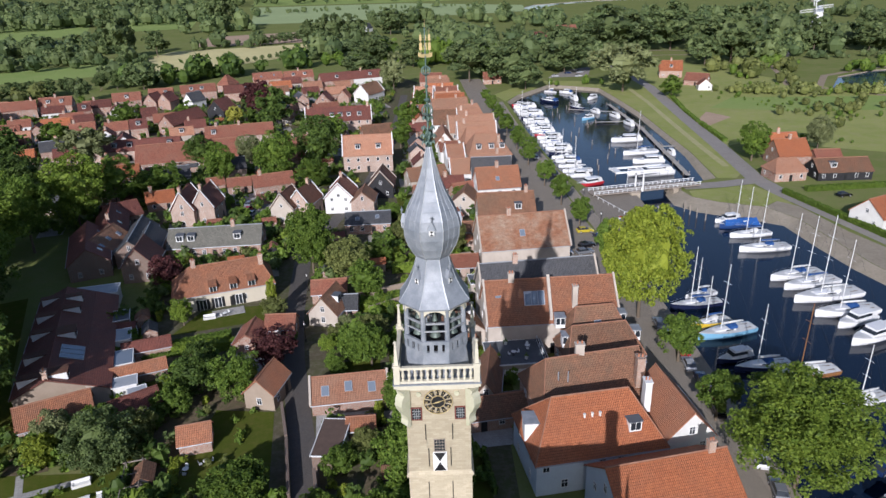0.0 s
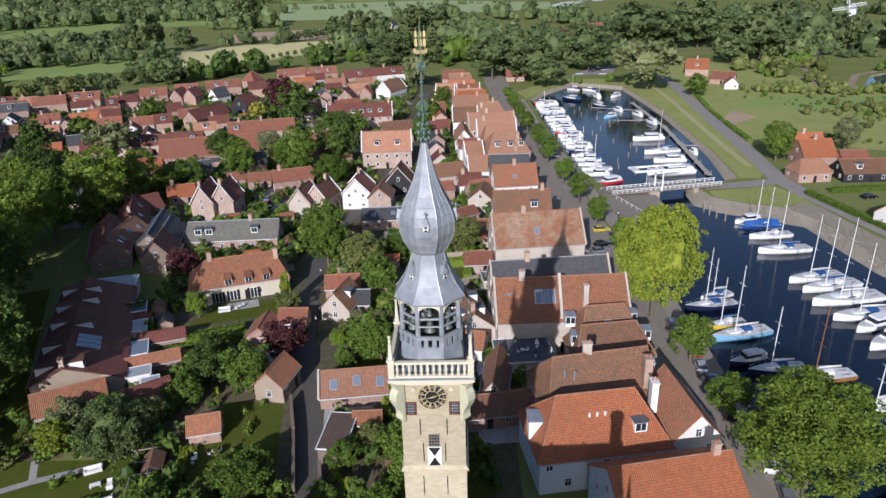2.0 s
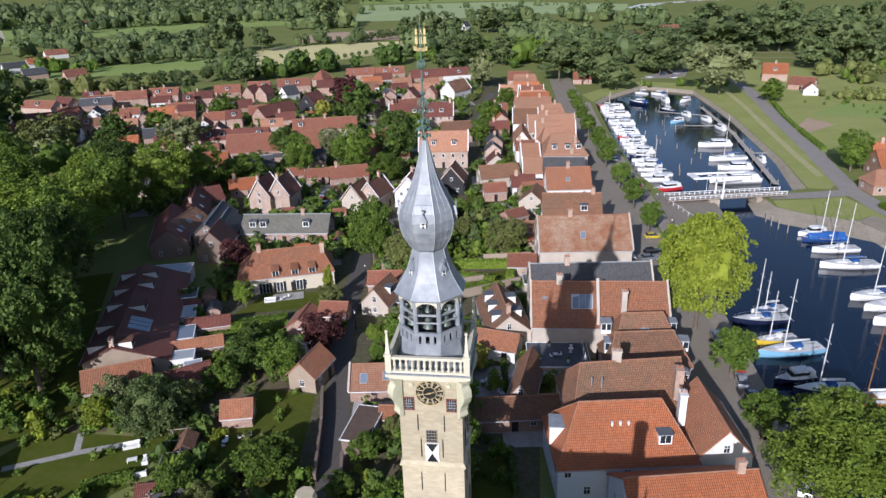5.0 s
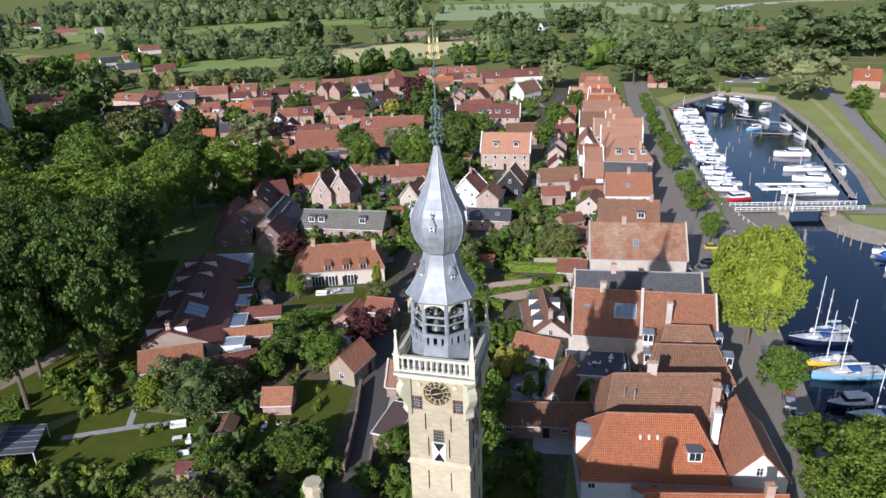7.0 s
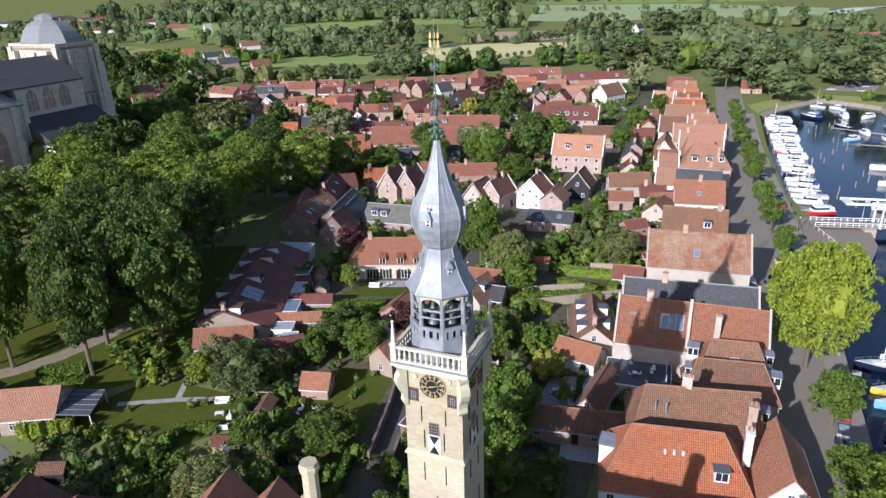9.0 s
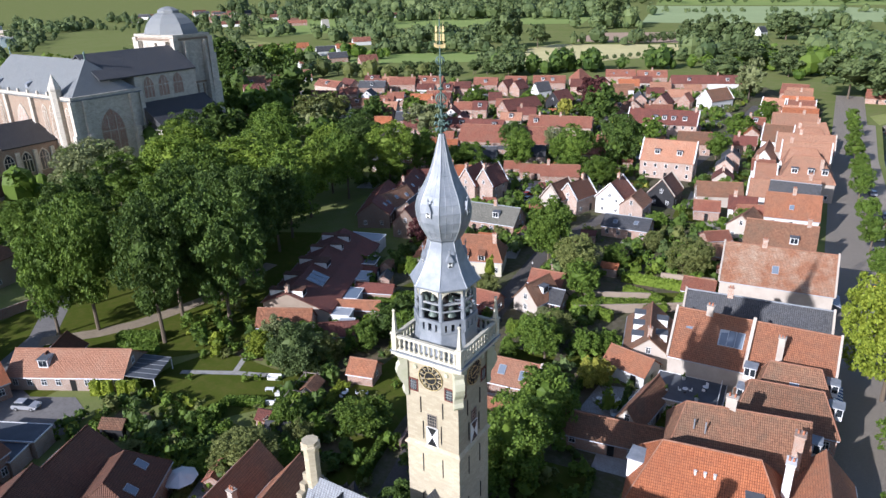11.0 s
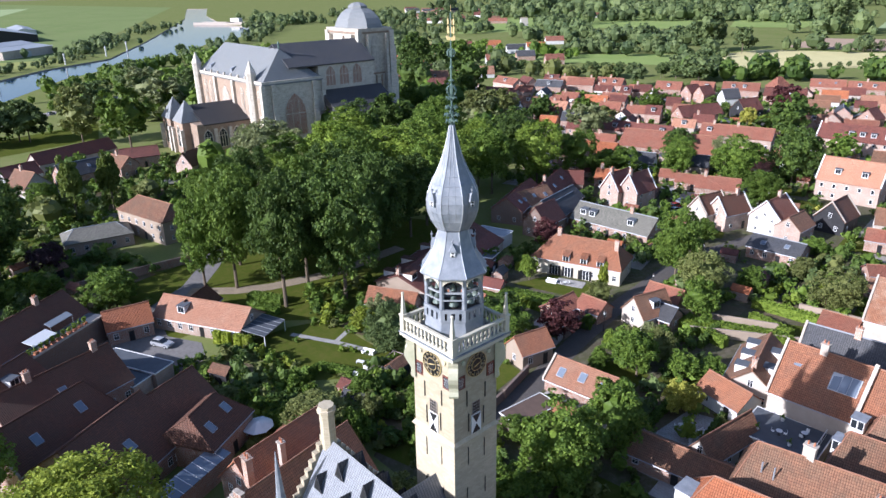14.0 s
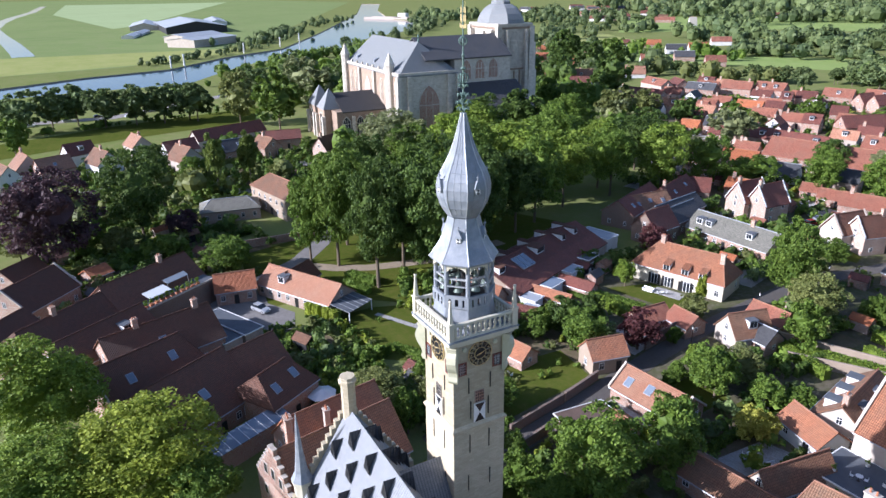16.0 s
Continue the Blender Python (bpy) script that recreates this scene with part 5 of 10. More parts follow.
# skirt, onion and spire, all eight-sided
SKIRT = [(3.02, 39.45), (3.08, 39.62), (2.72, 40.1), (2.25, 40.8), (1.9, 41.5), (1.64, 42.2), (1.46, 42.8), (1.36, 43.2), (1.42, 43.3)]
ONION = [(1.46, 43.35), (1.62, 43.6), (2.02, 44.3), (2.28, 45.1), (2.34, 45.9), (2.2, 46.6), (1.9, 47.3), (1.5, 48.0), (1.12, 48.8), (0.82, 49.6), (0.56, 50.5), (0.36, 51.3), (0.2, 52.0)]
part("lantern_ceiling", Shape().lathe([(2.9, 39.5), (2.9, 39.6)], 8, EIGHTH), dressed_stone, tower)
part("skirt_roof", Shape().lathe(SKIRT, 8, EIGHTH), lead, tower)
part("onion_dome", Shape().lathe(ONION, 8, EIGHTH), lead, tower)
for k in range(8):
    a = EIGHTH + k * math.pi / 4
    for outline, r in ((SKIRT[1:], 0.045), (ONION, 0.045)):
        roll = Shape().loft([[((rr + r * math.cos(b)) * math.cos(a) - r * math.sin(b) * math.sin(a), (rr + r * math.cos(b)) * math.sin(a) + r * math.sin(b) * math.cos(a), zz) for b in (1.2566 * i for i in range(5))] for rr, zz in outline])
        part("lead_roll", roll, lead_rolls, tower)
    seams = Shape()
    m = k * math.pi / 4
    for j, ((r0, z0), (r1, z1)) in enumerate(zip(ONION[1:], ONION[2:])):
        k0 = math.cos(EIGHTH)
        t = r0 * math.sin(EIGHTH)
        p = (r0 * k0 * math.cos(m), r0 * k0 * math.sin(m))
        seams.rod((p[0] - t * math.sin(m), p[1] + t * math.cos(m), z0), (p[0] + t * math.sin(m), p[1] - t * math.cos(m), z0), 0.026, None, 4)
        for o in (-0.33, 0.33):
            q = (r1 * k0 * math.cos(m), r1 * k0 * math.sin(m))
            t1 = r1 * math.sin(EIGHTH)
            seams.rod((p[0] - o * t * math.sin(m), p[1] + o * t * math.cos(m), z0), (q[0] - o * t1 * math.sin(m), q[1] + o * t1 * math.cos(m), z1), 0.024, None, 4)
    part("lead_seam", seams, lead, tower)


def lucarne(turn, r, z, lean):
    """A small hooded roof light with an hourglass shutter and a finial."""
    c, s = math.cos(turn), math.sin(turn)
    at = lambda t, d, h: ((r + d) * c - t * s, (r + d) * s + t * c, z + h)
    hood = Shape().hexa([at(-0.24, -0.5, 0), at(-0.24, 0.14, 0), at(0.24, 0.14, 0), at(0.24, -0.5, 0)][::-1], [at(-0.24, -0.5, 0.5), at(-0.24, 0.14, 0.5), at(0.24, 0.14, 0.5), at(0.24, -0.5, 0.5)][::-1])
    hood.hexa([at(-0.34, -0.6, 0.5), at(-0.34, 0.22, 0.5), at(0.34, 0.22, 0.5), at(0.34, -0.6, 0.5)][::-1], [at(-0.03, -0.6, 1.1), at(-0.03, 0.1, 1.15), at(0.03, 0.1, 1.15), at(0.03, -0.6, 1.1)][::-1])
    hood.rod(at(0, 0.1, 1.1), at(0, 0.12, 1.75), 0.05, 0.02, 5).rod(at(0, 0.1, 1.4), at(0, 0.1, 1.5), 0.11, 0.11, 6)
    ob = part("lucarne", hood, lead, tower)
    board = part("lucarne_shutter", Shape().hexa([at(-0.2, 0.142, 0.03), at(-0.2, 0.17, 0.03), at(0.2, 0.17, 0.03), at(0.2, 0.142, 0.03)][::-1], [at(-0.2, 0.142, 0.47), at(-0.2, 0.17, 0.47), at(0.2, 0.17, 0.47), at(0.2, 0.142, 0.47)][::-1]), white_paint, ob)
    mark = Shape()
    for base, tip in ((0.05, 0.25), (0.45, 0.25)):
        tri = [at(-0.17, 0.172, base), at(0.17, 0.172, base), at(0, 0.172, tip)]
        mark.hexa(tri, [(p[0] + 0.015 * c, p[1] + 0.015 * s, p[2]) for p in tri])
    part("hourglass", mark, black_paint, board)


for k in range(4):
    lucarne(-math.pi / 2 + k * math.pi / 2, 2.2, 45.6, 0)
    lucarne(-math.pi / 4 + k * math.pi / 2, 1.75, 41.2, 0)
# finial: copper flowers and globes on a rod, with a gilded ship
crest = Shape().rod((0, 0, 51.6), (0, 0, 60.6), 0.09, 0.045, 8)
for z, r, n in ((52.25, 0.42, 8), (52.75, 0.5, 8), (53.35, 0.4, 8), (54.1, 0.34, 6)):
    for k in range(n):
        a = 2 * math.pi * k / n + z
        p = (r * math.cos(a), r * math.sin(a), z + 0.18)
        crest.rod((0, 0, z - 0.2), p, 0.06, 0.05, 5).rod(p, (p[0] * 1.25, p[1] * 1.25, z - 0.05), 0.09, 0.03, 5)
for z, r in ((54.75, 0.42), (57.6, 0.34), (53.0, 0.2)):
    for k in range(6):
        a = math.pi * k / 6
        pts = [(r * math.cos(b) * math.cos(a), r * math.cos(b) * math.sin(a), z + r * math.sin(b)) for b in (2 * math.pi * j / 14 for j in range(15))]
        for p, q in zip(pts, pts[1:]):
            crest.rod(p, q, 0.03, None, 4)
crest.lathe([(0.16, 0), (0.24, 0.1), (0.16, 0.2)], 8, 0, (0, 0, 55.4)).lathe([(0.1, 0), (0.16, 0.1), (0.1, 0.2)], 8, 0, (0, 0, 56.4))
part("finial", crest, verdigris, tower, "green copper finial with openwork globes")
ship = Shape().loft([[(px, w, 58.72 + up), (px, 0, 58.5 + up * 0.5), (px, -w, 58.72 + up)] for px, w, up in ((-0.5, 0.03, 0.2), (-0.28, 0.07, 0.06), (0.0, 0.09, 0.04), (0.28, 0.07, 0.07), (0.5, 0.02, 0.18))])
for px, top in ((-0.3, 60.3), (0.02, 61.1), (0.32, 60.5)):
    ship.rod((px, 0, 58.7), (px, 0, top), 0.026, 0.014, 5)
    for low, tall, wide in ((59.05, 0.5, 0.11), (59.7, 0.4, 0.085)):
        ship.hexa([(px - wide, -0.01, low), (px + wide, -0.01, low), (px + wide, 0.01, low), (px - wide, 0.01, low)], [(px - wide * 0.8, -0.01, low + tall), (px + wide * 0.8, -0.01, low + tall), (px + wide * 0.8, 0.01, low + tall), (px - wide * 0.8, 0.01, low + tall)])
part("ship_vane", ship, gilding, tower, "gilded sailing ship weathervane")

# ---- the town hall ----
hall = thing("town_hall", 2.0, -8.2, 0, 0, "stone town hall with steep grey slate roof and stepped gables", "town hall")
HL, HW, HE, HR = 25.0, 14.0, 9.6, 20.4
body = [(-HW / 2, -0.3), (HW / 2, -0.3), (HW / 2, HE), (0, HR - 0.4), (-HW / 2, HE)]
part("wall", Shape().loft([[(g, v, z) for v, z in body] for g in (-HL / 2 + 0.3, HL / 2 - 0.3)]), pale_stone, hall)
part("roof", roof_shape(HL - 1.4, HW, HE, HR, (0, 0), 0.3, 0.2), TILE["paleslate"], hall)
for g in (-1, 1):
    outline = []
    for v in (1, -1):
        run = []
        for k in range(14):
            y_at, z_at = v * (HW / 2 + 0.3) * (1 - k / 14), HE + (HR - HE) * k / 14
            run += [(y_at, z_at + 0.2), (y_at, z_at + 0.95)]
        outline += run if v > 0 else run[::-1]
    outline = [(HW / 2 + 0.3, HE - 2.0)] + outline + [(-HW / 2 - 0.3, HE - 2.0)]
    steps = Shape().loft([[(g * HL / 2 + o, y_at, z_at) for y_at, z_at in outline] for o in (-0.32, 0.32)])
    part("stepped_gable", steps, pale_stone, hall)
    stack = Shape().lathe([(0.75, HR - 1.5), (0.75, HR + 3.1), (0.95, HR + 3.2), (0.95, HR + 3.55), (0.8, HR + 3.65), (0.8, HR + 3.95)], 8, EIGHTH, (g * (HL / 2 - 0.6), 0, 0))
    part("chimney", stack, pale_stone, hall)
    for v in (-1,):
        turret = Shape().lathe([(0.95, 4.0), (0.95, 12.6), (1.15, 12.8), (1.15, 13.2)], 8, EIGHTH, (g * (HL / 2), v * HW * 0.40, 0))
        t_ob = part("corner_turret", turret, dressed_stone, hall)
        part("spirelet", Shape().lathe([(1.2, 13.2), (0.7, 14.2), (0.42, 16.5), (0.18, 19.8), (0.03, 21.4)], 8, EIGHTH, (g * (HL / 2), v * HW * 0.40, 0)), lead, t_ob)
slope = (HR - HE) / (HW / 2)
for side in (-1, 1):
    for row, (t, n) in enumerate(((0.22, 7), (0.44, 6), (0.64, 6), (0.82, 5))):
        for k in range(n):
            cx = -HL / 2 + 2.2 + (k + (0.5 if row % 2 else 0)) * (HL - 4.4) / (n if row % 2 else n - 1)
            y0, z0 = HW / 2 * (1 - t), HE + (HR - HE) * t
            deep = 1.65 / slope
            gable = [(cx - 0.75, side * (y0 + 0.2), z0 - 0.1), (cx + 0.75, side * (y0 + 0.2), z0 - 0.1), (cx, side * (y0 + 0.2), z0 + 1.75)]
            rear = [(cx - 0.1, side * (y0 - 0.15), z0 + 0.3), (cx + 0.1, side * (y0 - 0.15), z0 + 0.3), (cx, side * (y0 - deep), z0 + 1.7)]
            lu = part("roof_lucarne", Shape().hexa(gable, rear) if side > 0 else Shape().hexa(rear, gable), TILE["slate"], hall)
            part("lucarne_opening", Shape().hexa(*[[(cx - 0.6, side * (y0 + d), z0), (cx + 0.6, side * (y0 + d), z0), (cx, side * (y0 + d), z0 + 1.45)] for d in ((0.18, 0.24) if side < 0 else (0.24, 0.18))]), black_paint, lu)
part("link_wall", Shape().loft([[(g, yy, z) for g, z in ((-4.6, 0), (0.8, 0), (0.8, 14.5), (-1.9, 18.4), (-4.6, 14.5))] for yy in (1.0, 5.55)]), pale_stone, hall)
link = roof_shape(5.4, 5.6, 14.8, 19.0, (0, 0), 0.15, 0.2).mesh("link_roof", TILE["paleslate"])
link_ob = part("link_roof", link, None, hall)
link_ob.matrix_basis = pose(-1.9, 2.6, 0, 0, 0, 90)

# ---- the great church ----
church = thing("church", -232, 103, 0, -2, "large gothic church of pale stone with grey slate roofs", "church")


def wall_block(name, x0, y0, x1, y1, z1, material, parent):
    return part(name, Shape().box(x0, y0, -0.3, x1, y1, z1), material, parent)


def lancet(parent, x, y, z, w, h, turn, material, proud=0.12, infill=glass):
    """A pointed window: stone arch with a dark traceried pane."""
    def outline(half, top, base):
        pts = [(-half, base), (half, base)]
        for k in range(7):
            a = radians(k * 10)
            pts.append((-half + 2 * half * math.cos(a), top + 2 * half * math.sin(a)))
        for k in range(5, -1, -1):
            a = radians(k * 10)
            pts.append((half - 2 * half * math.cos(a), top + 2 * half * math.sin(a)))
        return pts
    spring = z + h - w * 0.87
    ob = part("window_arch", Shape().extrude_y(outline(w / 2 + 0.35, spring, z - 0.2), -proud, 0.25), material, parent)
    ob.matrix_basis = pose(x, y, 0, 0, 0, turn)
    part("pane", Shape().extrude_y(outline(w / 2, spring, z), -proud - 0.06, -proud - 0.01), infill, ob)
    bars = Shape()
    for k in (-0.17, 0.17):
        bars.box(k * w - 0.09, -proud - 0.14, z, k * w + 0.09, -proud - 0.062, spring + 0.6 * w)
    bars.box(-w / 2, -proud - 0.13, spring - 0.12, w / 2, -proud - 0.063, spring + 0.12)
    part("tracery", bars, material, ob)
    return ob


# great transept: eaves 27.5, ridge 39, hipped at its free end
wall_block("transept_wall", -32, -13, 30, 13, 27.2, church_brick, church)
t_roof = part("transept_roof", roof_shape(62, 26, 27.4, 39, (1.5, 9), 0.5, 0.5), TILE["churchslate"], church)
t_roof.matrix_basis = pose(-1, 0, 0)
part("parapet", Shape().box(-32.4, -13.5, 26.6, 30.4, -12.6, 28.0).box(-32.4, 12.6, 26.6, 30.4, 13.5, 28.0).box(29.6, -12.6, 26.6, 30.4, 12.6, 28.0).box(-32.4, -12.6, 26.6, -31.6, 12.6, 28.0), church_stone, church)
for px in (-32, -14, 4, 22, 30):
    for v in (-1, 1):
        part("buttress", Shape().box(px - 1.0, v * 13 - 1.6 if v < 0 else 12.4, -0.3, px + 1.0, -12.4 if v < 0 else 14.6, 15, 0.0).box(px - 0.85, v * 13 - 1.1 if v < 0 else 12.5, 15, px + 0.85, -12.5 if v < 0 else 14.1, 26.6), church_stone, church)
for v in (-9, 9):
    part("buttress", Shape().box(29.5, v - 1, -0.3, 32, v + 1, 15).box(29.5, v - 0.8, 15, 31.3, v + 0.8, 26.6), church_stone, church)
for px in (-32, 22):
    turret = part("stair_turret", Shape().lathe([(1.9, -0.3), (1.9, 30), (2.1, 30.2), (2.1, 31)], 8, EIGHTH, (px, -13.6, 0)), church_stone, church)
    part("turret_cap", Shape().lathe([(2.1, 31), (1.2, 33), (0.1, 35.6)], 8, EIGHTH, (px, -13.6, 0)), church_stone, turret)
for px in (-26, -20, 11, 16, 26.3):
    lancet(church, px, -13, 9, 2.4, 15, 0, church_stone, 0.2, church_brick)
lancet(church, -5, -13, 6, 7, 17, 0, church_stone, 0.3, WALL["pink"])
part("end_facing", Shape().box(29.9, -12.4, -0.3, 30.14, 12.4, 26.6), church_stone, church)
lancet(church, 30, 0, 6, 9, 16.5, 90, church_stone, 0.3, WALL["brick"])
for px in (-23, -2):
    part("roof_dormer", Shape().hexa([(px - 0.9, -11, 28.6), (px + 0.9, -11, 28.6), (px + 0.9, -8, 30.5), (px - 0.9, -8, 30.5)], [(px - 0.9, -11, 30.6), (px + 0.9, -11, 30.6), (px + 0.9, -9, 31.4), (px - 0.9, -9, 31.4)]), lead, church)
for px in (-31, 21):
    part("roof_finial", Shape().lathe([(0.4, 39), (0.2, 40.5), (0.5, 41), (0.05, 42)], 8, 0, (px, 0, 0)), verdigris, church)
# nave running back to the west tower, with its aisle
wall_block("nave_wall", 4, 13, 28, 40, 32.4, church_stone, church)
n_roof = part("nave_roof", roof_shape(40, 24, 32.6, 40.5, (0, 0), 0.5, 0.5), TILE["slate"], church)
n_roof.matrix_basis = pose(16, 20, 0, 0, 0, 90)
wall_block("aisle_wall", 28, 13, 42, 42, 13, church_stone, church)
part("aisle_roof", Shape().hexa([(28, 13, 13), (43, 13, 13), (43, 43, 13), (28, 43, 13)], [(28, 13, 22), (28.4, 13, 22), (28.4, 43, 22), (28, 43, 22)]), TILE["slate"], church)
for py in (16, 22.5, 29):
    lancet(church, 28, py + 2.5, 23.5, 4.2, 7.8, 90, church_stone, 0.12, WALL["brick"])
    lancet(church, 42, py + 1.5, 3, 3.2, 7, 90, church_stone)
# blunt west tower with a lead cap
wall_block("tower_wall", -7, 40, 18, 57, 44, church_stone, church)
for px, py in ((-7, 40), (18, 40), (18, 57), (-7, 57)):
    part("tower_buttress", Shape().box(px - 2.0, py - 2.0, -0.3, px + 2.0, py + 2.0, 24).box(px - 1.6, py - 1.6, 24, px + 1.6, py + 1.6, 36).box(px - 1.1, py - 1.1, 36, px + 1.1, py + 1.1, 43.0), church_stone, church)
for px in (5.5,):
    part("tower_buttress", Shape().box(px - 1.4, 38.4, -0.3, px + 1.4, 40.1, 30).box(px - 1.0, 38.9, 30, px + 1.0, 40.1, 41), church_stone, church)
for px, py, turn in ((-1, 40, 0), (12, 40, 0), (18, 48.5, 90)):
    lancet(church, px, py, 26, 4.0, 14.5, turn, church_stone, 0.2, church_stone)
    lancet(church, px, py, 8, 4.0, 13, turn, church_stone, 0.2, church_stone)
for z in (13.5, 24.5, 42.0):
    part("string_course", Shape().box(-7.6, 39.4, z, 18.6, 57.6, z + 0.7), church_brick, church)
for k in range(5):
    part("tower_panel", Shape().box(-5.2 + 4.7 * k, 39.6, 15, -4.4 + 4.7 * k, 40.05, 24), church_brick, church)
    part("tower_panel", Shape().box(17.95, 42.2 + 2.9 * k, 15, 18.4, 42.8 + 2.9 * k, 24), church_brick, church)
for k in range(9):
    part("parapet_pier", Shape().box(-30.6 + 6.6 * k, -13.7, 28.0, -29.8 + 6.6 * k, -12.9, 29.2, 0.1), church_stone, church)
part("tower_cornice", Shape().box(-7.5, 39.5, 43.2, 18.5, 57.5, 44.2), church_stone, church)
for px, py, dx, dy in ((14.6, 38.6, 0.9, 1.5), (-3.6, 38.6, 0.9, 1.5), (19.3, 43.6, 1.5, 0.9), (19.3, 53.4, 1.5, 0.9)):
    shaft = Shape().box(px - dx, py - dy, -0.3, px + dx, py + dy, 20)
    shaft.box(px - dx * 0.85, py - dy * 0.8, 20, px + dx * 0.85, py + dy * 0.9, 32, 0.1).box(px - dx * 0.65, py - dy * 0.55, 32, px + dx * 0.65, py + dy * 0.8, 41.6, 0.12)
    part("tower_buttress", shaft, church_stone, church)
cap = [(13.2, 44.2), (12.6, 45.8), (11.2, 48.2), (9.0, 50.4), (6.6, 51.8), (5.2, 52.2), (5.2, 53.2), (3.4, 54.2), (0.5, 54.8)]
part("tower_cap", Shape().lathe([(r * 1.1, z) for r, z in cap], 8, EIGHTH), TILE["churchslate"], church).matrix_basis = Matrix.Translation((5.5, 48.5, 0)) @ Matrix.Diagonal((0.95, 0.70, 1, 1))
# chapel with two pyramid roofs in front
chapel = thing("chapel", -231, 80, 0, -2, "low brick chapel with twin pyramid roofs beside the church", "chapel")
part("wall", Shape().box(-16, -12, -0.3, 13.5, 10, 12.6), church_brick, chapel)
part("roof", roof_shape(20, 27, 12.6, 18.6, (0, 0), 0.4, 0.4), TILE["darkslate"], chapel).matrix_basis = pose(0, 1.0, 0, 0, 0, 90)
for px in (-11.5, 1.5):
    gable = part("front_bay", Shape().box(px - 4.6, -15, -0.3, px + 4.6, -11, 12.8), church_brick, chapel)
    part("pyramid_roof", Shape().hexa([(px - 5, -15.4, 12.8), (px + 5, -15.4, 12.8), (px + 5, -6.6, 12.8), (px - 5, -6.6, 12.8)], [(px - 0.1, -11.1, 20.8), (px + 0.1, -11.1, 20.8), (px + 0.1, -10.9, 20.8), (px - 0.1, -10.9, 20.8)]), TILE["churchslate"], chapel)
    lancet(chapel, px, -15, 3, 3.2, 8, 0, church_stone)
    for v in (-4.6, 4.6):
        part("buttress", Shape().box(px + v - 0.6, -16.2, -0.3, px + v + 0.6, -14.8, 10), church_stone, chapel)
for py in (-8, -2, 4):
    lancet(chapel, 13.5, py, 3, 3.0, 7, 90, church_stone)
    part("buttress", Shape().box(13.2, py + 2.4, -0.3, 14.6, py + 3.6, 10.5), church_stone, chapel)


# ---- the town ----
# terrace of merchant houses along the quay
house(27.0, 14.9, 11, 15.4, 11.0, 5.5, 9.5, 'orange', 'skyshade', chim=((0.9, 0),), blind=0.8)
house(20.1, 26.2, 9, 17.9, 11.0, 5.4, 11.3, 'orange', 'skyshade', hip=(3.5, 3.5), dorm=((0.78, 1),), vents=3, blind=0.75)
house(32.5, 28.9, -83, 11.8, 6.9, 6.0, 9.8, 'rust', 'white', blind=0.9)
house(21.5, 35.6, 11, 16.4, 11.0, 6.0, 11.6, 'brown', 'brick', hip=(2, 0), blind=0.5)
house(26.4, 47.0, 8, 12.7, 7.5, 6.0, 10.2, 'brown', 'brick', hip=(1.5, 2))
house(26.9, 52.6, 7, 10.2, 7.5, 6.0, 10.6, 'brown', 'brick', hip=(1.5, 2), sky=1)
house(20.0, 60.4, 3, 23.3, 11.0, 6.5, 12.4, 'rust', 'cream', cope=1, blind=1.0)
house(19.1, 68.7, 6, 22.3, 9.5, 7.0, 12.4, 'slate', 'cream', chim=((0.3, 0),), cope=1)
house(19.5, 96.4, 6, 20.2, 12.0, 6.0, 12.0, 'lichen', 'cream', chim=((0.35, 0),), cope=1, sky=1, blind=1.0)
house(17.9, 115.9, 3, 14.3, 10.0, 6.0, 11.0, 'brown', 'cream', chim=((0.9, 0.0),), dorm=((0.7, 1),))
house(17.9, 140.2, 7, 12.3, 9.0, 6.0, 11.0, 'rust', 'white', chim=((0.5, 0),), sky=1)
house(17.2, 151.2, 1, 11.8, 8.0, 6.0, 11.0, 'slate', 'white')
house(8.8, 162.0, 4, 8.0, 8.0, 4.2, 8.0, 'lightbrown', 'white', cope=1)
house(17.0, 161.5, 4, 11.0, 7.0, 5.6, 9.6, 'lightbrown', 'cream', chim=((0.8, 0),))
house(18.1, 178.6, 7, 14.4, 12.5, 6.0, 12.0, 'lightbrown', 'cream', hip=(3, 4), chim=((0.75, 1),), dorm=((0.25, 1), (0.55, 1), (0.8, 1)))
house(6.8, 179.4, 7, 6.0, 10.0, 4.6, 8.4, 'light', 'white', cope=1)
house(16.6, 192.0, 7, 12.6, 9.5, 6.0, 11.4, 'light', 'cream', hip=(1.5, 4))
house(15.8, 200.6, 4, 14.2, 7.6, 6.2, 11.4, 'lightbrown', 'white', cope=1, chim=((0.15, 0),))
house(14.4, 213.6, 6, 17.6, 10.0, 6.2, 11.5, 'lightbrown', 'cream', cope=1, chim=((0.4, 0),))
house(3.6, 205.0, 92, 16.0, 6.4, 4.6, 8.6, 'light', 'white')
house(4.4, 228.6, 2, 9.8, 9.6, 6.0, 11.0, 'brown', 'white', cope=1)
house(15.6, 226.8, 6, 10.8, 8.6, 6.0, 11.2, 'light', 'cream', chim=((0.05, 0),), hip=(0, 3))
house(15.4, 238.6, 9, 10.8, 8.0, 6.0, 11.0, 'lightbrown', 'cream', chim=((0.6, 0),), hip=(0, 2))
house(7.2, 254.4, 9, 15.8, 10.0, 6.0, 11.0, 'lightbrown', 'cream', chim=((0.7, 0),))
house(7.9, 267.4, 5, 12.9, 8.0, 6.0, 11.0, 'orange', 'cream')
house(6.8, 277.4, 5, 12.0, 7.4, 5.6, 10.2, 'light', 'white', chim=((0.5, 0),))
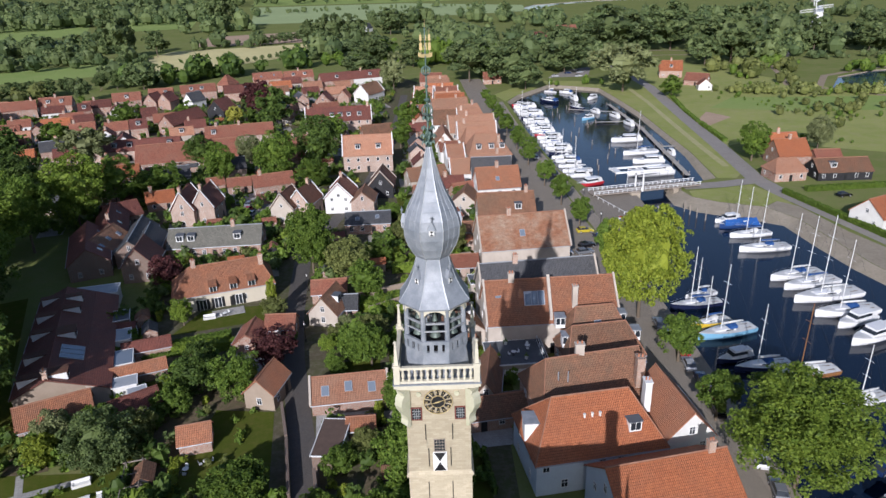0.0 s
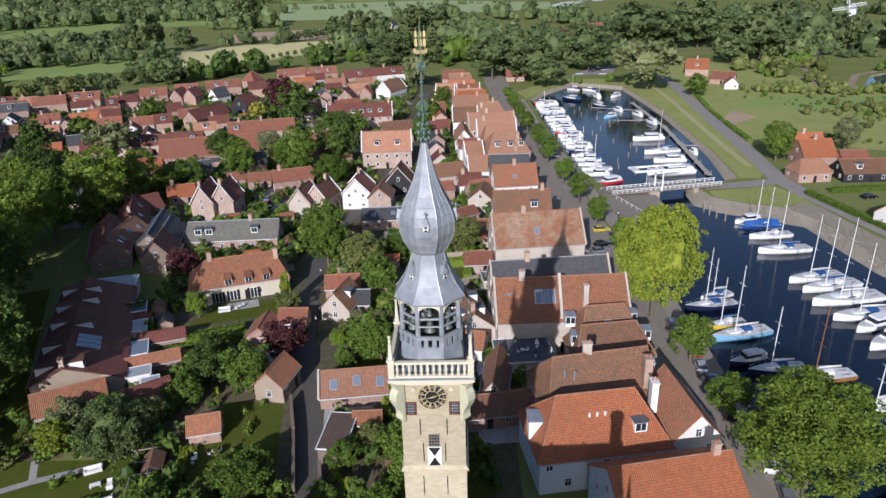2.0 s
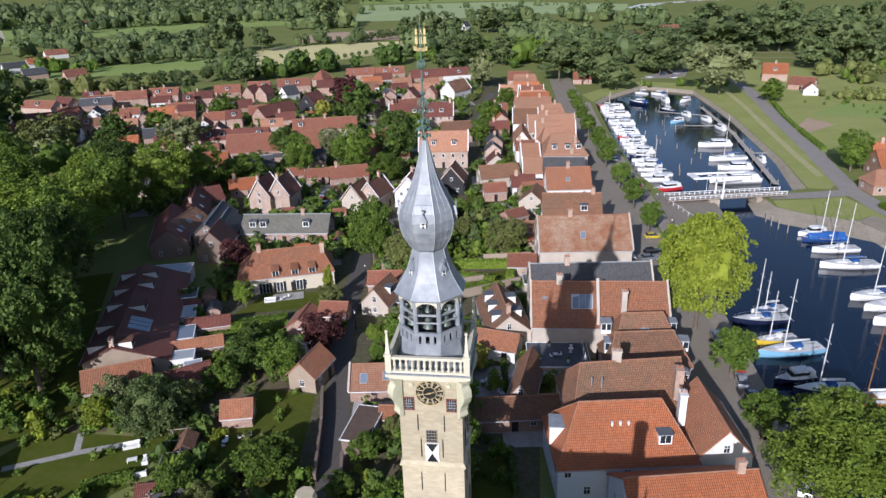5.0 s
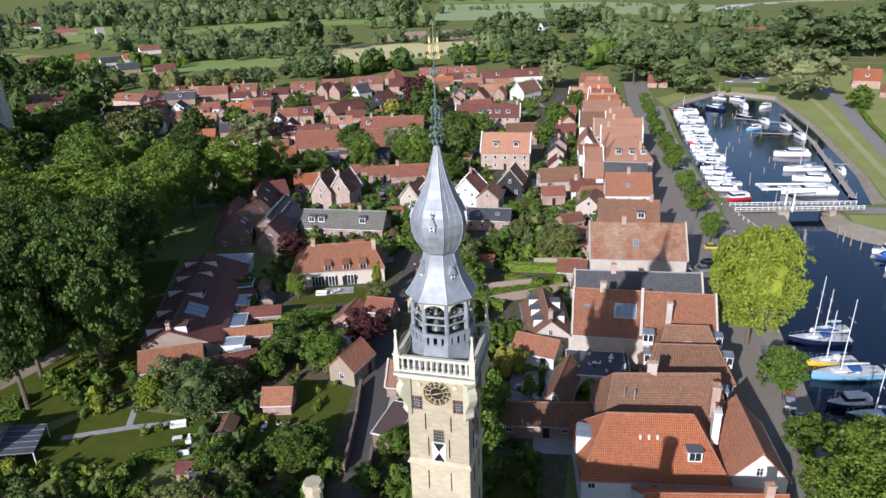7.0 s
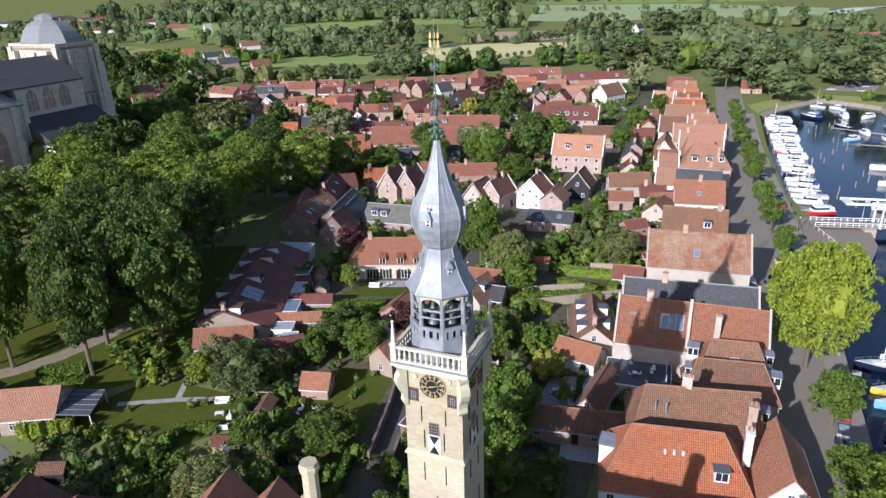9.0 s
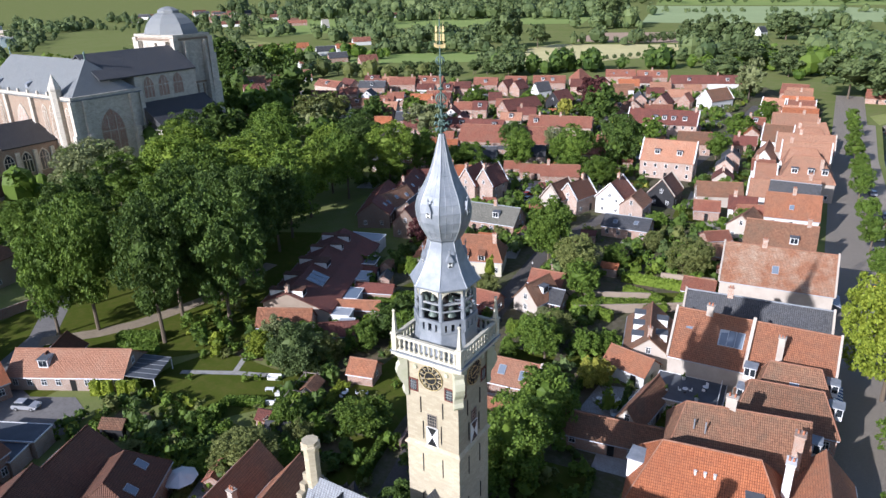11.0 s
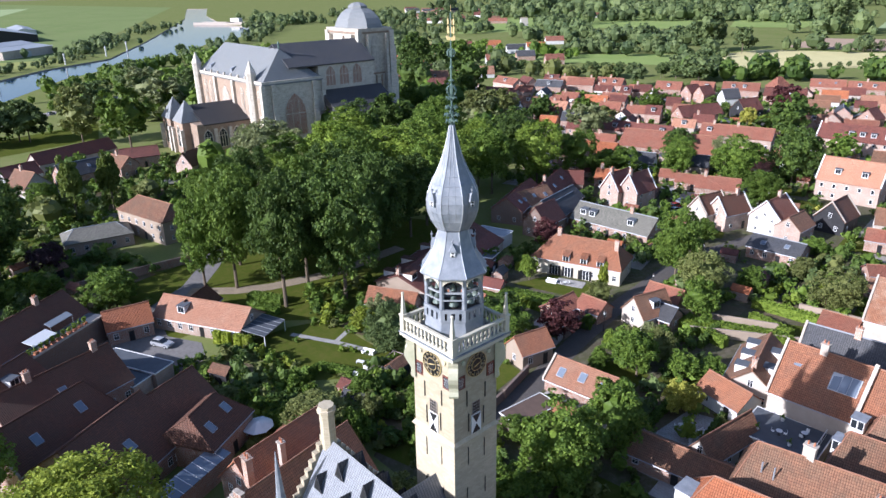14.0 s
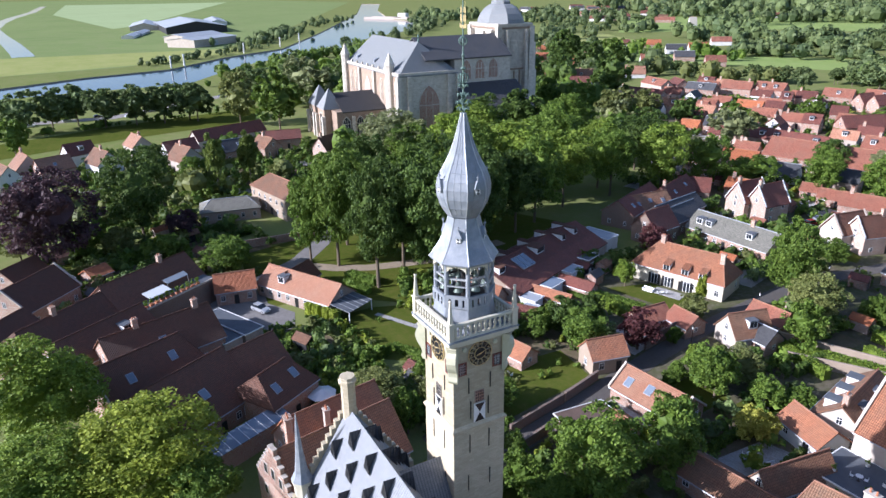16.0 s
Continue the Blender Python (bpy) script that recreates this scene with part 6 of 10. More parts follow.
house(-4.4, 288.4, -6, 9.0, 9.0, 6.0, 11.0, 'light', 'white', cope=1)
house(6.6, 287.4, 4, 10.8, 8.6, 6.0, 11.0, 'red', 'white', cope=1, chim=((0.3, 0),))
house(3.8, 300.6, 2, 12.6, 8.4, 6.0, 10.6, 'orange', 'cream')
house(2.8, 314.9, 7, 11.6, 8.6, 6.0, 10.8, 'lightbrown', 'white', chim=((0.6, 0),))
house(2.4, 327.6, 4, 11.0, 8.0, 6.0, 10.4, 'light', 'brick')
house(-0.9, 342.4, -4, 12.0, 8.0, 6.0, 10.0, 'red', 'brick')

# cottages and houses round the gardens
house(-14.7, 42.8, 7, 11.9, 7.0, 2.3, 4.9, 'light', 'brick', sky=3, cope=1)
house(-12.0, 33.8, 3, 4.0, 3.6, 2.2, 3.2, 'rust', 'brick')
house(7.8, 43.5, 82, 11.0, 4.0, 2.8, 5.5, 'brown', 'cream')
house(-28.2, 44.0, 78, 6.5, 5.0, 3.2, 5.6, 'rust', 'tan')
house(-21.6, 71.2, 75, 7.5, 6.0, 3.0, 6.4, 'brown', 'cream', dorm=((0.5, 1),))
house(-23.0, 80.2, 5, 7.1, 5.0, 2.5, 4.5, 'red', 'brick')
house(-19.2, 72.4, 1, 5.9, 5.0, 2.6, 4.6, 'slate', 'brick')
house(-46.0, 82.5, 19, 20.4, 9.5, 3.8, 8.2, 'rust', 'yellow', hip=(4, 2.5), chim=((0.22, 0), (0.92, 0.5)), blind=0.55)
house(-55.0, 109.4, 4, 22.4, 9.0, 3.2, 6.6, 'grey', 'brick', dorm=((0.13, 1), (0.25, 1), (0.75, 1)), chim=((0.7, 0),))
house(-69.2, 130.9, 88, 9.0, 6.3, 5.4, 10.3, 'darkred', 'pink', cope=1, chim=((0.02, 0),))
house(-64.2, 132.9, 88, 9.0, 6.3, 5.4, 10.3, 'darkred', 'pink', cope=1, chim=((0.02, 0),))
house(-41.8, 132.3, 80, 9.0, 6.4, 4.5, 8.6, 'umber', 'cream', dorm=((0.5, -1),), cope=1)
house(-37.1, 134.6, 74, 9.0, 6.4, 4.8, 8.8, 'umber', 'pink', cope=1, chim=((0.8, 0),))
house(-27.5, 139.8, 88, 10.0, 8.0, 4.8, 9.0, 'red', 'white', cope=1, chim=((0.7, 0),))
house(-20.5, 135.8, 88, 8.0, 6.5, 4.4, 7.2, 'brown', 'pink')
house(-16.4, 152.2, 88, 9.0, 7.5, 4.0, 8.4, 'umber', 'timber', cope=1)
house(-18.2, 121.6, 3, 11.7, 8.0, 3.0, 5.0, 'slate', 'brick', sky=2)
house(-23.2, 182.6, 4, 16.8, 10.0, 6.2, 12.0, 'light', 'pink', dorm=((0.3, 1), (0.72, 1)), cope=1)
house(-22.7, 218.0, 12, 11.7, 8.0, 4.5, 8.0, 'brown', 'brick')
house(-41.1, 244.7, 6, 27.8, 9.5, 5.6, 10.5, 'darkred', 'pink', dorm=((0.4, 1), (0.53, 1), (0.66, 1), (0.82, 1)), chim=((0.03, 0), (0.97, 0)), cope=1)
house(-90.6, 196.4, 14, 35.0, 15.0, 3.5, 8.5, 'red', 'brick')
house(-116.2, 207.7, 10, 36.4, 8.0, 4.2, 7.4, 'darkred', 'pink', chim=((0.25, 0), (0.6, 0)), dorm=((0.35, 1), (0.5, 1), (0.9, 1)))
house(-79.4, 226.4, 14, 26.5, 8.4, 4.4, 8.0, 'red', 'pink', dorm=((0.12, 1),), chim=((0.15, 0), (0.5, 0)))
house(-106.6, 174.9, 18, 11.8, 9.0, 3.0, 6.0, 'orange', 'brick')
house(-71.1, 162.4, 22, 5.3, 5.0, 2.4, 4.2, 'red', 'brick')
house(-62.7, 160.0, 14, 7.2, 5.0, 2.6, 4.6, 'red', 'brick')
house(2.6, 55.4, -13, 7.6, 5.4, 2.6, 4.6, 'rust', 'white')
house(3.0, 64.7, -77, 13.9, 8.0, 3.2, 6.5, 'brown', 'cream', dorm=((0.2, 1), (0.5, 1), (0.8, 1), (0.3, -1), (0.7, -1)), chim=((0.95, 0),))
house(5.9, 36.2, 9, 13.7, 6.0, 2.4, 4.2, 'brown', 'brick')
house(-2.9, 159.0, 18, 12.3, 8.0, 3.5, 6.5, 'brown', 'cream')
house(-3.2, 144.4, 12, 6.5, 6.0, 3.0, 5.0, 'red', 'brick')
house(8.5, 142.5, 21, 7.4, 6.0, 3.5, 6.0, 'red', 'brick')
house(8.5, 133.6, 80, 8.0, 7.0, 4.0, 7.0, 'brown', 'cream')
house(3.4, 122.1, 36, 5.8, 5.0, 3.0, 4.5, 'red', 'brick')
house(6.8, 111.9, -5, 5.0, 5.0, 3.0, 4.8, 'brown', 'brick')
house(6.1, 91.1, 2, 6.1, 5.0, 2.6, 4.6, 'red', 'pink')
house(-82.2, 106.0, 86, 13.4, 8.0, 4.0, 7.2, 'brown', 'dark', sky=3)
house(-68.4, 96.0, 98, 9.0, 7.4, 4.2, 8.4, 'darkred', 'dark')
house(-88.6, 131.9, 39, 9.1, 9.0, 3.6, 6.5, 'darkred', 'dark')

# terraces at the south edge of the town
house(-209.2, 298.1, 27, 15.4, 9.0, 5.0, 8.5, 'red', 'brick', chim=((0.9, 0),))
house(-195.7, 308.6, 14, 15.7, 9.0, 5.0, 8.5, 'red', 'brick', dorm=((0.3, 1), (0.7, 1)), chim=((0.5, 0),))
house(-172.3, 289.6, 24, 5.3, 8.0, 5.0, 8.0, 'darkred', 'brick', dorm=((0.5, 1),))
house(-168.0, 299.0, 22, 8.9, 8.0, 5.0, 8.0, 'darkred', 'brick', chim=((0.1, 0),))
house(-162.1, 316.0, 19, 13.8, 8.0, 5.0, 8.5, 'red', 'brick', dorm=((0.5, 1),))
house(-146.6, 312.4, 80, 9.0, 7.0, 4.5, 8.5, 'darkred', 'brick')
house(-139.5, 312.8, 80, 9.0, 7.0, 4.5, 8.5, 'darkred', 'brick')
house(-148.0, 327.0, 15, 12.4, 8.0, 5.0, 8.5, 'red', 'brick', dorm=((0.7, 1),))
house(-131.1, 337.2, 20, 18.6, 8.0, 5.0, 8.5, 'red', 'brick', dorm=((0.3, 1), (0.6, 1)))
house(-103.9, 286.6, 75, 12.0, 9.0, 4.0, 8.8, 'darkred', 'timber')
house(-125.9, 313.4, 60, 9.0, 7.0, 4.0, 8.2, 'slate', 'white')
house(-105.1, 331.8, 18, 19.6, 8.0, 5.0, 8.5, 'darkred', 'brick', dorm=((0.6, 1),))
house(-121.3, 361.4, 71, 10.3, 8.0, 5.0, 10.0, 'red', 'brick', hip=(4, 4))
house(-101.4, 378.3, 20, 17.4, 8.0, 5.0, 8.5, 'red', 'brick', sky=2)
house(-83.1, 381.6, 21, 17.5, 8.0, 5.0, 8.5, 'red', 'brick', dorm=((0.3, 1), (0.7, 1)), chim=((0.5, 0),))
house(-58.0, 365.1, 24, 19.2, 9.0, 5.0, 8.8, 'darkred', 'brick', dorm=((0.5, 1),))
house(-40.3, 371.9, 20, 17.6, 9.0, 5.0, 8.8, 'darkred', 'white', dorm=((0.6, 1),), chim=((0.3, 0),))
house(-34.0, 317.2, 62, 16.0, 9.0, 4.5, 9.3, 'brown', 'white', cope=1)
house(-55.4, 301.4, 85, 9.0, 8.0, 3.8, 8.0, 'darkred', 'brick')
house(-46.5, 310.3, 85, 7.0, 6.0, 4.0, 7.5, 'red', 'brick')
house(-66.8, 262.7, 85, 6.0, 4.0, 3.2, 7.0, 'brown', 'cream')
house(-134.3, 273.1, 28, 6.7, 8.0, 4.6, 7.8, 'darkred', 'brick')
house(-113.1, 257.3, 68, 22.0, 8.0, 4.6, 8.6, 'darkred', 'brick', dorm=((0.2, -1), (0.4, -1), (0.6, -1), (0.8, -1)))
house(-128.6, 246.2, 22, 6.8, 8.0, 4.6, 7.8, 'darkred', 'brick', dorm=((0.5, 1),))
house(-146.4, 209.7, 25, 10.0, 8.0, 4.5, 7.5, 'slate', 'brick', chim=((0.6, 0),))
house(-164.4, 212.9, 12, 8.0, 8.0, 4.5, 7.0, 'red', 'brick')
house(-162.6, 268.2, 19, 8.3, 7.0, 4.0, 6.5, 'darkred', 'brick')
house(-182.8, 241.7, 17, 5.2, 7.0, 4.0, 6.5, 'red', 'brick')
house(-237.6, 283.2, -22, 12.7, 8.0, 5.0, 8.0, 'darkred', 'brick')
house(-218.5, 280.6, 22, 15.5, 8.0, 5.0, 8.0, 'slate', 'brick', dorm=((0.5, 1),))
house(-245.4, 274.0, -10, 19.9, 8.0, 5.0, 8.0, 'red', 'pink', dorm=((0.5, 1),))
house(-166.1, 216.1, 22, 12.1, 8.0, 4.0, 7.0, 'red', 'brick')
house(-221.0, 240.3, 17, 21.7, 12.0, 4.0, 8.0, 'darkred', 'brick')
house(-187.3, 251.2, 21, 7.7, 7.0, 3.5, 6.0, 'red', 'brick')

# long shaded terrace beside the park
house(-68.7, 58.7, 111.2, 37.0, 10.4, 4.4, 6.6, 'darkred', 'tan', chim=((0.0, 0),), blind=1.0)
house(-84.5, 104.0, 114, 21.6, 9.0, 4.2, 7.6, 'darkred', 'dark', sky=3)
house(-86.3, 120.8, 111, 18.0, 8.0, 4.2, 7.6, 'darkred', 'dark', sky=2, chim=((0.1, 0),))
house(-75.2, 109.9, 101, 18.8, 7.0, 4.0, 6.8, 'slate', 'dark', sky=1)
house(-71.1, 105.4, 102, 16.7, 7.0, 4.0, 6.8, 'slate', 'dark')
house(-59.9, 38.6, 27, 10.4, 5.0, 2.4, 5.0, 'rust', 'brick')
house(-53.6, 59.0, 20, 8.0, 3.4, 2.2, 3.4, 'darkred', 'brick')
house(-52.0, 51.2, 24, 8.6, 3.2, 2.0, 3.2, 'rust', 'brick')
house(-48.6, 40.8, 36, 7.0, 4.6, 2.3, 3.9, 'darkred', 'brick')
house(-35.0, 61.4, 88, 6.6, 5.0, 2.4, 4.2, 'red', 'brick')
house(-30.2, 65.6, 0, 5.4, 5.0, 2.4, 4.2, 'red', 'brick')
house(-36.3, 32.4, 14, 4.5, 4.2, 2.2, 3.9, 'rust', 'brick')

# houses by the market place
house(-80.0, 8.3, 28, 20.1, 8.0, 2.9, 5.8, 'light', 'pink', dorm=((0.3, 1),))
house(-85.5, 8.5, 124, 7.6, 6.0, 3.0, 5.5, 'umber', 'brick')
house(-48.0, -20.4, 119, 14.0, 15.0, 3.6, 9.0, 'umber', 'brick', sky=1)
house(-57.5, -25.1, 113, 16.5, 10.0, 4.5, 9.0, 'umber', 'brick', sky=2, cope=1, hip=(0, 2))
house(-51.5, -11.7, 112, 13.3, 10.0, 4.0, 8.2, 'umber', 'brick')
house(-44.1, -8.2, 121, 9.7, 9.0, 4.2, 7.6, 'umber', 'brick', hip=(1.5, 2), sky=2)
house(-67.1, -21.9, 106, 18.6, 11.0, 4.2, 8.8, 'umber', 'brick', chim=((0.3, 0), (0.9, 0)), sky=1)
house(-73.0, -31.0, 122, 18.0, 9.0, 4.2, 7.8, 'umber', 'brick', dorm=((0.7, 1),))
house(-91.5, -21.0, 122, 20.0, 11.0, 5.0, 9.2, 'umber', 'brick', chim=((0.7, 0),))
house(-101.8, -41.7, 137, 13.4, 11.0, 4.0, 8.0, 'umber', 'brick', cope=1)
house(-80.5, -35.6, 128, 23.2, 11.0, 4.2, 8.5, 'umber', 'brick', hip=(2, 2), chim=((0.4, 0),))
house(-99.2, -17.5, 113, 10.4, 10.0, 3.4, 6.5, 'umber', 'brick')
house(-114.5, -44.1, 137, 9.0, 8.0, 4.0, 7.0, 'umber', 'brick')
house(-80.6, -46.1, 137, 11.7, 11.0, 4.2, 8.5, 'umber', 'brick')
house(-112.1, -29.7, 120, 4.8, 5.0, 2.6, 4.0, 'orange', 'brick')
house(-88.0, -4.4, 80, 8.0, 6.0, 3.2, 6.0, 'orange', 'brick')
house(-19.5, -7.0, 101, 16.0, 9.0, 7.0, 12.0, 'rust', 'brick')
house(-28.3, -4.5, 101, 14.0, 7.5, 5.5, 9.6, 'rust', 'brick')

# small houses below the church
house(-142.4, 22.2, 12, 21.0, 10.0, 6.5, 9.6, 'brown', 'tan', hip=(3, 3))
house(-144.3, 7.0, 80, 16.0, 10.0, 3.4, 5.5, 'grey', 'pink', hip=(3, 3))
house(-197.0, 55.0, -62, 8.0, 7.0, 4.2, 8.4, 'umber', 'pink', chim=((0.9, 0),))
house(-213.0, -51.0, 20, 11.0, 8.0, 4.4, 8.2, 'brown', 'white')
house(-226.0, -45.0, 15, 10.0, 8.5, 4.2, 8.4, 'lightbrown', 'cream', chim=((0.2, 0),))
house(-218.0, -36.5, 110, 11.0, 8.5, 4.0, 7.8, 'lightbrown', 'brick', sky=1)
house(-237.0, -28.0, 112, 10.0, 8.0, 4.5, 8.2, 'darkred', 'white', dorm=((0.5, 1),))
house(-216.0, -21.0, 20, 11.0, 8.5, 4.5, 8.8, 'brown', 'white', chim=((0.5, 0),))
house(-241.0, -7.0, 15, 10.0, 8.0, 4.2, 8.0, 'lightbrown', 'cream', chim=((0.8, 0),))
house(-206.0, 5.0, 20, 10.0, 9.0, 4.6, 9.0, 'brown', 'cream', chim=((0.3, 0),))
house(-224.0, 6.0, 105, 12.0, 8.0, 4.2, 7.6, 'darkred', 'white')
house(-213.0, 22.0, 100, 14.0, 8.5, 4.2, 7.8, 'slate', 'brick', sky=2)
house(-212.0, 36.0, 20, 9.0, 8.0, 4.2, 7.6, 'brown', 'brick', chim=((0.3, 0),))
house(-240.5, 27.9, 107, 30.8, 8.0, 4.5, 8.0, 'darkred', 'cream')
house(-223.2, 46.0, 77, 13.4, 8.0, 4.2, 7.0, 'darkred', 'brick')

# farms and houses beyond the town
house(35.4, 362.7, -0, 10.4, 9.0, 3.0, 6.5, 'red', 'brick', sky=1)
house(142.9, 365.5, -14, 12.9, 10.0, 4.5, 9.5, 'orange', 'brick', chim=((0.5, 0),), dorm=((0.5, 1),))
house(147.5, 333.7, -34, 12.2, 8.0, 3.0, 6.5, 'red', 'brick')
house(145.7, 317.6, 80, 6.0, 7.0, 3.0, 6.0, 'red', 'white')
house(119.3, 177.6, 2, 9.1, 9.0, 4.5, 9.2, 'orange', 'brick', chim=((0.3, 0),))
house(118.8, 171.5, 1, 10.5, 11.0, 4.0, 8.5, 'orange', 'brick', chim=((0.5, 0),))
house(109.9, 154.9, 5, 10.2, 8.0, 3.2, 6.6, 'light', 'brick', hip=(2, 2))
house(126.8, 154.6, -0, 16.8, 9.0, 3.0, 6.2, 'brown', 'timber', dorm=((0.3, 1),))
house(128.6, 165.9, -2, 8.2, 8.0, 3.2, 6.0, 'red', 'brick')
house(115.8, 113.7, 25, 14.0, 9.0, 3.6, 7.6, 'orange', 'white')
house(89.7, 575.1, -64, 15.0, 9.0, 4.0, 8.0, 'red', 'white')
house(99.1, 558.2, 38, 17.8, 9.0, 4.0, 8.0, 'red', 'white')
house(-72.8, 761.7, 60, 10.0, 8.0, 4.0, 9.0, 'slate', 'white')
house(244.7, 432.2, 60, 6.0, 5.0, 3.0, 5.0, 'slate', 'timber')

# houses beyond the church
house(-462.2, 443.1, 50, 18.8, 9.0, 4.0, 8.0, 'darkred', 'white')
house(-444.0, 465.0, 50, 18.5, 9.0, 4.0, 8.0, 'orange', 'brick')
house(-395.7, 447.2, 51, 17.0, 9.0, 4.0, 8.0, 'slate', 'white')
house(-384.8, 346.0, 52, 15.8, 9.0, 4.0, 8.0, 'brown', 'brick')
house(-348.8, 370.9, 53, 15.1, 9.0, 4.0, 8.0, 'red', 'white')
house(-349.0, 407.3, 52, 15.4, 9.0, 4.0, 8.0, 'slate', 'brick')
house(-426.0, 539.7, 50, 18.7, 9.0, 4.0, 8.0, 'red', 'white')
house(-311.5, 399.0, 53, 14.4, 9.0, 4.0, 8.0, 'red', 'brick')
house(-820.4, 729.1, 43, 31.3, 9.0, 4.0, 8.0, 'red', 'white')
house(-725.8, 771.6, 44, 28.8, 9.0, 4.0, 8.0, 'red', 'brick')
house(-354.0, 278.2, 53, 14.3, 9.0, 4.0, 8.0, 'red', 'white')
house(-277.0, 243.1, 55, 12.0, 9.0, 4.0, 8.0, 'darkred', 'brick')
house(-395.6, 475.0, 51, 17.3, 9.0, 4.0, 8.0, 'orange', 'white')
house(-643.1, 738.5, 60, 10.0, 9.0, 3.0, 12.0, 'thatch', 'white')


# ---- the harbour ----
boat(52.7, 73.3, -171, 11.1, 'sail', 'navy')
boat(55.5, 78.0, -163, 7.4, 'sail', 'white')
boat(52.8, 65.7, -164, 8.7, 'sail', 'yellow')
boat(54.3, 61.7, -165, 12.1, 'sail', 'sky')
boat(79.6, 101.4, -175, 12.6, 'sail', 'white')
boat(80.3, 110.8, -173, 10.9, 'sail', 'white')
boat(80.3, 117.3, -176, 10.8, 'covered', 'blue')
boat(79.0, 121.6, -170, 7.4, 'motor', 'white')
boat(79.4, 85.6, -168, 12.5, 'sail', 'white')
boat(80.5, 81.1, -167, 13.3, 'sail', 'white')
boat(80.7, 75.0, -170, 15.2, 'sail', 'white')
boat(80.8, 68.2, -174, 13.1, 'sail', 'white')
boat(80.6, 64.3, -159, 9.5, 'motor', 'white')
boat(80.2, 58.3, -158, 11.0, 'motor', 'white')
boat(55.8, 49.7, -172, 10.4, 'sail', 'navy')
boat(52.2, 52.7, -165, 7.2, 'motor', 'navy')
boat(62.0, 47.1, -172, 11.5, 'sail', 'wood')
boat(67.1, 38.9, -163, 8.9, 'sail', 'white')
boat(76.4, 214.7, -175, 12.3, 'motor', 'white')
boat(76.2, 195.0, -169, 13.3, 'sail', 'white')
boat(75.6, 182.6, -179, 11.1, 'motor', 'white')
boat(71.7, 167.7, -174, 15.7, 'motor', 'white')
boat(59.8, 303, 140, 10.5, 'motor', 'navy')
boat(73.2, 327.8, 142, 8.0, 'motor', 'white')
boat(65.4, 332.1, 154, 7.1, 'sail', 'white')
boat(73.6, 309, 100, 9.0, 'motor', 'white')
boat(83.3, 308.3, -135, 8.1, 'motor', 'white')
boat(83.2, 261.7, 111, 7.4, 'motor', 'white')
boat(76.8, 272.8, 114, 6.6, 'motor', 'white')
boat(70.3, 258.0, -146, 7.3, 'motor', 'sky')
boat(85.2, 244.7, 107, 7.7, 'motor', 'white')
boat(49.3, 158.3, -156, 9.8, 'motor', 'red')
boat(87.1, 193.6, 98, 5.6, 'motor', 'white')
boat(70.5, 284, 130, 8.5, 'sail', 'navy')
for k in range(22):
    share = k / 21
    qx, qy = 42.5 - 3.8 * share, 168 + 128 * share
    size = 8.0 + 2.2 * math.sin(k * 2.3) + (k % 3) * 0.6
    boat(qx + 1.2 + size / 2, qy, 180 + 6 * math.sin(k * 1.7), size, "sail" if k % 3 == 1 else "motor", ("white", "white", "white", "white", "white", "navy", "white", "white", "white", "white", "red")[k % 11])


bleached_wood = plain("bleached_grey_planks", (0.40, 0.37, 0.32), (0.31, 0.285, 0.25), 1.2, 0.85)


def jetty(x0, y0, x1, y1, wide):
    length = math.hypot(x1 - x0, y1 - y0)
    ob = thing("jetty", (x0 + x1) / 2, (y0 + y1) / 2, -1.5, math.degrees(math.atan2(y1 - y0, x1 - x0)), "grey weathered timber jetty on piles", "jetty", "jetties")
    n = max(3, int(length / 2.2))
    for k in range(n):
        a, b = -length / 2 + k * length / n, -length / 2 + (k + 1) * length / n - 0.06
        part("plank_section", Shape().box(a, -wide / 2, 0.55, b, wide / 2, 0.68), bleached_wood, ob)
    for k in range(0, n + 1, 6):
        for v in (-1, 1):
            part("pile", Shape().rod((-length / 2 + k * length / n, v * (wide / 2 + 0.12), -1.4), (-length / 2 + k * length / n, v * (wide / 2 + 0.12), 1.5), 0.14, None, 7), worn_wood, ob)


jetty(87.6, 290, 88.2, 234, 1.7)
jetty(88.2, 233.8, 83.2, 164, 1.7)
jetty(86.8, 203, 93.6, 202.6, 1.2)
jetty(66, 280, 86.6, 270, 1.4)
jetty(72, 249.4, 87.0, 249, 1.2)
pole = Shape().rod((0, 0, -1.6), (0, 0, 1.9), 0.15, None, 8).rod((0, 0, 1.9), (0, 0, 2.05), 0.17, 0.12, 8).mesh("mooring_post", worn_wood)
for k in range(16, 34):
    px, py = 62 + 6 * math.sin(k), 168 + (k - 16) * 7.2
    ob = tagged(new("mooring_post", pole), "weathered timber mooring post in the water", "post", "mooring posts")
    ob.matrix_world = pose(px, py, -1.5)
for px, py in ((71, 128), (72, 125.5), (73.5, 123), (70.5, 131), (62, 128), (61.5, 125)):
    ob = tagged(new("mooring_post", pole), "weathered timber mooring post beside the bridge", "post", "mooring posts")
    ob.matrix_world = pose(px, py, -0.6)

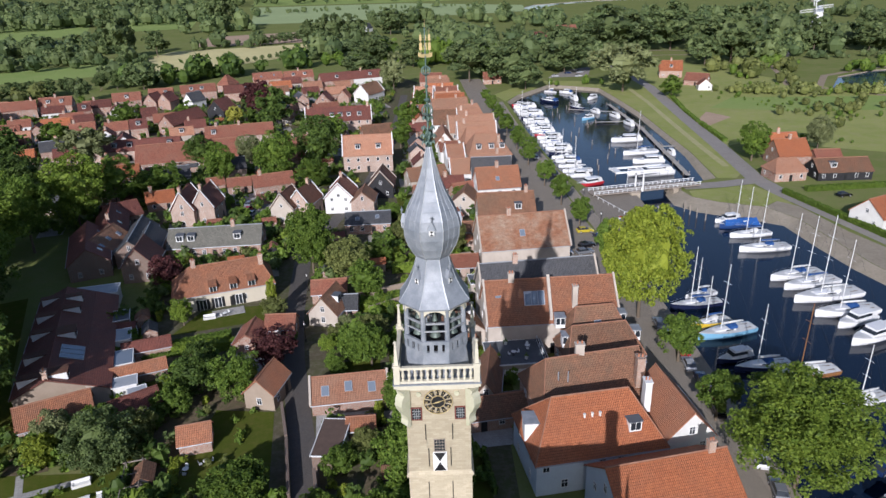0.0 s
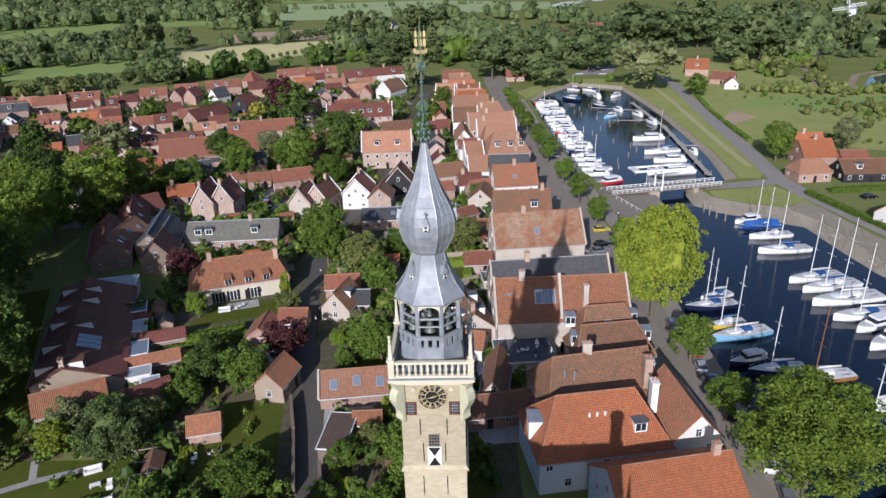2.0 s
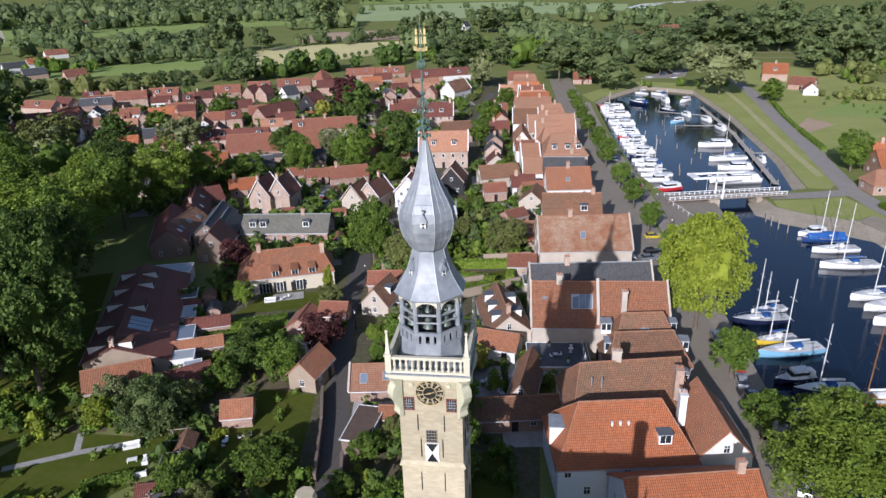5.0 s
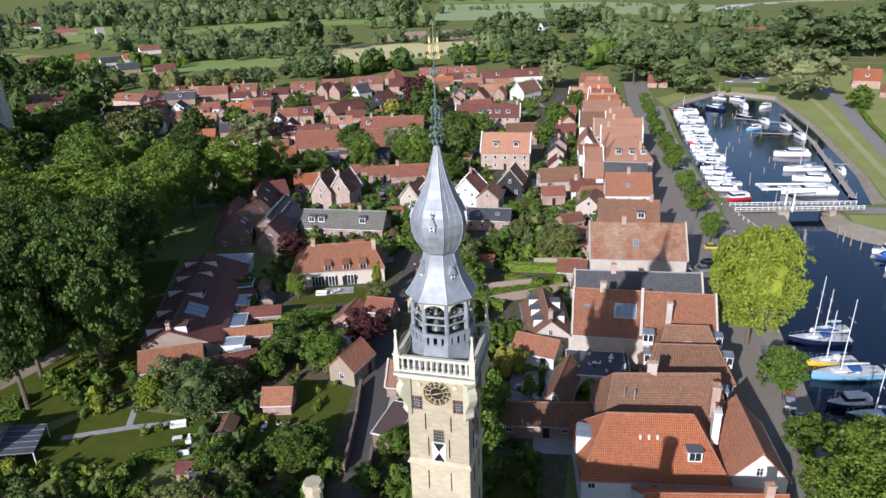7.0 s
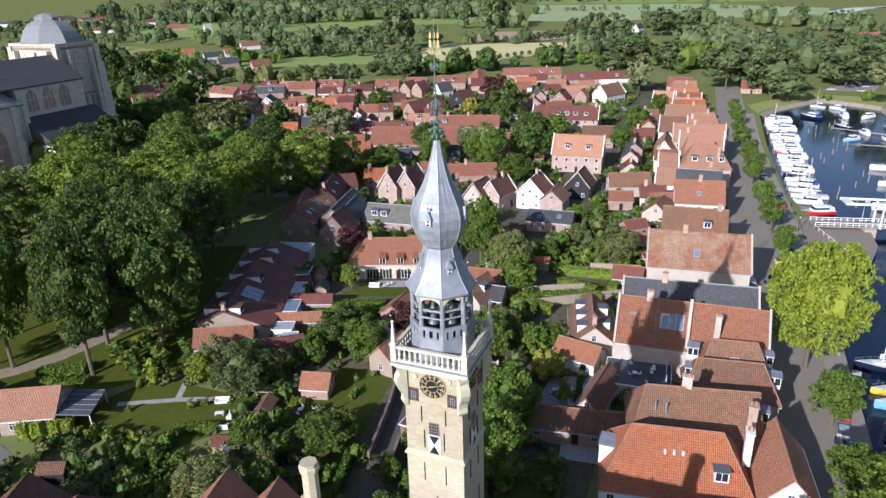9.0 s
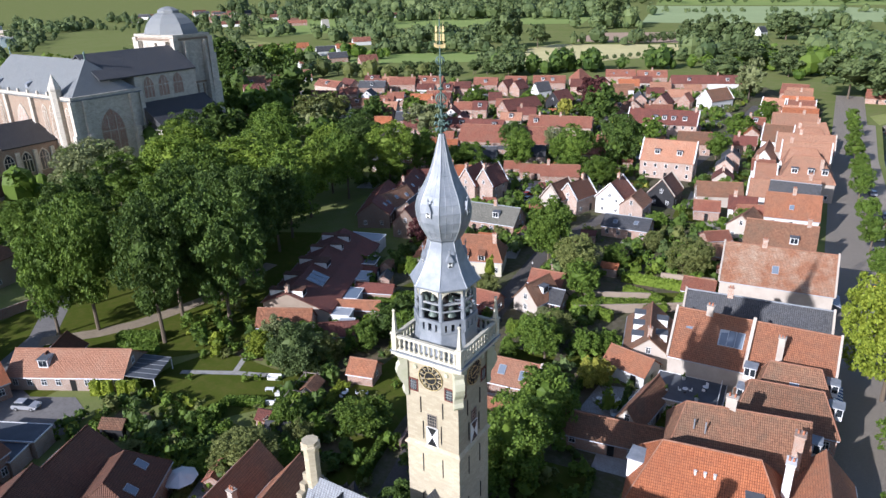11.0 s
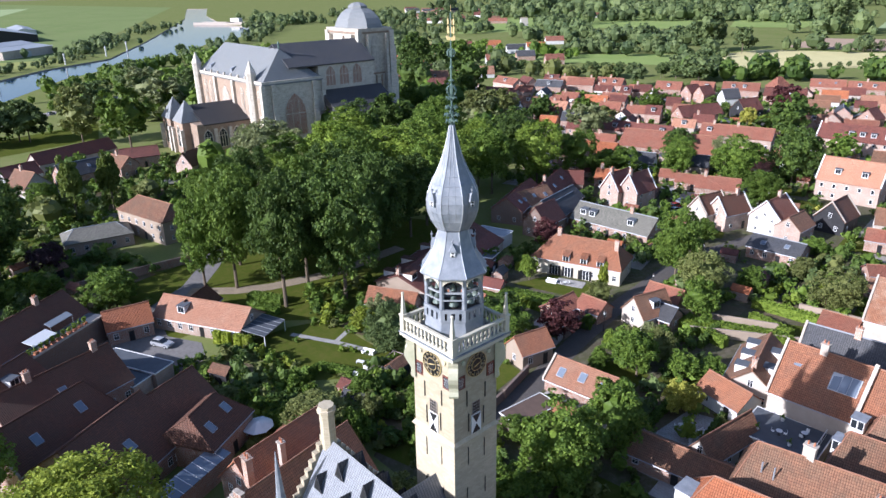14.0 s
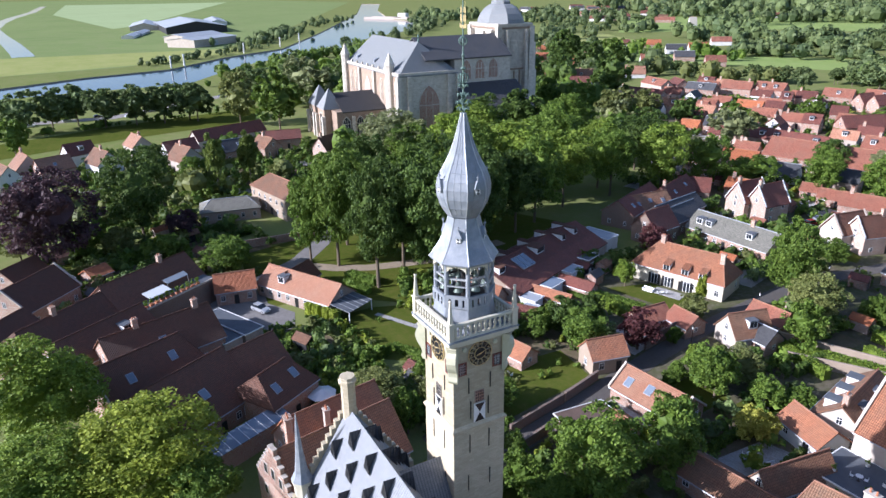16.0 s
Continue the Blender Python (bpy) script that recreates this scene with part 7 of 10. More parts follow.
# white drawbridge
bridge = thing("drawbridge", 63, 146, 0, 11.5, "white timber drawbridge with railings and balance beams", "bridge")
part("deck", Shape().box(-17, -2.2, 0.75, 18, 2.2, 1.05), worn_wood, bridge)
part("pier", Shape().box(-5.2, -3, -3, -2.4, 3, 0.75), revetment, bridge)
part("pier", Shape().box(8.6, -2.8, -3, 10.2, 2.8, 0.75), revetment, bridge)
for v in (-2.1, 2.1):
    rail = part("railing", Shape().box(-17, v - 0.06, 1.95, 18, v + 0.06, 2.1).box(-17, v - 0.04, 1.45, 18, v + 0.04, 1.55), white_paint, bridge)
    for k in range(24):
        px = -16.8 + k * 1.5
        part("rail_post", Shape().box(px - 0.07, v - 0.07, 1.05, px + 0.07, v + 0.07, 1.95), white_paint, rail)
for v in (-2.3, 2.3):
    part("portal_post", Shape().box(-1.7, v - 0.2, 0.75, -1.3, v + 0.2, 7.0, 0.04), white_paint, bridge)
    part("balance_beam", Shape().hexa([(-10.5, v - 0.25, 7.0), (6.5, v - 0.12, 7.0), (6.5, v + 0.12, 7.0), (-10.5, v + 0.25, 7.0)], [(-10.5, v - 0.25, 7.6), (6.5, v - 0.12, 7.3), (6.5, v + 0.12, 7.3), (-10.5, v + 0.25, 7.6)]), white_paint, bridge)
    part("lifting_chain", Shape().rod((6.3, v, 7.0), (6.3, v, 1.1), 0.03, None, 4), iron, bridge)
part("portal_lintel", Shape().box(-1.8, -2.1, 6.3, -1.2, 2.1, 6.7), white_paint, bridge)
part("counterweight", Shape().box(-10.4, -2.0, 7.05, -8.6, 2.0, 7.55), white_paint, bridge)
patch("bridge_head", [(45, 112), (57.2, 121.6), (60, 131.8), (60, 150), (47, 152), (44, 148)], 0.06, paving, "brick-paved bridge head")
for x0, y0, x1, y1 in ((47, 142, 52, 126), (52, 126, 56.5, 122)):
    n = 7
    fence = thing("bridge_fence", (x0 + x1) / 2, (y0 + y1) / 2, 0, math.degrees(math.atan2(y1 - y0, x1 - x0)), "low white post and rail fence by the bridge", "fence", "bridge fences")
    half = math.hypot(x1 - x0, y1 - y0) / 2
    part("rail", Shape().box(-half, -0.04, 0.85, half, 0.04, 0.95), white_paint, fence)
    for k in range(n):
        px = -half + 2 * half * k / (n - 1)
        part("post", Shape().box(px - 0.06, -0.06, -0.05, px + 0.06, 0.06, 0.85), white_paint, fence)

# parked cars
for x, y, turn, colour in ((42.6, 49.0, 84, "silver"), (43.0, 44.2, 82, "blue"), (42.4, 36.0, 85, "black"), (44.4, 29.6, 80, "black"), (43.9, 24.6, 75, "white"), (36.8, 103.6, 20, "black"), (38.4, 113.6, 8, "yellow"),
                           (43.2, 53.5, 84, "red"), (42.2, 58.5, 86, "grey"), (35.4, 99.6, 15, "grey"), (40.2, 158.0, 95, "red"), (39.4, 166.0, 96, "grey"), (36.2, 188, 96, "silver"), (35.2, 200, 95, "blue"), (54, 21, 30, "blue"), (57, 16, 30, "silver"), (59.5, 22, 30, "blue"),
                           (-53, 136, 80, "silver"), (-50, 134, 80, "blue"), (-47.5, 140, 80, "black"), (-153, 23, 40, "silver"), (-79, -1.6, 25, "silver"), (-94, 238, 70, "white"), (76, 379, 10, "white"), (90, 376, 20, "white"), (86, 390, 15, "blue"), (94, 392, 15, "silver"),
                           (118, 135, 12, "black"), (-332, -2, 105, "white"), (-335, -30, 98, "silver"), (-350, 28, 120, "white"), (-36, 246, 80, "silver")):
    car(x, y, turn, colour)

# ---- trees ----
tree(39.1, 67.1, 13.9, 12.0, 9.1, 'lime')
tree(46.0, 19.1, 10.3, 7.8, 9.9, 'mid')
tree(41.4, 50.8, 5.5, 4.0, 4.0, 'green')
tree(41.4, 33.9, 5.6, 3.6, 3.6, 'green')
tree(37.7, 116.8, 5.6, 3.6, 3.5, 'green')
tree(36.3, 135.8, 6.0, 4.0, 3.6, 'green')
tree(34.4, 154.6, 5.8, 3.8, 3.6, 'green')
tree(32.5, 179.3, 6.2, 4.2, 4.0, 'green')
tree(31.2, 201.4, 5.9, 3.9, 3.7, 'green')
tree(29.7, 223.6, 6.0, 4.0, 3.7, 'green')
tree(28.6, 246.0, 5.8, 3.8, 3.5, 'green')
tree(27.3, 269.2, 5.8, 3.8, 3.5, 'green')
tree(26.3, 290.5, 5.6, 3.6, 3.5, 'green')
tree(39.1, 92.4, 6.9, 5.4, 4.1, 'green')
tree(-28.7, 93.6, 9.2, 7.7, 6.0, 'green')
tree(-19.4, 87.9, 6.1, 5.1, 6.4, 'olive')
tree(-14.6, 78.2, 5.4, 4.4, 4.7, 'green')
tree(-12.0, 52.8, 5.2, 4.2, 4.4, 'green')
tree(-29.3, 53.1, 4.6, 3.6, 4.6, 'copper')
tree(-33.6, 43.8, 5.0, 4.0, 4.5, 'green')
tree(-48.3, 28.6, 4.3, 5.4, 6.2, 'grey')
tree(-50.8, 70.0, 3.8, 3.2, 2.6, 'mid')
tree(-32.6, 71.0, 2.8, 2.5, 3.0, 'olive')
tree(-57.3, 28.6, 2.8, 2.6, 3.0, 'bright')
tree(-26.7, 20.2, 3.8, 3.0, 5.2, 'green')
tree(-33.5, 73.2, 5.5, 5.2, 2.0, 'cypress')
tree(-70.9, 167.1, 8.4, 6.9, 6.9, 'green')
tree(-70.0, 253.9, 10.7, 9.2, 9.8, 'dark')
tree(-84.6, 281.6, 10.1, 8.6, 8.9, 'copper')
tree(-90.5, 258.7, 5.9, 4.9, 4.4, 'gold')
tree(-41.1, 185.0, 10.6, 9.1, 9.7, 'dark')
tree(-51.8, 169.1, 9.6, 8.1, 9.2, 'green')
tree(-39.0, 158.6, 5.9, 4.9, 6.8, 'green')
tree(-22.4, 346.0, 12.3, 10.3, 8.7, 'pale')
tree(-67.2, 192.1, 6.3, 5.3, 5.9, 'pale')
tree(-11.6, 245.9, 6.6, 5.6, 6.3, 'green')
tree(-13.1, 210.3, 6.0, 5.0, 5.0, 'green')
tree(-87.0, 157.3, 6.1, 5.1, 8.2, 'green')
tree(-136.4, 218.2, 6.1, 5.1, 6.4, 'olive')
tree(-155.5, 229.6, 6.4, 5.4, 6.8, 'green')
tree(-144.2, 269.5, 6.3, 5.3, 6.2, 'green')
tree(-89.3, 151.0, 4.9, 4.1, 5.9, 'green')
tree(-41.0, 226.5, 6.3, 5.3, 5.9, 'green')
tree(-117.7, 276.6, 5.4, 4.4, 4.4, 'green')
tree(-85.4, 191.7, 6.4, 5.4, 6.6, 'dark')
tree(102.0, 318.5, 15.0, 13.5, 19.2, 'pale')
tree(108.9, 175.7, 7.6, 6.6, 6.2, 'green')
tree(137.3, 186.4, 7.0, 6.0, 5.8, 'pale')
tree(121.2, 297.0, 6.5, 5.5, 6.5, 'green')
tree(7.2, 137.9, 3.4, 2.9, 3.3, 'green')
tree(-1.8, 164.7, 3.8, 3.3, 3.7, 'green')
tree(-197.7, 338.9, 8.3, 7.3, 7.0, 'far')
tree(-5.8, 279.8, 6.6, 5.6, 5.6, 'green')
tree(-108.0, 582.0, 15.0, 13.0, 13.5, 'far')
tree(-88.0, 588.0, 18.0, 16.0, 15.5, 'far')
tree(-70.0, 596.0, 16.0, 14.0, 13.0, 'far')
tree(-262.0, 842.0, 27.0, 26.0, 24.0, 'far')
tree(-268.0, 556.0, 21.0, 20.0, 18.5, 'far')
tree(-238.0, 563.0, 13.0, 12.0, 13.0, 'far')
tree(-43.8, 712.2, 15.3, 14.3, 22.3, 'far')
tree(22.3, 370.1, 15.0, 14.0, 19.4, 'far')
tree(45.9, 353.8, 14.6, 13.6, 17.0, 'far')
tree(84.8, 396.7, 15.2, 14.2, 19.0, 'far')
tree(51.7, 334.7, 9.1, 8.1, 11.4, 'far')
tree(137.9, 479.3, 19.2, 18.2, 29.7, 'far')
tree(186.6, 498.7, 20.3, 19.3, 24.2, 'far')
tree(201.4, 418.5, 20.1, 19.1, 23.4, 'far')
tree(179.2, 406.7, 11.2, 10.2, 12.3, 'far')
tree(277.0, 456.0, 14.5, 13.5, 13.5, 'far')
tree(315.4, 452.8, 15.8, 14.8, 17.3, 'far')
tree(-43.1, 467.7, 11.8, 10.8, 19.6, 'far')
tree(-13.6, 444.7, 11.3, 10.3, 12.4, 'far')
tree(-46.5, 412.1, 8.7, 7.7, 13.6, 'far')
tree(-93.4, 20.6, 15.6, 11.4, 6.6, 'green')
tree(-105.2, 27.4, 15.4, 11.4, 8.8, 'green')
tree(-77.4, 23.8, 17.0, 11.6, 7.6, 'dark')
tree(-124.9, 90.4, 13.3, 9.3, 16.5, 'mid')
tree(-101.6, 93.0, 13.8, 9.8, 11.1, 'mid')
tree(-111.3, 114.3, 13.0, 10.0, 10.2, 'mid')
tree(-99.3, 129.3, 12.1, 10.1, 10.6, 'mid')
tree(-84.0, 53.0, 15.6, 11.6, 8.2, 'dark')
tree(-91.0, 69.0, 13.6, 9.6, 8.4, 'dark')
tree(-60.0, 87.8, 4.6, 4.0, 4.4, 'copper')
tree(-157.9, 64.0, 13.4, 10.4, 13.4, 'pale')
tree(-126.9, 41.1, 14.6, 10.6, 9.3, 'dark')
tree(-140.6, 78.0, 14.0, 10.0, 12.4, 'mid')
tree(-108.2, 52.8, 15.5, 11.5, 9.5, 'dark')
tree(-172.0, 176.5, 11.0, 9.5, 10.8, 'olive')
tree(-132.9, 156.8, 10.2, 8.7, 9.9, 'dark')
tree(-98.6, 15.6, 12.6, 9.6, 5.6, 'green')
tree(-104.9, 63.1, 13.2, 9.2, 9.2, 'dark')
tree(-148.2, 65.5, 12.2, 8.2, 10.2, 'green')
tree(-126.8, -37.9, 14.0, 12.0, 12.7, 'plum')
tree(-135.7, -17.1, 13.9, 11.9, 10.7, 'dark')
tree(-170.8, 9.3, 12.1, 11.1, 6.1, 'conifer')
tree(-170.3, 19.5, 12.1, 11.1, 6.1, 'conifer')
tree(-101.5, -2.4, 5.2, 4.4, 6.5, 'green')
tree(-255.3, 53.7, 15.2, 13.2, 12.1, 'green')
tree(-280.8, 42.1, 14.7, 12.7, 10.7, 'olive')
tree(-310.9, 86.3, 13.9, 12.6, 16.7, 'pale')
tree(-131.9, -8.1, 4.8, 4.3, 4.9, 'plum')
tree(-136.1, -45.2, 4.7, 4.2, 6.0, 'olive')
tree(-116.8, -13.2, 4.0, 3.5, 4.4, 'green')
tree(-152.6, 39.7, 7.3, 6.3, 6.8, 'green')
tree(-301.0, 26.1, 10.4, 8.9, 10.7, 'grey')
tree(-339.3, 117.9, 11.8, 10.4, 12.5, 'grey')
tree(-133.4, -30.7, 4.3, 3.8, 5.5, 'green')
tree(-126.9, -23.5, 4.2, 3.7, 4.6, 'olive')
tree(-183.5, 3.7, 5.4, 4.9, 6.0, 'green')
tree(-195.0, -6.8, 7.2, 6.2, 6.2, 'dark')
tree(-140.5, -5.5, 3.7, 3.2, 4.1, 'green')
tree(-31.0, -28.0, 8.1, 6.1, 11.1, 'bright')
tree(-49.8, -39.6, 10.4, 8.4, 10.2, 'mid')
tree(-31.4, -39.5, 7.5, 5.5, 10.1, 'mid')
tree(-24.1, -22.5, 5.7, 3.7, 5.7, 'green')
tree(-3.2, 21.4, 7.8, 6.8, 6.5, 'green')
tree(-2.7, 33.6, 6.1, 5.1, 5.1, 'green')
tree(-5.0, 16.2, 3.3, 2.3, 4.1, 'green')
tree(-27.9, 6.7, 4.7, 4.2, 2.7, 'green')
tree(-14.6, 53.8, 4.9, 4.4, 4.3, 'green')
tree(-11.9, 60.1, 3.4, 2.9, 3.5, 'olive')
tree(-1.9, 48.1, 3.6, 3.3, 2.8, 'gold')
tree(-3.0, 60.5, 2.5, 2.2, 3.0, 'green')
tree(-35.9, 4.7, 3.7, 3.2, 5.8, 'olive')
tree(-41.5, 53.0, 3.4, 3.1, 3.2, 'dark')
tree(-40.0, 45.2, 4.4, 3.9, 4.2, 'dark')
tree(-52.6, -1.8, 1.9, 1.6, 3.0, 'olive')
tree(-189.2, 209.1, 8.0, 7.0, 8.5, 'olive')
tree(-227.5, 223.0, 16.4, 13.4, 12.6, 'dark')
tree(-210.9, 189.7, 9.5, 8.5, 8.8, 'green')
tree(-168.5, 171.4, 8.4, 7.4, 8.7, 'pale')
tree(-232.5, 185.7, 9.9, 8.9, 7.4, 'green')
tree(-301.3, 246.1, 12.2, 11.2, 9.3, 'dark')
tree(2.6, 99.9, 5.4, 4.9, 5.7, 'olive')
tree(-6.1, 57.3, 3.3, 2.8, 3.1, 'green')
tree(-0.5, 49.4, 2.9, 2.6, 2.2, 'gold')
tree(-5.8, 37.2, 5.2, 4.2, 3.6, 'green')
tree(-153.0, 93.3, 14.2, 10.2, 13.2, 'mid')
tree(-71.6, 34.8, 16.8, 12.2, 9.8, 'dark')
tree(-114.8, 89.5, 12.9, 8.9, 10.7, 'mid')
tree(-326.5, 292.8, 13.2, 12.2, 12.2, 'dark')
tree(-163.5, 207.8, 7.6, 6.8, 7.6, 'dark')
tree(-126.1, 193.7, 9.2, 7.7, 9.6, 'pale')
tree(-178.7, 379.9, 10.9, 9.9, 11.9, 'far')
tree(-359.1, 294.9, 15.9, 14.9, 14.9, 'dark')
tree(-329.8, 315.5, 13.6, 12.6, 12.6, 'green')
tree(-307.4, -48.4, 11.2, 9.3, 10.4, 'grey')
tree(-315.6, -36.2, 11.4, 9.5, 10.7, 'grey')
tree(-320.8, -25.5, 11.5, 9.6, 10.8, 'grey')
tree(-307.9, -14.3, 11.2, 9.3, 10.4, 'grey')
tree(-306.7, -1.0, 11.2, 9.3, 10.4, 'grey')
tree(-304.6, 11.3, 11.1, 9.2, 10.3, 'grey')
tree(-306.2, 23.2, 11.2, 9.3, 10.4, 'grey')
tree(-252.5, -49.0, 10.4, 7.9, 7.4, 'green')
tree(-330.8, 64.1, 12.0, 10.1, 11.4, 'grey')
tree(-372.5, 97.6, 13.2, 11.4, 12.7, 'grey')
tree(-247.1, 355.3, 6.0, 4.8, 4.8, 'grey')
tree(-239.9, 354.1, 5.9, 4.7, 4.7, 'grey')
tree(-233.2, 356.9, 5.9, 4.7, 4.7, 'grey')
tree(-225.3, 357.5, 5.9, 4.7, 4.7, 'grey')
tree(-222.0, 370.9, 6.0, 4.8, 4.8, 'grey')
tree(-206.0, 380.7, 6.0, 4.8, 4.8, 'grey')
tree(-196.7, 383.4, 6.0, 4.8, 4.8, 'grey')
tree(-191.2, 391.3, 6.0, 4.8, 4.8, 'grey')
tree(-306.2, 339.1, 6.1, 4.9, 4.9, 'grey')
tree(-293.9, 340.8, 6.0, 4.8, 4.8, 'grey')
tree(-279.8, 342.8, 5.9, 4.7, 4.7, 'grey')
tree(-270.6, 351.8, 6.0, 4.8, 4.8, 'grey')
tree(-245.4, 360.5, 5.9, 4.7, 4.7, 'grey')
tree(-238.8, 364.0, 5.9, 4.7, 4.7, 'grey')
tree(-231.6, 370.2, 5.9, 4.7, 4.7, 'grey')
tree(-207.9, 386.9, 5.9, 4.7, 4.7, 'grey')
tree(-200.2, 393.4, 6.0, 4.8, 4.8, 'grey')
tree(-193.7, 402.8, 6.0, 4.8, 4.8, 'grey')
tree(-148.4, 493.5, 2.6, 2.1, 2.1, 'far')
tree(-144.4, 500.1, 2.6, 2.1, 2.1, 'far')
tree(-140.2, 506.7, 2.7, 2.2, 2.2, 'far')
tree(-136.0, 513.6, 2.7, 2.2, 2.2, 'far')
tree(-131.6, 520.6, 2.7, 2.2, 2.2, 'far')
tree(-127.1, 527.7, 2.7, 2.2, 2.2, 'far')
tree(-122.6, 535.1, 2.8, 2.3, 2.3, 'far')
tree(-117.9, 542.6, 2.8, 2.3, 2.3, 'far')
tree(-113.1, 550.3, 2.8, 2.3, 2.3, 'far')
tree(-163.4, 626.5, 5.7, 4.7, 3.8, 'far')
tree(-159.0, 633.0, 5.7, 4.7, 3.8, 'far')
tree(-154.4, 639.6, 5.7, 4.7, 3.8, 'far')
tree(-149.8, 646.3, 5.8, 4.8, 3.9, 'far')
tree(-145.0, 653.2, 5.8, 4.8, 3.9, 'far')
tree(-140.2, 660.1, 5.8, 4.8, 3.9, 'far')
tree(-135.3, 667.2, 5.9, 4.9, 4.0, 'far')
tree(-130.2, 674.4, 5.9, 4.9, 4.0, 'far')


for x, y, middle, c, r, kind in ((-82, 42, 14, 11, 7.5, "dark"), (-92, 58, 15, 11.5, 9, "dark"), (-97, 42, 15, 11, 9, "green"), (-95, 78, 14, 10.5, 9, "green"), (-120, 72, 14, 10.5, 10, "green"), (-83.0, 32.6, 16.5, 12, 8, "dark"),
                                 (-103, 112, 13, 10, 9, "green"), (-96, 146, 10, 8, 8, "green"), (-122, 140, 11, 9, 10, "dark"), (-140, 118, 13, 10, 12, "green"), (-172, 110, 13, 10, 12, "dark"), (-185, 135, 12, 10, 12, "dark"), (-160, 140, 12, 10, 12, "green")):
    tree(x, y, middle, c, r, kind, "park trees")
for x, y, middle, c, r, kind in ((-14, 25, 2.6, 2.4, 2.8, "green"), (-11, 29, 2.4, 2.2, 2.4, "olive"), (-9, 14, 3.4, 3.2, 3.2, "green"), (-15.5, 17, 2.2, 2.0, 2.6, "green"), (-12.5, 9, 3.0, 2.8, 3.2, "dark"), (-16, 5, 2.6, 2.4, 2.6, "olive"), 
                                  (-42, 40, 3.2, 3.0, 3.2, "green"), (-45, 33, 3.4, 3.2, 3.0, "olive"), (-52, 35, 3.0, 2.8, 3.2, "green"), (-38, 15, 3.0, 2.8, 3.0, "green"), (-33, 12, 2.8, 2.6, 2.6, "olive"), (-58, 33, 3.4, 3.2, 3.4, "pale"), 
                                 (-14, 98, 3.4, 3.2, 3.6, "green"), (-9, 112, 3.0, 2.8, 3.2, "olive"), (-12, 128, 3.0, 2.8, 3.0, "green"), (-36, 118, 3.6, 3.4, 3.8, "green"), (-33, 108, 3.2, 3.0, 3.2, "olive")):
    tree(x, y, middle, c, r, kind, "garden trees")
for x, y, middle, c, r, kind in ((-18.5, 52, 2.0, 1.9, 2.2, "green"), (-20, 57.5, 2.4, 2.2, 2.2, "mid"), (-19.5, 62.5, 1.9, 1.8, 2.0, "olive"), (-17.2, 48.6, 1.8, 1.7, 1.7, "green"), (-18, 66, 1.8, 1.7, 1.8, "pale"), (-27.5, 60, 1.9, 1.8, 1.6, "green"), (-28, 22, 2.6, 2.4, 2.8, "mid")):
    tree(x, y, middle, c, r, kind, "garden trees")

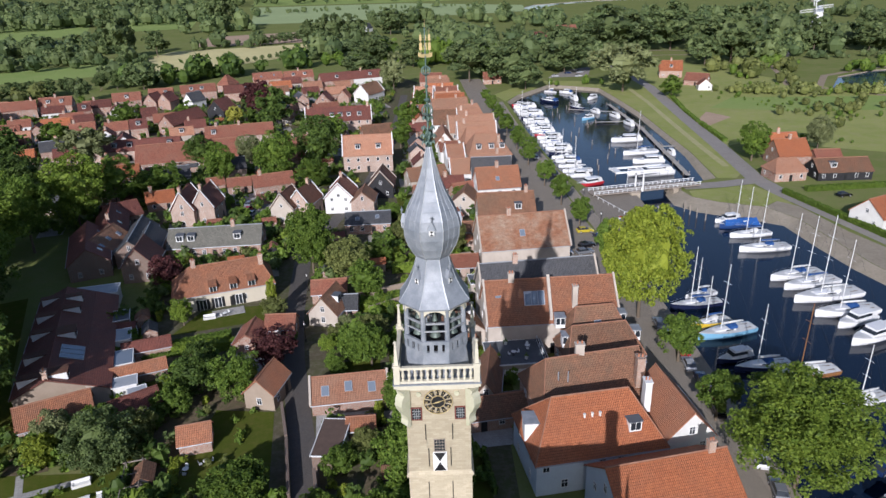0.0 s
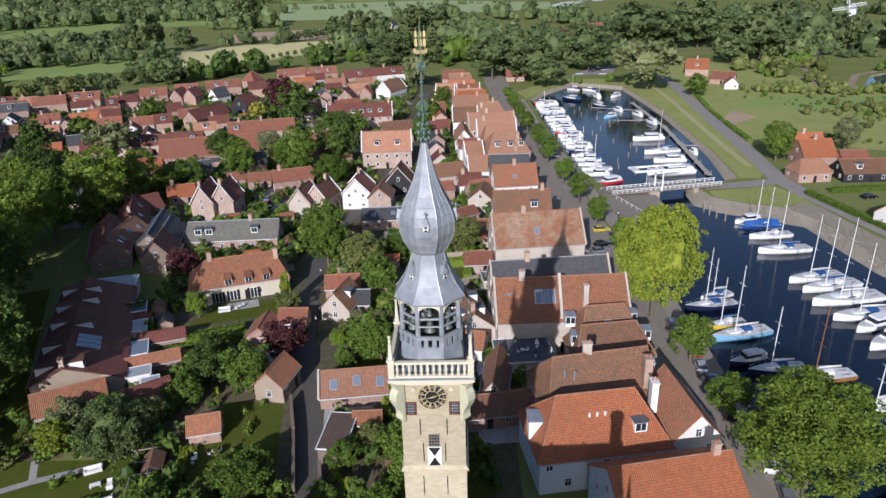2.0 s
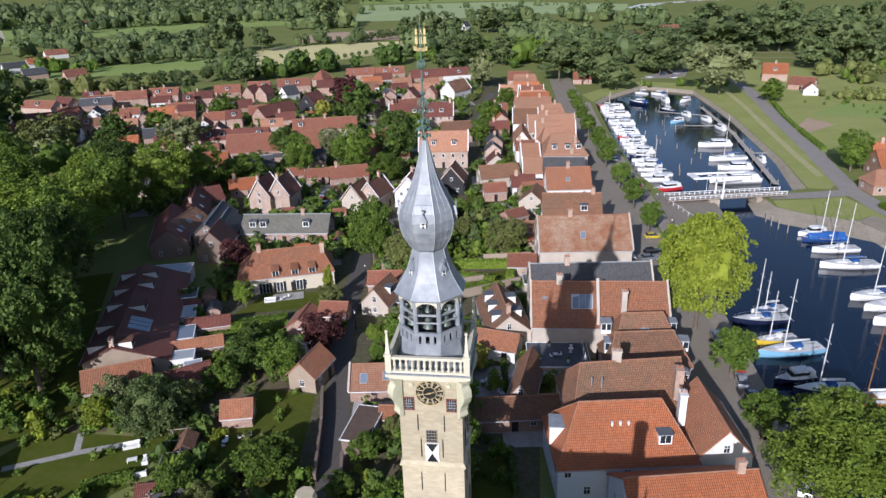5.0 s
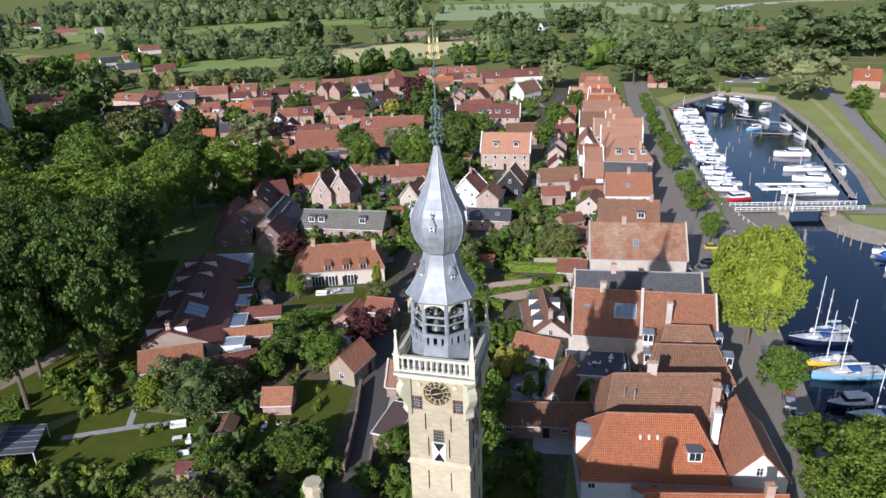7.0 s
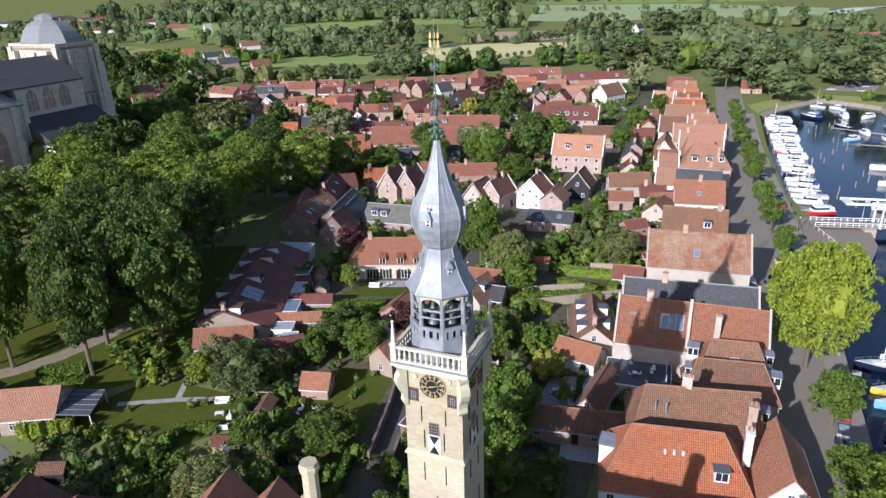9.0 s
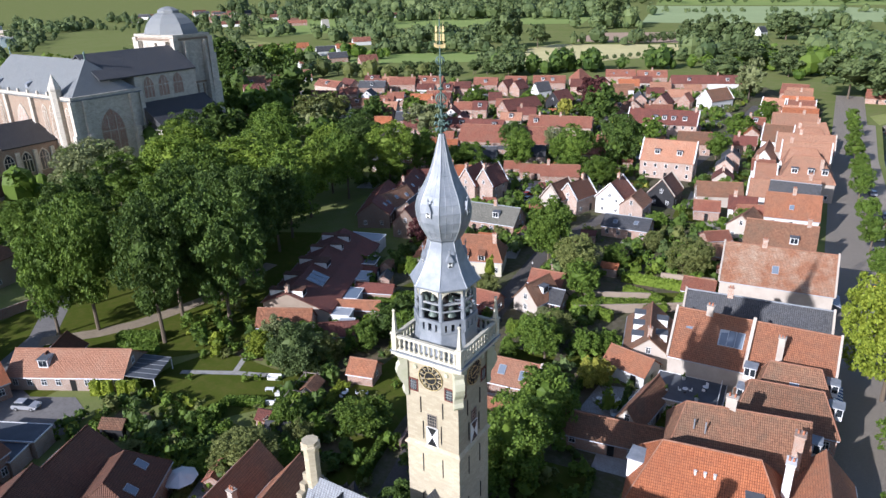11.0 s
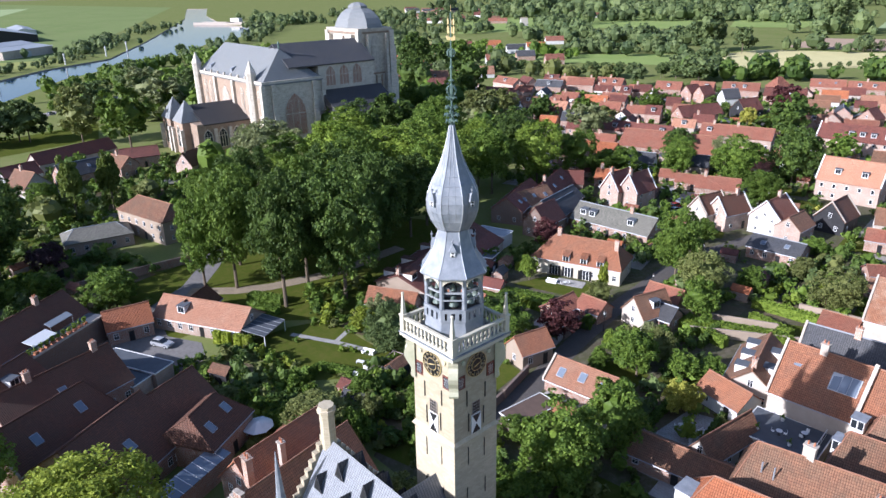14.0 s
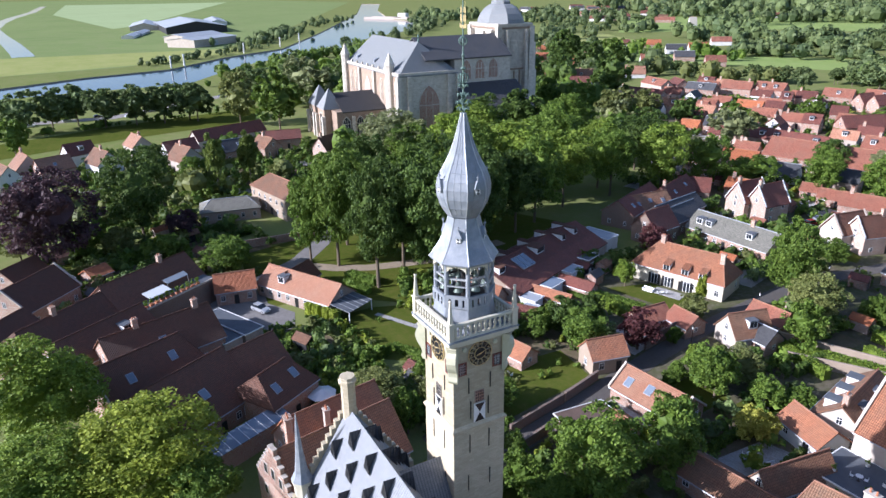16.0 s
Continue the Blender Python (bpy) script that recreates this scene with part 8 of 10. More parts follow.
# ---- far belts of trees ----
for k, (line, wide, count, tall, kind) in enumerate((
        ([(-187, 387), (-141, 427), (-89, 462)], 12, 34, 12, "dark"), ([(-386, 583), (-300, 595)], 25, 26, 13, "dark"), ([(-330, 560), (-260, 505), (-219, 538)], 22, 24, 12, "dark"),
        ([(-606, 961), (-368, 1034)], 60, 60, 20, "dark"), ([(-900, 900), (-620, 1080), (-300, 1120)], 80, 110, 22, "dark"), ([(-289, 814), (-225, 831)], 30, 14, 20, "green"),
        ([(-91, 504), (-68, 635)], 30, 18, 14, "green"), ([(-60, 461), (7, 516), (47, 379)], 34, 60, 14, "green"), ([(9, 668), (53, 433), (115, 449)], 50, 80, 15, "green"),
        ([(60, 520), (141, 565), (269, 575), (312, 560)], 60, 90, 17, "green"), ([(178, 401), (184, 348)], 20, 14, 10, "olive"), ([(345, 560), (335, 420)], 26, 26, 13, "dark"),
        ([(147, 296), (169, 261), (189, 231)], 16, 34, 2.3, "green"), ([(150, 320), (260, 285), (330, 275)], 20, 60, 2.8, "green"), ([(58, 905), (168, 714)], 50, 46, 15, "olive"), ([(-74, 860), (-2, 879)], 20, 14, 15, "dark"),
        ([(-639, 459), (-365, 329), (-303, 300)], 60, 90, 12, "dark"), ([(-635, 789), (-570, 1063)], 40, 40, 16, "dark"), ([(-363, 476), (-308, 509)], 30, 22, 11, "dark"),
        ([(-330, -60), (-347, -9), (-396, 64), (-455, 160)], 6, 34, 7, "green"), ([(-1241, 741), (-784, 741), (-851, 1074)], 70, 110, 15, "dark"), ([(-733, 157), (-900, 250), (-1200, 461)], 30, 60, 8, "dark"),
        ([(-315, 111), (-307, 89), (-300, 130)], 22, 34, 14, "green"), ([(-237, 193), (-300, 230), (-366, 266)], 34, 44, 12, "dark"), ([(-281, 329), (-233, 350)], 20, 20, 10, "olive"),
        ([(-200, 150), (-190, 115), (-185, 60)], 14, 26, 12, "green"), ([(-260, 190), (-200, 200), (-160, 165)], 20, 28, 11, "green"), ([(-470, 330), (-420, 420), (-330, 440)], 40, 44, 10, "green"),
        ([(-500, 560), (-400, 620), (-330, 700)], 40, 50, 13, "olive"), ([(-160, 700), (60, 760)], 16, 24, 7, "olive"), ([(330, 620), (420, 760), (520, 800)], 50, 50, 15, "green"), ([(200, 640), (330, 700), (260, 820)], 50, 60, 15, "dark"),
        ([(240, 340), (330, 390), (420, 420)], 40, 36, 10, "green"), ([(170, 460), (250, 440), (280, 500)], 40, 36, 12, "green"), ([(-1500, 1500), (-600, 1600), (200, 1620), (900, 1500)], 120, 170, 24, "dark"),
        ([(-1150, 1010), (-800, 1110), (-560, 1150), (-420, 1130)], 60, 170, 26, "dark"), ([(-560, 700), (-500, 640), (-430, 660)], 30, 40, 15, "dark"),
        ([(-322, 70), (-312, 0), (-296, -80)], 3, 70, 3.2, "green"), ([(-236, 50), (-228, 10), (-218, -60)], 10, 50, 5, "green"), ([(-180, 40), (-172, 0), (-165, -50)], 18, 46, 6, "olive"), ([(-575, 30), (-632, 100), (-700, 165)], 12, 60, 5, "olive"), ([(-715, 150), (-800, 205), (-900, 260)], 36, 60, 8, "green"), ([(-425, 70), (-500, 130), (-540, 170), (-600, 245)], 26, 90, 8.5, "green"),
        ([(60, 350), (100, 345), (118, 350)], 8, 10, 5, "green"), ([(-480, 250), (-420, 290), (-400, 200)], 40, 50, 12, "green"), ([(-560, 440), (-680, 560), (-600, 640)], 50, 60, 11, "green"), ([(-1050, 520), (-880, 455), (-740, 360), (-640, 260), (-580, 190)], 26, 130, 9, "green"), ([(-400, 120), (-440, 175), (-520, 240)], 24, 60, 13, "green"), ([(-345, 150), (-400, 200), (-460, 250)], 40, 60, 14, "mid"), ([(-330, 200), (-300, 170), (-290, 140)], 18, 26, 15, "green"), ([(176, 350), (200, 385), (228, 400)], 9, 16, 6, "green"), ([(188, 318), (200, 335), (222, 384)], 10, 18, 5.5, "olive"), ([(150, 308), (170, 302), (190, 299), (245, 288)], 8, 80, 4.5, "olive"), ([(255, 420), (300, 428), (330, 410)], 14, 26, 5, "olive"), ([(-230, 425), (-190, 450)], 14, 14, 10, "green"), ([(-215, 610), (-170, 635)], 22, 14, 12, "green"), ([(-100, 545), (-60, 560)], 16, 12, 10, "green"), ([(-1100, 600), (-900, 620), (-700, 650)], 60, 70, 11, "green"), ([(-1300, 640), (-1150, 620), (-1000, 560)], 60, 60, 12, "green"), ([(-400, 1180), (-100, 1230), (120, 1250)], 30, 60, 9, "green"), ([(160, 240), (200, 265), (190, 300)], 26, 34, 3.5, "olive"), ([(145, 200), (180, 190), (230, 215)], 8, 30, 2.5, "green"))):
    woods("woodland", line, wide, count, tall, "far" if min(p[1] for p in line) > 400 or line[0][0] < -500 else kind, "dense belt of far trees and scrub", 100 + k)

# ---- gardens between the houses ----
plot_rng = random.Random(21)


def built_on(x, y, margin=0.5):
    for hx, hy, a, half_l, half_w in FOOTPRINTS:
        dx, dy = x - hx, y - hy
        if abs(dx) < 30 and abs(dy) < 30:
            u, v = dx * math.cos(a) + dy * math.sin(a), -dx * math.sin(a) + dy * math.cos(a)
            if abs(u) < half_l + margin and abs(v) < half_w + margin:
                return True
    return False


LANE = [(-14.2, 4), (-18, 20), (-20.7, 32), (-23.3, 42.5), (-26.2, 55), (-29, 70), (-31, 87), (-32.8, 104), (-28.5, 128), (-22, 160), (-17, 222), (-16, 330)]


def on_lane(x, y, margin):
    for (ax, ay), (bx, by) in zip(LANE, LANE[1:]):
        length = (bx - ax) ** 2 + (by - ay) ** 2
        t = max(0, min(1, ((x - ax) * (bx - ax) + (y - ay) * (by - ay)) / length))
        if math.hypot(x - ax - t * (bx - ax), y - ay - t * (by - ay)) < margin:
            return True
    return False


town_rng = random.Random(33)
TREE_SPOTS = [(ob.matrix_world.translation.x, ob.matrix_world.translation.y) for ob in bpy.data.objects if ob.name.startswith("tree")]
for x0, y0, x1, y1, turn, step_x, step_y, most in ((-250, 196, -112, 330, 20, 17, 15, 26), (-112, 150, -28, 380, 20, 17, 15, 24), (-12, 104, 10, 330, 8, 11, 13, 16), (-470, 250, -270, 470, 52, 26, 24, 26), (-120, 140, -66, 196, 20, 15, 14, 6)):
    a, made = radians(turn), 0
    spots = [(x0 + (i + 0.5) * step_x + town_rng.uniform(-2, 2), y0 + (j + 0.5) * step_y + town_rng.uniform(-2, 2)) for i in range(int((x1 - x0) / step_x)) for j in range(int((y1 - y0) / step_y))]
    town_rng.shuffle(spots)
    for px, py in spots:
        L, W = town_rng.uniform(0.45, 0.72) * step_x, town_rng.uniform(0.40, 0.5) * step_y
        reach = max(L, W) / 2
        if made >= most or (-450 < px < -215 and 330 < py < 560) or built_on(px, py, reach + 0.6) or on_lane(px, py, reach + 3) or any(math.hypot(px - tx, py - ty) < reach + 2.5 for tx, ty in TREE_SPOTS):
            continue
        made += 1
        ze = town_rng.uniform(2.6, 4.6)
        house(px, py, turn + 90 * (town_rng.random() < 0.3), L, W, ze, ze + W * 0.42, town_rng.choice(("red", "darkred", "brown", "red", "orange", "slate", "light")), town_rng.choice(("brick", "brick", "pink", "white", "cream")),
              chim=((0.15, 0),) if town_rng.random() < 0.5 else (), dorm=((0.5, 1),) if town_rng.random() < 0.3 and ze > 3.8 else ())
CLEAR = ((-12, 68, 5, 93), (-35, 22, -25, 42), (-55, 55, -34, 79), (-69, 10, -43, 27), (-94, -13, -62, 3))


def cleared(x, y):
    return any(x0 < x < x1 and y0 < y < y1 for x0, y0, x1, y1 in CLEAR)


BLOCKS = ((-70, -4, -34, 14, 24), (-140, -40, -100, 0, 20), (-18, 30, 8, 130, 6), (-64, 12, -26, 125, 14), (-20, 8, 6, 34, 8), (-110, 125, -26, 265, 18), (-12, 130, 8, 330, 6), (-170, 200, -110, 350, 20), (-105, 265, -25, 375, 18), (-230, -45, -150, 60, 20), (-250, 225, -170, 330, 20))
soil = ground_cover("garden_soil", (0.15, 0.115, 0.075), (0.19, 0.15, 0.10), (0.10, 0.12, 0.045), 0.3)
gravel = ground_cover("pale_gravel", (0.36, 0.33, 0.28), (0.42, 0.38, 0.33), (0.28, 0.26, 0.22), 0.5)
level = 0
shrubs, plots, rows, sheds = {}, {}, {}, []
for x0, y0, x1, y1, turn in BLOCKS:
    a = radians(turn)
    x, row = x0, 0
    while x < x1:
        wide = plot_rng.uniform(6, 10)
        y = y0 + plot_rng.uniform(-4, 0)
        while y < y1:
            deep = plot_rng.uniform(7, 14)
            cx, cy = x + wide / 2, y + deep / 2
            if not on_lane(cx, cy, 5.0) and not cleared(cx, cy):
                level = (level + 1) % 5
                kind = plot_rng.random()
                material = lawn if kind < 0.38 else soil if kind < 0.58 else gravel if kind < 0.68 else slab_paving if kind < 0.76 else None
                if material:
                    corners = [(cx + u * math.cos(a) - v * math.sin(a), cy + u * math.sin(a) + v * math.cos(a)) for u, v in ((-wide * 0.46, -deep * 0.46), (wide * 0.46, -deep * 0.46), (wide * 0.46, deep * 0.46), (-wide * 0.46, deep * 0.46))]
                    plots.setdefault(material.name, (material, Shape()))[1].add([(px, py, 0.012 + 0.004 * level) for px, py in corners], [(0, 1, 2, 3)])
                if plot_rng.random() < 0.42 and not built_on(cx + wide / 2, cy, 1.0) and not on_lane(cx + wide / 2, cy, 4):
                    length = deep * 0.8
                    piece = hedge_shape(length, plot_rng.uniform(1.0, 2.0), plot_rng.uniform(0.6, 1.1), level + abs(int(cx * 3 + cy)))
                    at = pose(cx + wide / 2 * math.cos(a), cy + wide / 2 * math.sin(a), 0, 0, 0, turn + 90)
                    rows.setdefault(plot_rng.choice(("green", "green", "dark", "olive", "bright")), Shape()).add([at @ Vector(v) for v in piece.v], piece.f)
                if plot_rng.random() < 0.3 and len(sheds) < 60 and not built_on(cx, cy, 2.6) and not on_lane(cx, cy, 5):
                    sheds.append((cx, cy, turn + 90 * plot_rng.randrange(2)))
                for _ in range(8 if cy < 130 else 4):
                    bx, by = cx + plot_rng.uniform(-0.5, 0.5) * wide, cy + plot_rng.uniform(-0.5, 0.5) * deep
                    r = plot_rng.uniform(0.6, 2.4)
                    if not built_on(bx, by, r * 0.7) and not on_lane(bx, by, 2.5 + r * 0.9) and not cleared(bx, by):
                        c = r * plot_rng.uniform(0.7, 1.15)
                        kind = plot_rng.choice(("green", "dark", "olive", "dark", "dark", "grey", "green", "mid", "green", "gold" if r < 1.0 else "green"))
                        shrubs.setdefault(kind, []).append((bx, by, c * 0.95, c, r))
            y += deep
        x += wide
for x0, y0, x1, y1, count, low, high in ((-69, -4, -44, 11, 110, 0.6, 1.6), (-44, 2, -30, 20, 50, 0.7, 1.9), (-79, 26, -60, 44, 46, 0.8, 2.0), (-46, 27, -28, 44, 26, 0.35, 0.9), (-20, 8, -6, 34, 46, 0.7, 1.7), (-52, 0, -40, 12, 30, 0.8, 1.9)):
    for _ in range(count):
        bx, by, r = plot_rng.uniform(x0, x1), plot_rng.uniform(y0, y1), plot_rng.uniform(low, high)
        if not built_on(bx, by, r * 0.6) and not on_lane(bx, by, 2.4 + r * 0.8) and not (-64 < bx < -57 and 0 < by < 8):
            shrubs.setdefault(plot_rng.choice(("green", "dark", "olive", "dark", "bright", "green")), []).append((bx, by, r * 0.85, r * plot_rng.uniform(0.8, 1.15), r))
for material, sheet in plots.values():
    solid("garden_plot", sheet, material, "garden plots of one kind behind the houses", "garden plots", "structure")
for kind, sheet in rows.items():
    solid("hedge_rows", sheet, LEAF[kind], "many clipped hedges between garden plots", "hedges", "stuff")


def shed(x, y, turn, roof, wall):
    ob = thing("garden_shed", x, y, 0, turn, f"small {WALL_WORDS[wall]} garden shed with a {ROOF_WORDS[roof]} roof", "shed", "garden sheds")
    part("wall", Shape().loft([[(g, v, z) for v, z in ((-1.3, -0.1), (1.3, -0.1), (1.3, 2.0), (0, 2.9), (-1.3, 2.0))] for g in (-1.8, 1.8)]), WALL[wall], ob)
    part("roof", roof_shape(3.6, 2.6, 2.12, 3.05, (0, 0), 0.18, 0.1), TILE[roof], ob)
    part("door", Shape().box(1.78, -0.45, 0, 1.84, 0.45, 1.9), black_paint if wall != "timber" else white_paint, ob)


for k, (px, py, pt) in enumerate(sheds):
    shed(px, py, pt, ("brown", "red", "slate", "orange", "darkred")[k % 5], ("timber", "brick", "brick", "pink", "brick")[k % 5 if k % 7 else 0])
    FOOTPRINTS.append((px, py, radians(pt), 1.8, 1.3))
SHRUB_DATA = [(np.array([tuple(v.co) for v in m.vertices]), [tuple(p.vertices) for p in m.polygons]) for m in CROWNS["shrub"]]
for kind, spots in shrubs.items():
    beds = Shape()
    points, rings, base = [], [], 0
    for k, (bx, by, middle, c, r) in enumerate(spots):
        v, f = SHRUB_DATA[k % 5]
        co, si = math.cos(k * 2.4), math.sin(k * 2.4)
        points.append(v @ np.array([[r * co, r * si, 0], [-r * si, r * co, 0], [0, 0, c]]) + np.array([bx, by, middle]))
        rings += [tuple(i + base for i in face) for face in f]
        base += len(v)
    beds.v, beds.f = np.concatenate(points).tolist(), rings
    solid("shrubbery", beds, LEAF[kind], "mixed garden shrubs and flower beds", "shrubs", "stuff")
for x0, y0, x1, y1, high, wide in ((-53, 60, -40, 65, 1.3, 1.6), (-54, 57, -38, 62.5, 1.0, 1.2), (-15, 76, 0, 83, 1.5, 2.0), (-2, 109, 9, 110, 1.6, 1.2), (-86, 20, -79, 24, 1.6, 2.4), (110, 141, 136, 143, 1.5, 1.8), (112, 96, 103, 140, 1.4, 1.5), (-51.8, 15.4, -45.6, 18.2, 1.1, 1.6), (-83, 18.0, -75.4, 20.7, 1.3, 1.6), (-44.4, 27.0, -41.0, 14.2, 1.5, 0.9), (122.4, 302, 117, 268, 1.2, 1.7), (116.6, 266, 113.6, 238, 1.0, 1.5), (113.2, 235, 111, 203, 1.3, 1.7)):
    hedge(x0, y0, x1, y1, high, wide)


old_brick = bricks("old_dark_brick", (0.155, 0.092, 0.066), (0.215, 0.135, 0.10), (0.19, 0.17, 0.145))


def garden_wall(x0, y0, x1, y1, high, material, label):
    length = math.hypot(x1 - x0, y1 - y0)
    ob = thing("garden_wall", (x0 + x1) / 2, (y0 + y1) / 2, 0, math.degrees(math.atan2(y1 - y0, x1 - x0)), label, "wall", "garden walls")
    part("wall", Shape().box(-length / 2, -0.17, -0.2, length / 2, 0.17, high), material, ob)
    part("coping", Shape().box(-length / 2, -0.24, high, length / 2, 0.24, high + 0.12, 0.03), material, ob)


garden_wall(-25.3, 40.4, -22.9, 31.8, 1.6, old_brick, "old brick garden wall along the lane")
garden_wall(-22.8, 31.4, -20.2, 19.6, 1.6, old_brick, "old brick garden wall along the lane")
garden_wall(-17.7, 24.6, -16.0, 17.4, 1.6, old_brick, "old brick garden wall along the lane")
garden_wall(-20, 76, -2, 84, 2.2, WALL["tan"], "weathered tan stone garden wall")
garden_wall(-14, 72, 7, 85, 1.8, WALL["tan"], "weathered tan stone garden wall")
garden_wall(-3, 96, 8, 98, 2.0, WALL["tan"], "weathered tan stone garden wall")
garden_wall(-117, -6, -115, 22, 2.0, WALL["brick"], "old brick wall beside the park")
garden_wall(-28.4, 54, -31.2, 69, 2.4, old_brick, "old brick garden wall along the lane")


brown_roof = plain("rusty_brown_felt", (0.11, 0.075, 0.058), (0.15, 0.10, 0.075), 0.8, 0.8)
pale_metal_roof = plain("pale_zinc_roof", (0.33, 0.36, 0.39), (0.42, 0.44, 0.46), 0.7, 0.5)


def flat_building(x, y, turn, L, W, h, wall, label, top=tarmac_roof):
    """A flat-roofed garage or annex with a white roof edge."""
    ob = thing("garage", x, y, 0, turn, label, "garage", "garages")
    part("wall", Shape().box(-L / 2, -W / 2, -0.2, L / 2, W / 2, h), WALL[wall], ob)
    part("roof", Shape().box(-L / 2 - 0.15, -W / 2 - 0.15, h, L / 2 + 0.15, W / 2 + 0.15, h + 0.12), top, ob)
    for v in (-1, 1):
        part("roof_edge", Shape().box(-L / 2 - 0.22, v * (W / 2 + 0.15) - 0.07, h + 0.0, L / 2 + 0.22, v * (W / 2 + 0.15) + 0.07, h + 0.18), white_paint, ob)
        part("roof_edge", Shape().box(v * (L / 2 + 0.15) - 0.07, -W / 2, h + 0.001, v * (L / 2 + 0.15) + 0.07, W / 2, h + 0.181), white_paint, ob)
    part("garage_door", Shape().box(-L * 0.3, -W / 2 - 0.06, 0, L * 0.3, -W / 2 + 0.02, 2.1), white_paint, ob)


flat_building(-71.6, -8.8, 25, 13.0, 3.9, 2.9, "pink", "flat-roofed garage with a white roof edge")
flat_building(-69.9, -12.5, 25, 11.5, 3.9, 2.6, "pink", "flat-roofed garage with a white roof edge")


def conservatory(x, y, turn, L, W, h):
    """Dark lean-to roof on white posts."""
    ob = thing("conservatory", x, y, 0, turn, "dark-roofed conservatory with white posts beside the cottage", "conservatory")
    for u in (-1, 1):
        for v in (-1, 1):
            part("post", Shape().box(u * (L / 2 - 0.1) - 0.07, v * (W / 2 - 0.1) - 0.07, 0, u * (L / 2 - 0.1) + 0.07, v * (W / 2 - 0.1) + 0.07, h), white_paint, ob)
    n = 5
    for k in range(n):
        a, b = -W / 2 + k * W / n + 0.05, -W / 2 + (k + 1) * W / n - 0.05
        part("pane", Shape().hexa([(-L / 2, a, h + 0.6), (L / 2, a, h), (L / 2, b, h), (-L / 2, b, h + 0.6)], [(-L / 2, a, h + 0.64), (L / 2, a, h + 0.04), (L / 2, b, h + 0.04), (-L / 2, b, h + 0.64)]), tarmac_roof, ob)
    for k in range(n + 1):
        a = -W / 2 + k * W / n
        part("glazing_bar", Shape().hexa([(-L / 2, a - 0.03, h + 0.58), (L / 2, a - 0.03, h - 0.02), (L / 2, a + 0.03, h - 0.02), (-L / 2, a + 0.03, h + 0.58)], [(-L / 2, a - 0.03, h + 0.7), (L / 2, a - 0.03, h + 0.1), (L / 2, a + 0.03, h + 0.1), (-L / 2, a + 0.03, h + 0.7)]), gutter_zinc, ob)


conservatory(-68.6, 14.0, 28, 5.0, 7.0, 2.3)
for s in (5.6, 7.6, 10.2, 12.2):
    px, py = -80 + s * 0.883 + 5.0 * 0.469, 8.3 + s * 0.469 - 5.0 * 0.883
    hedge(px - 0.75 * 0.883, py - 0.75 * 0.469, px + 0.75 * 0.883, py + 0.75 * 0.469, 2.5, 1.1, "bright")
for x, y, turn, L, W, h, wall, top in ((-59.6, 62.0, 111, 4.4, 3.4, 2.7, "white", pale_metal_roof), (-56.0, 54.2, 111, 5.0, 3.2, 2.5, "white", roof_glass), (-52.4, 46.4, 111, 3.0, 3.6, 2.5, "white", pale_metal_roof), (-62.6, 69.4, 111, 4.4, 3.0, 3.0, "dark", tarmac_roof),
                                       (-72.6, 81.0, 15, 8.6, 4.6, 3.2, "white", pale_metal_roof), (-49.4, 44.0, 27, 2.6, 2.4, 2.2, "white", pale_metal_roof)):
    flat_building(x, y, turn, L, W, h, wall, "small flat-roofed back extension of the long terrace", top)
for x, y, turn, roof in ((-55.6, 65.5, 111, "slate"), (-59.4, 71.6, 111, "brown")):
    sheds.append((x, y, turn))
    shed(x, y, turn, roof, "brick")
flat_building(-15.9, 29.9, 85, 8.2, 3.8, 2.5, "dark", "low flat-roofed lean-to of dark brick by the lane", brown_roof)
flat_building(13.0, 50.6, 4, 10.0, 7.6, 3.0, "cream", "flat roof terrace behind the quay houses", tarmac_roof)
for x, y, turn in ((12.5, 74.5, 6), (9.0, 79.5, 6), (18, 84, 6), (25, 84, 6), (12, 105, 5), (22, 106, 5)):
    flat_building(x, y, turn, 4.6, 4.6, 3.6, "cream", "cream flat-roofed back extension of a quay house")


def parasol(x, y):
    ob = thing("parasol", x, y, 0, 0, "large open white garden parasol", "parasol")
    part("pole", Shape().rod((0, 0, 0), (0, 0, 2.9), 0.04, None, 6), worn_wood, ob)
    part("canopy", Shape().lathe([(2.3, 2.2), (2.32, 2.25), (0.1, 3.0), (0.02, 3.05)], 8), white_paint, ob)
    part("base", Shape().lathe([(0.4, 0), (0.4, 0.1), (0.1, 0.14)], 10), iron, ob)


parasol(-41.0, -1.8)
parasol(-112.0, -36.0)


def sofa(x, y, turn, long):
    ob = thing("garden_sofa", x, y, 0, turn, "white cushioned garden sofa on the terrace", "sofa", "garden seats")
    part("seat", Shape().box(-long / 2, -0.45, 0.02, long / 2, 0.45, 0.45, 0.03), WALL["white"], ob)
    part("backrest", Shape().box(-long / 2, 0.28, 0.45, long / 2, 0.45, 0.9, 0.03), white_paint, ob)
    for v in (-1, 1):
        part("armrest", Shape().box(v * (long / 2 - 0.1) - 0.1, -0.45, 0.45, v * (long / 2 - 0.1) + 0.1, 0.28, 0.65, 0.02), white_paint, ob)


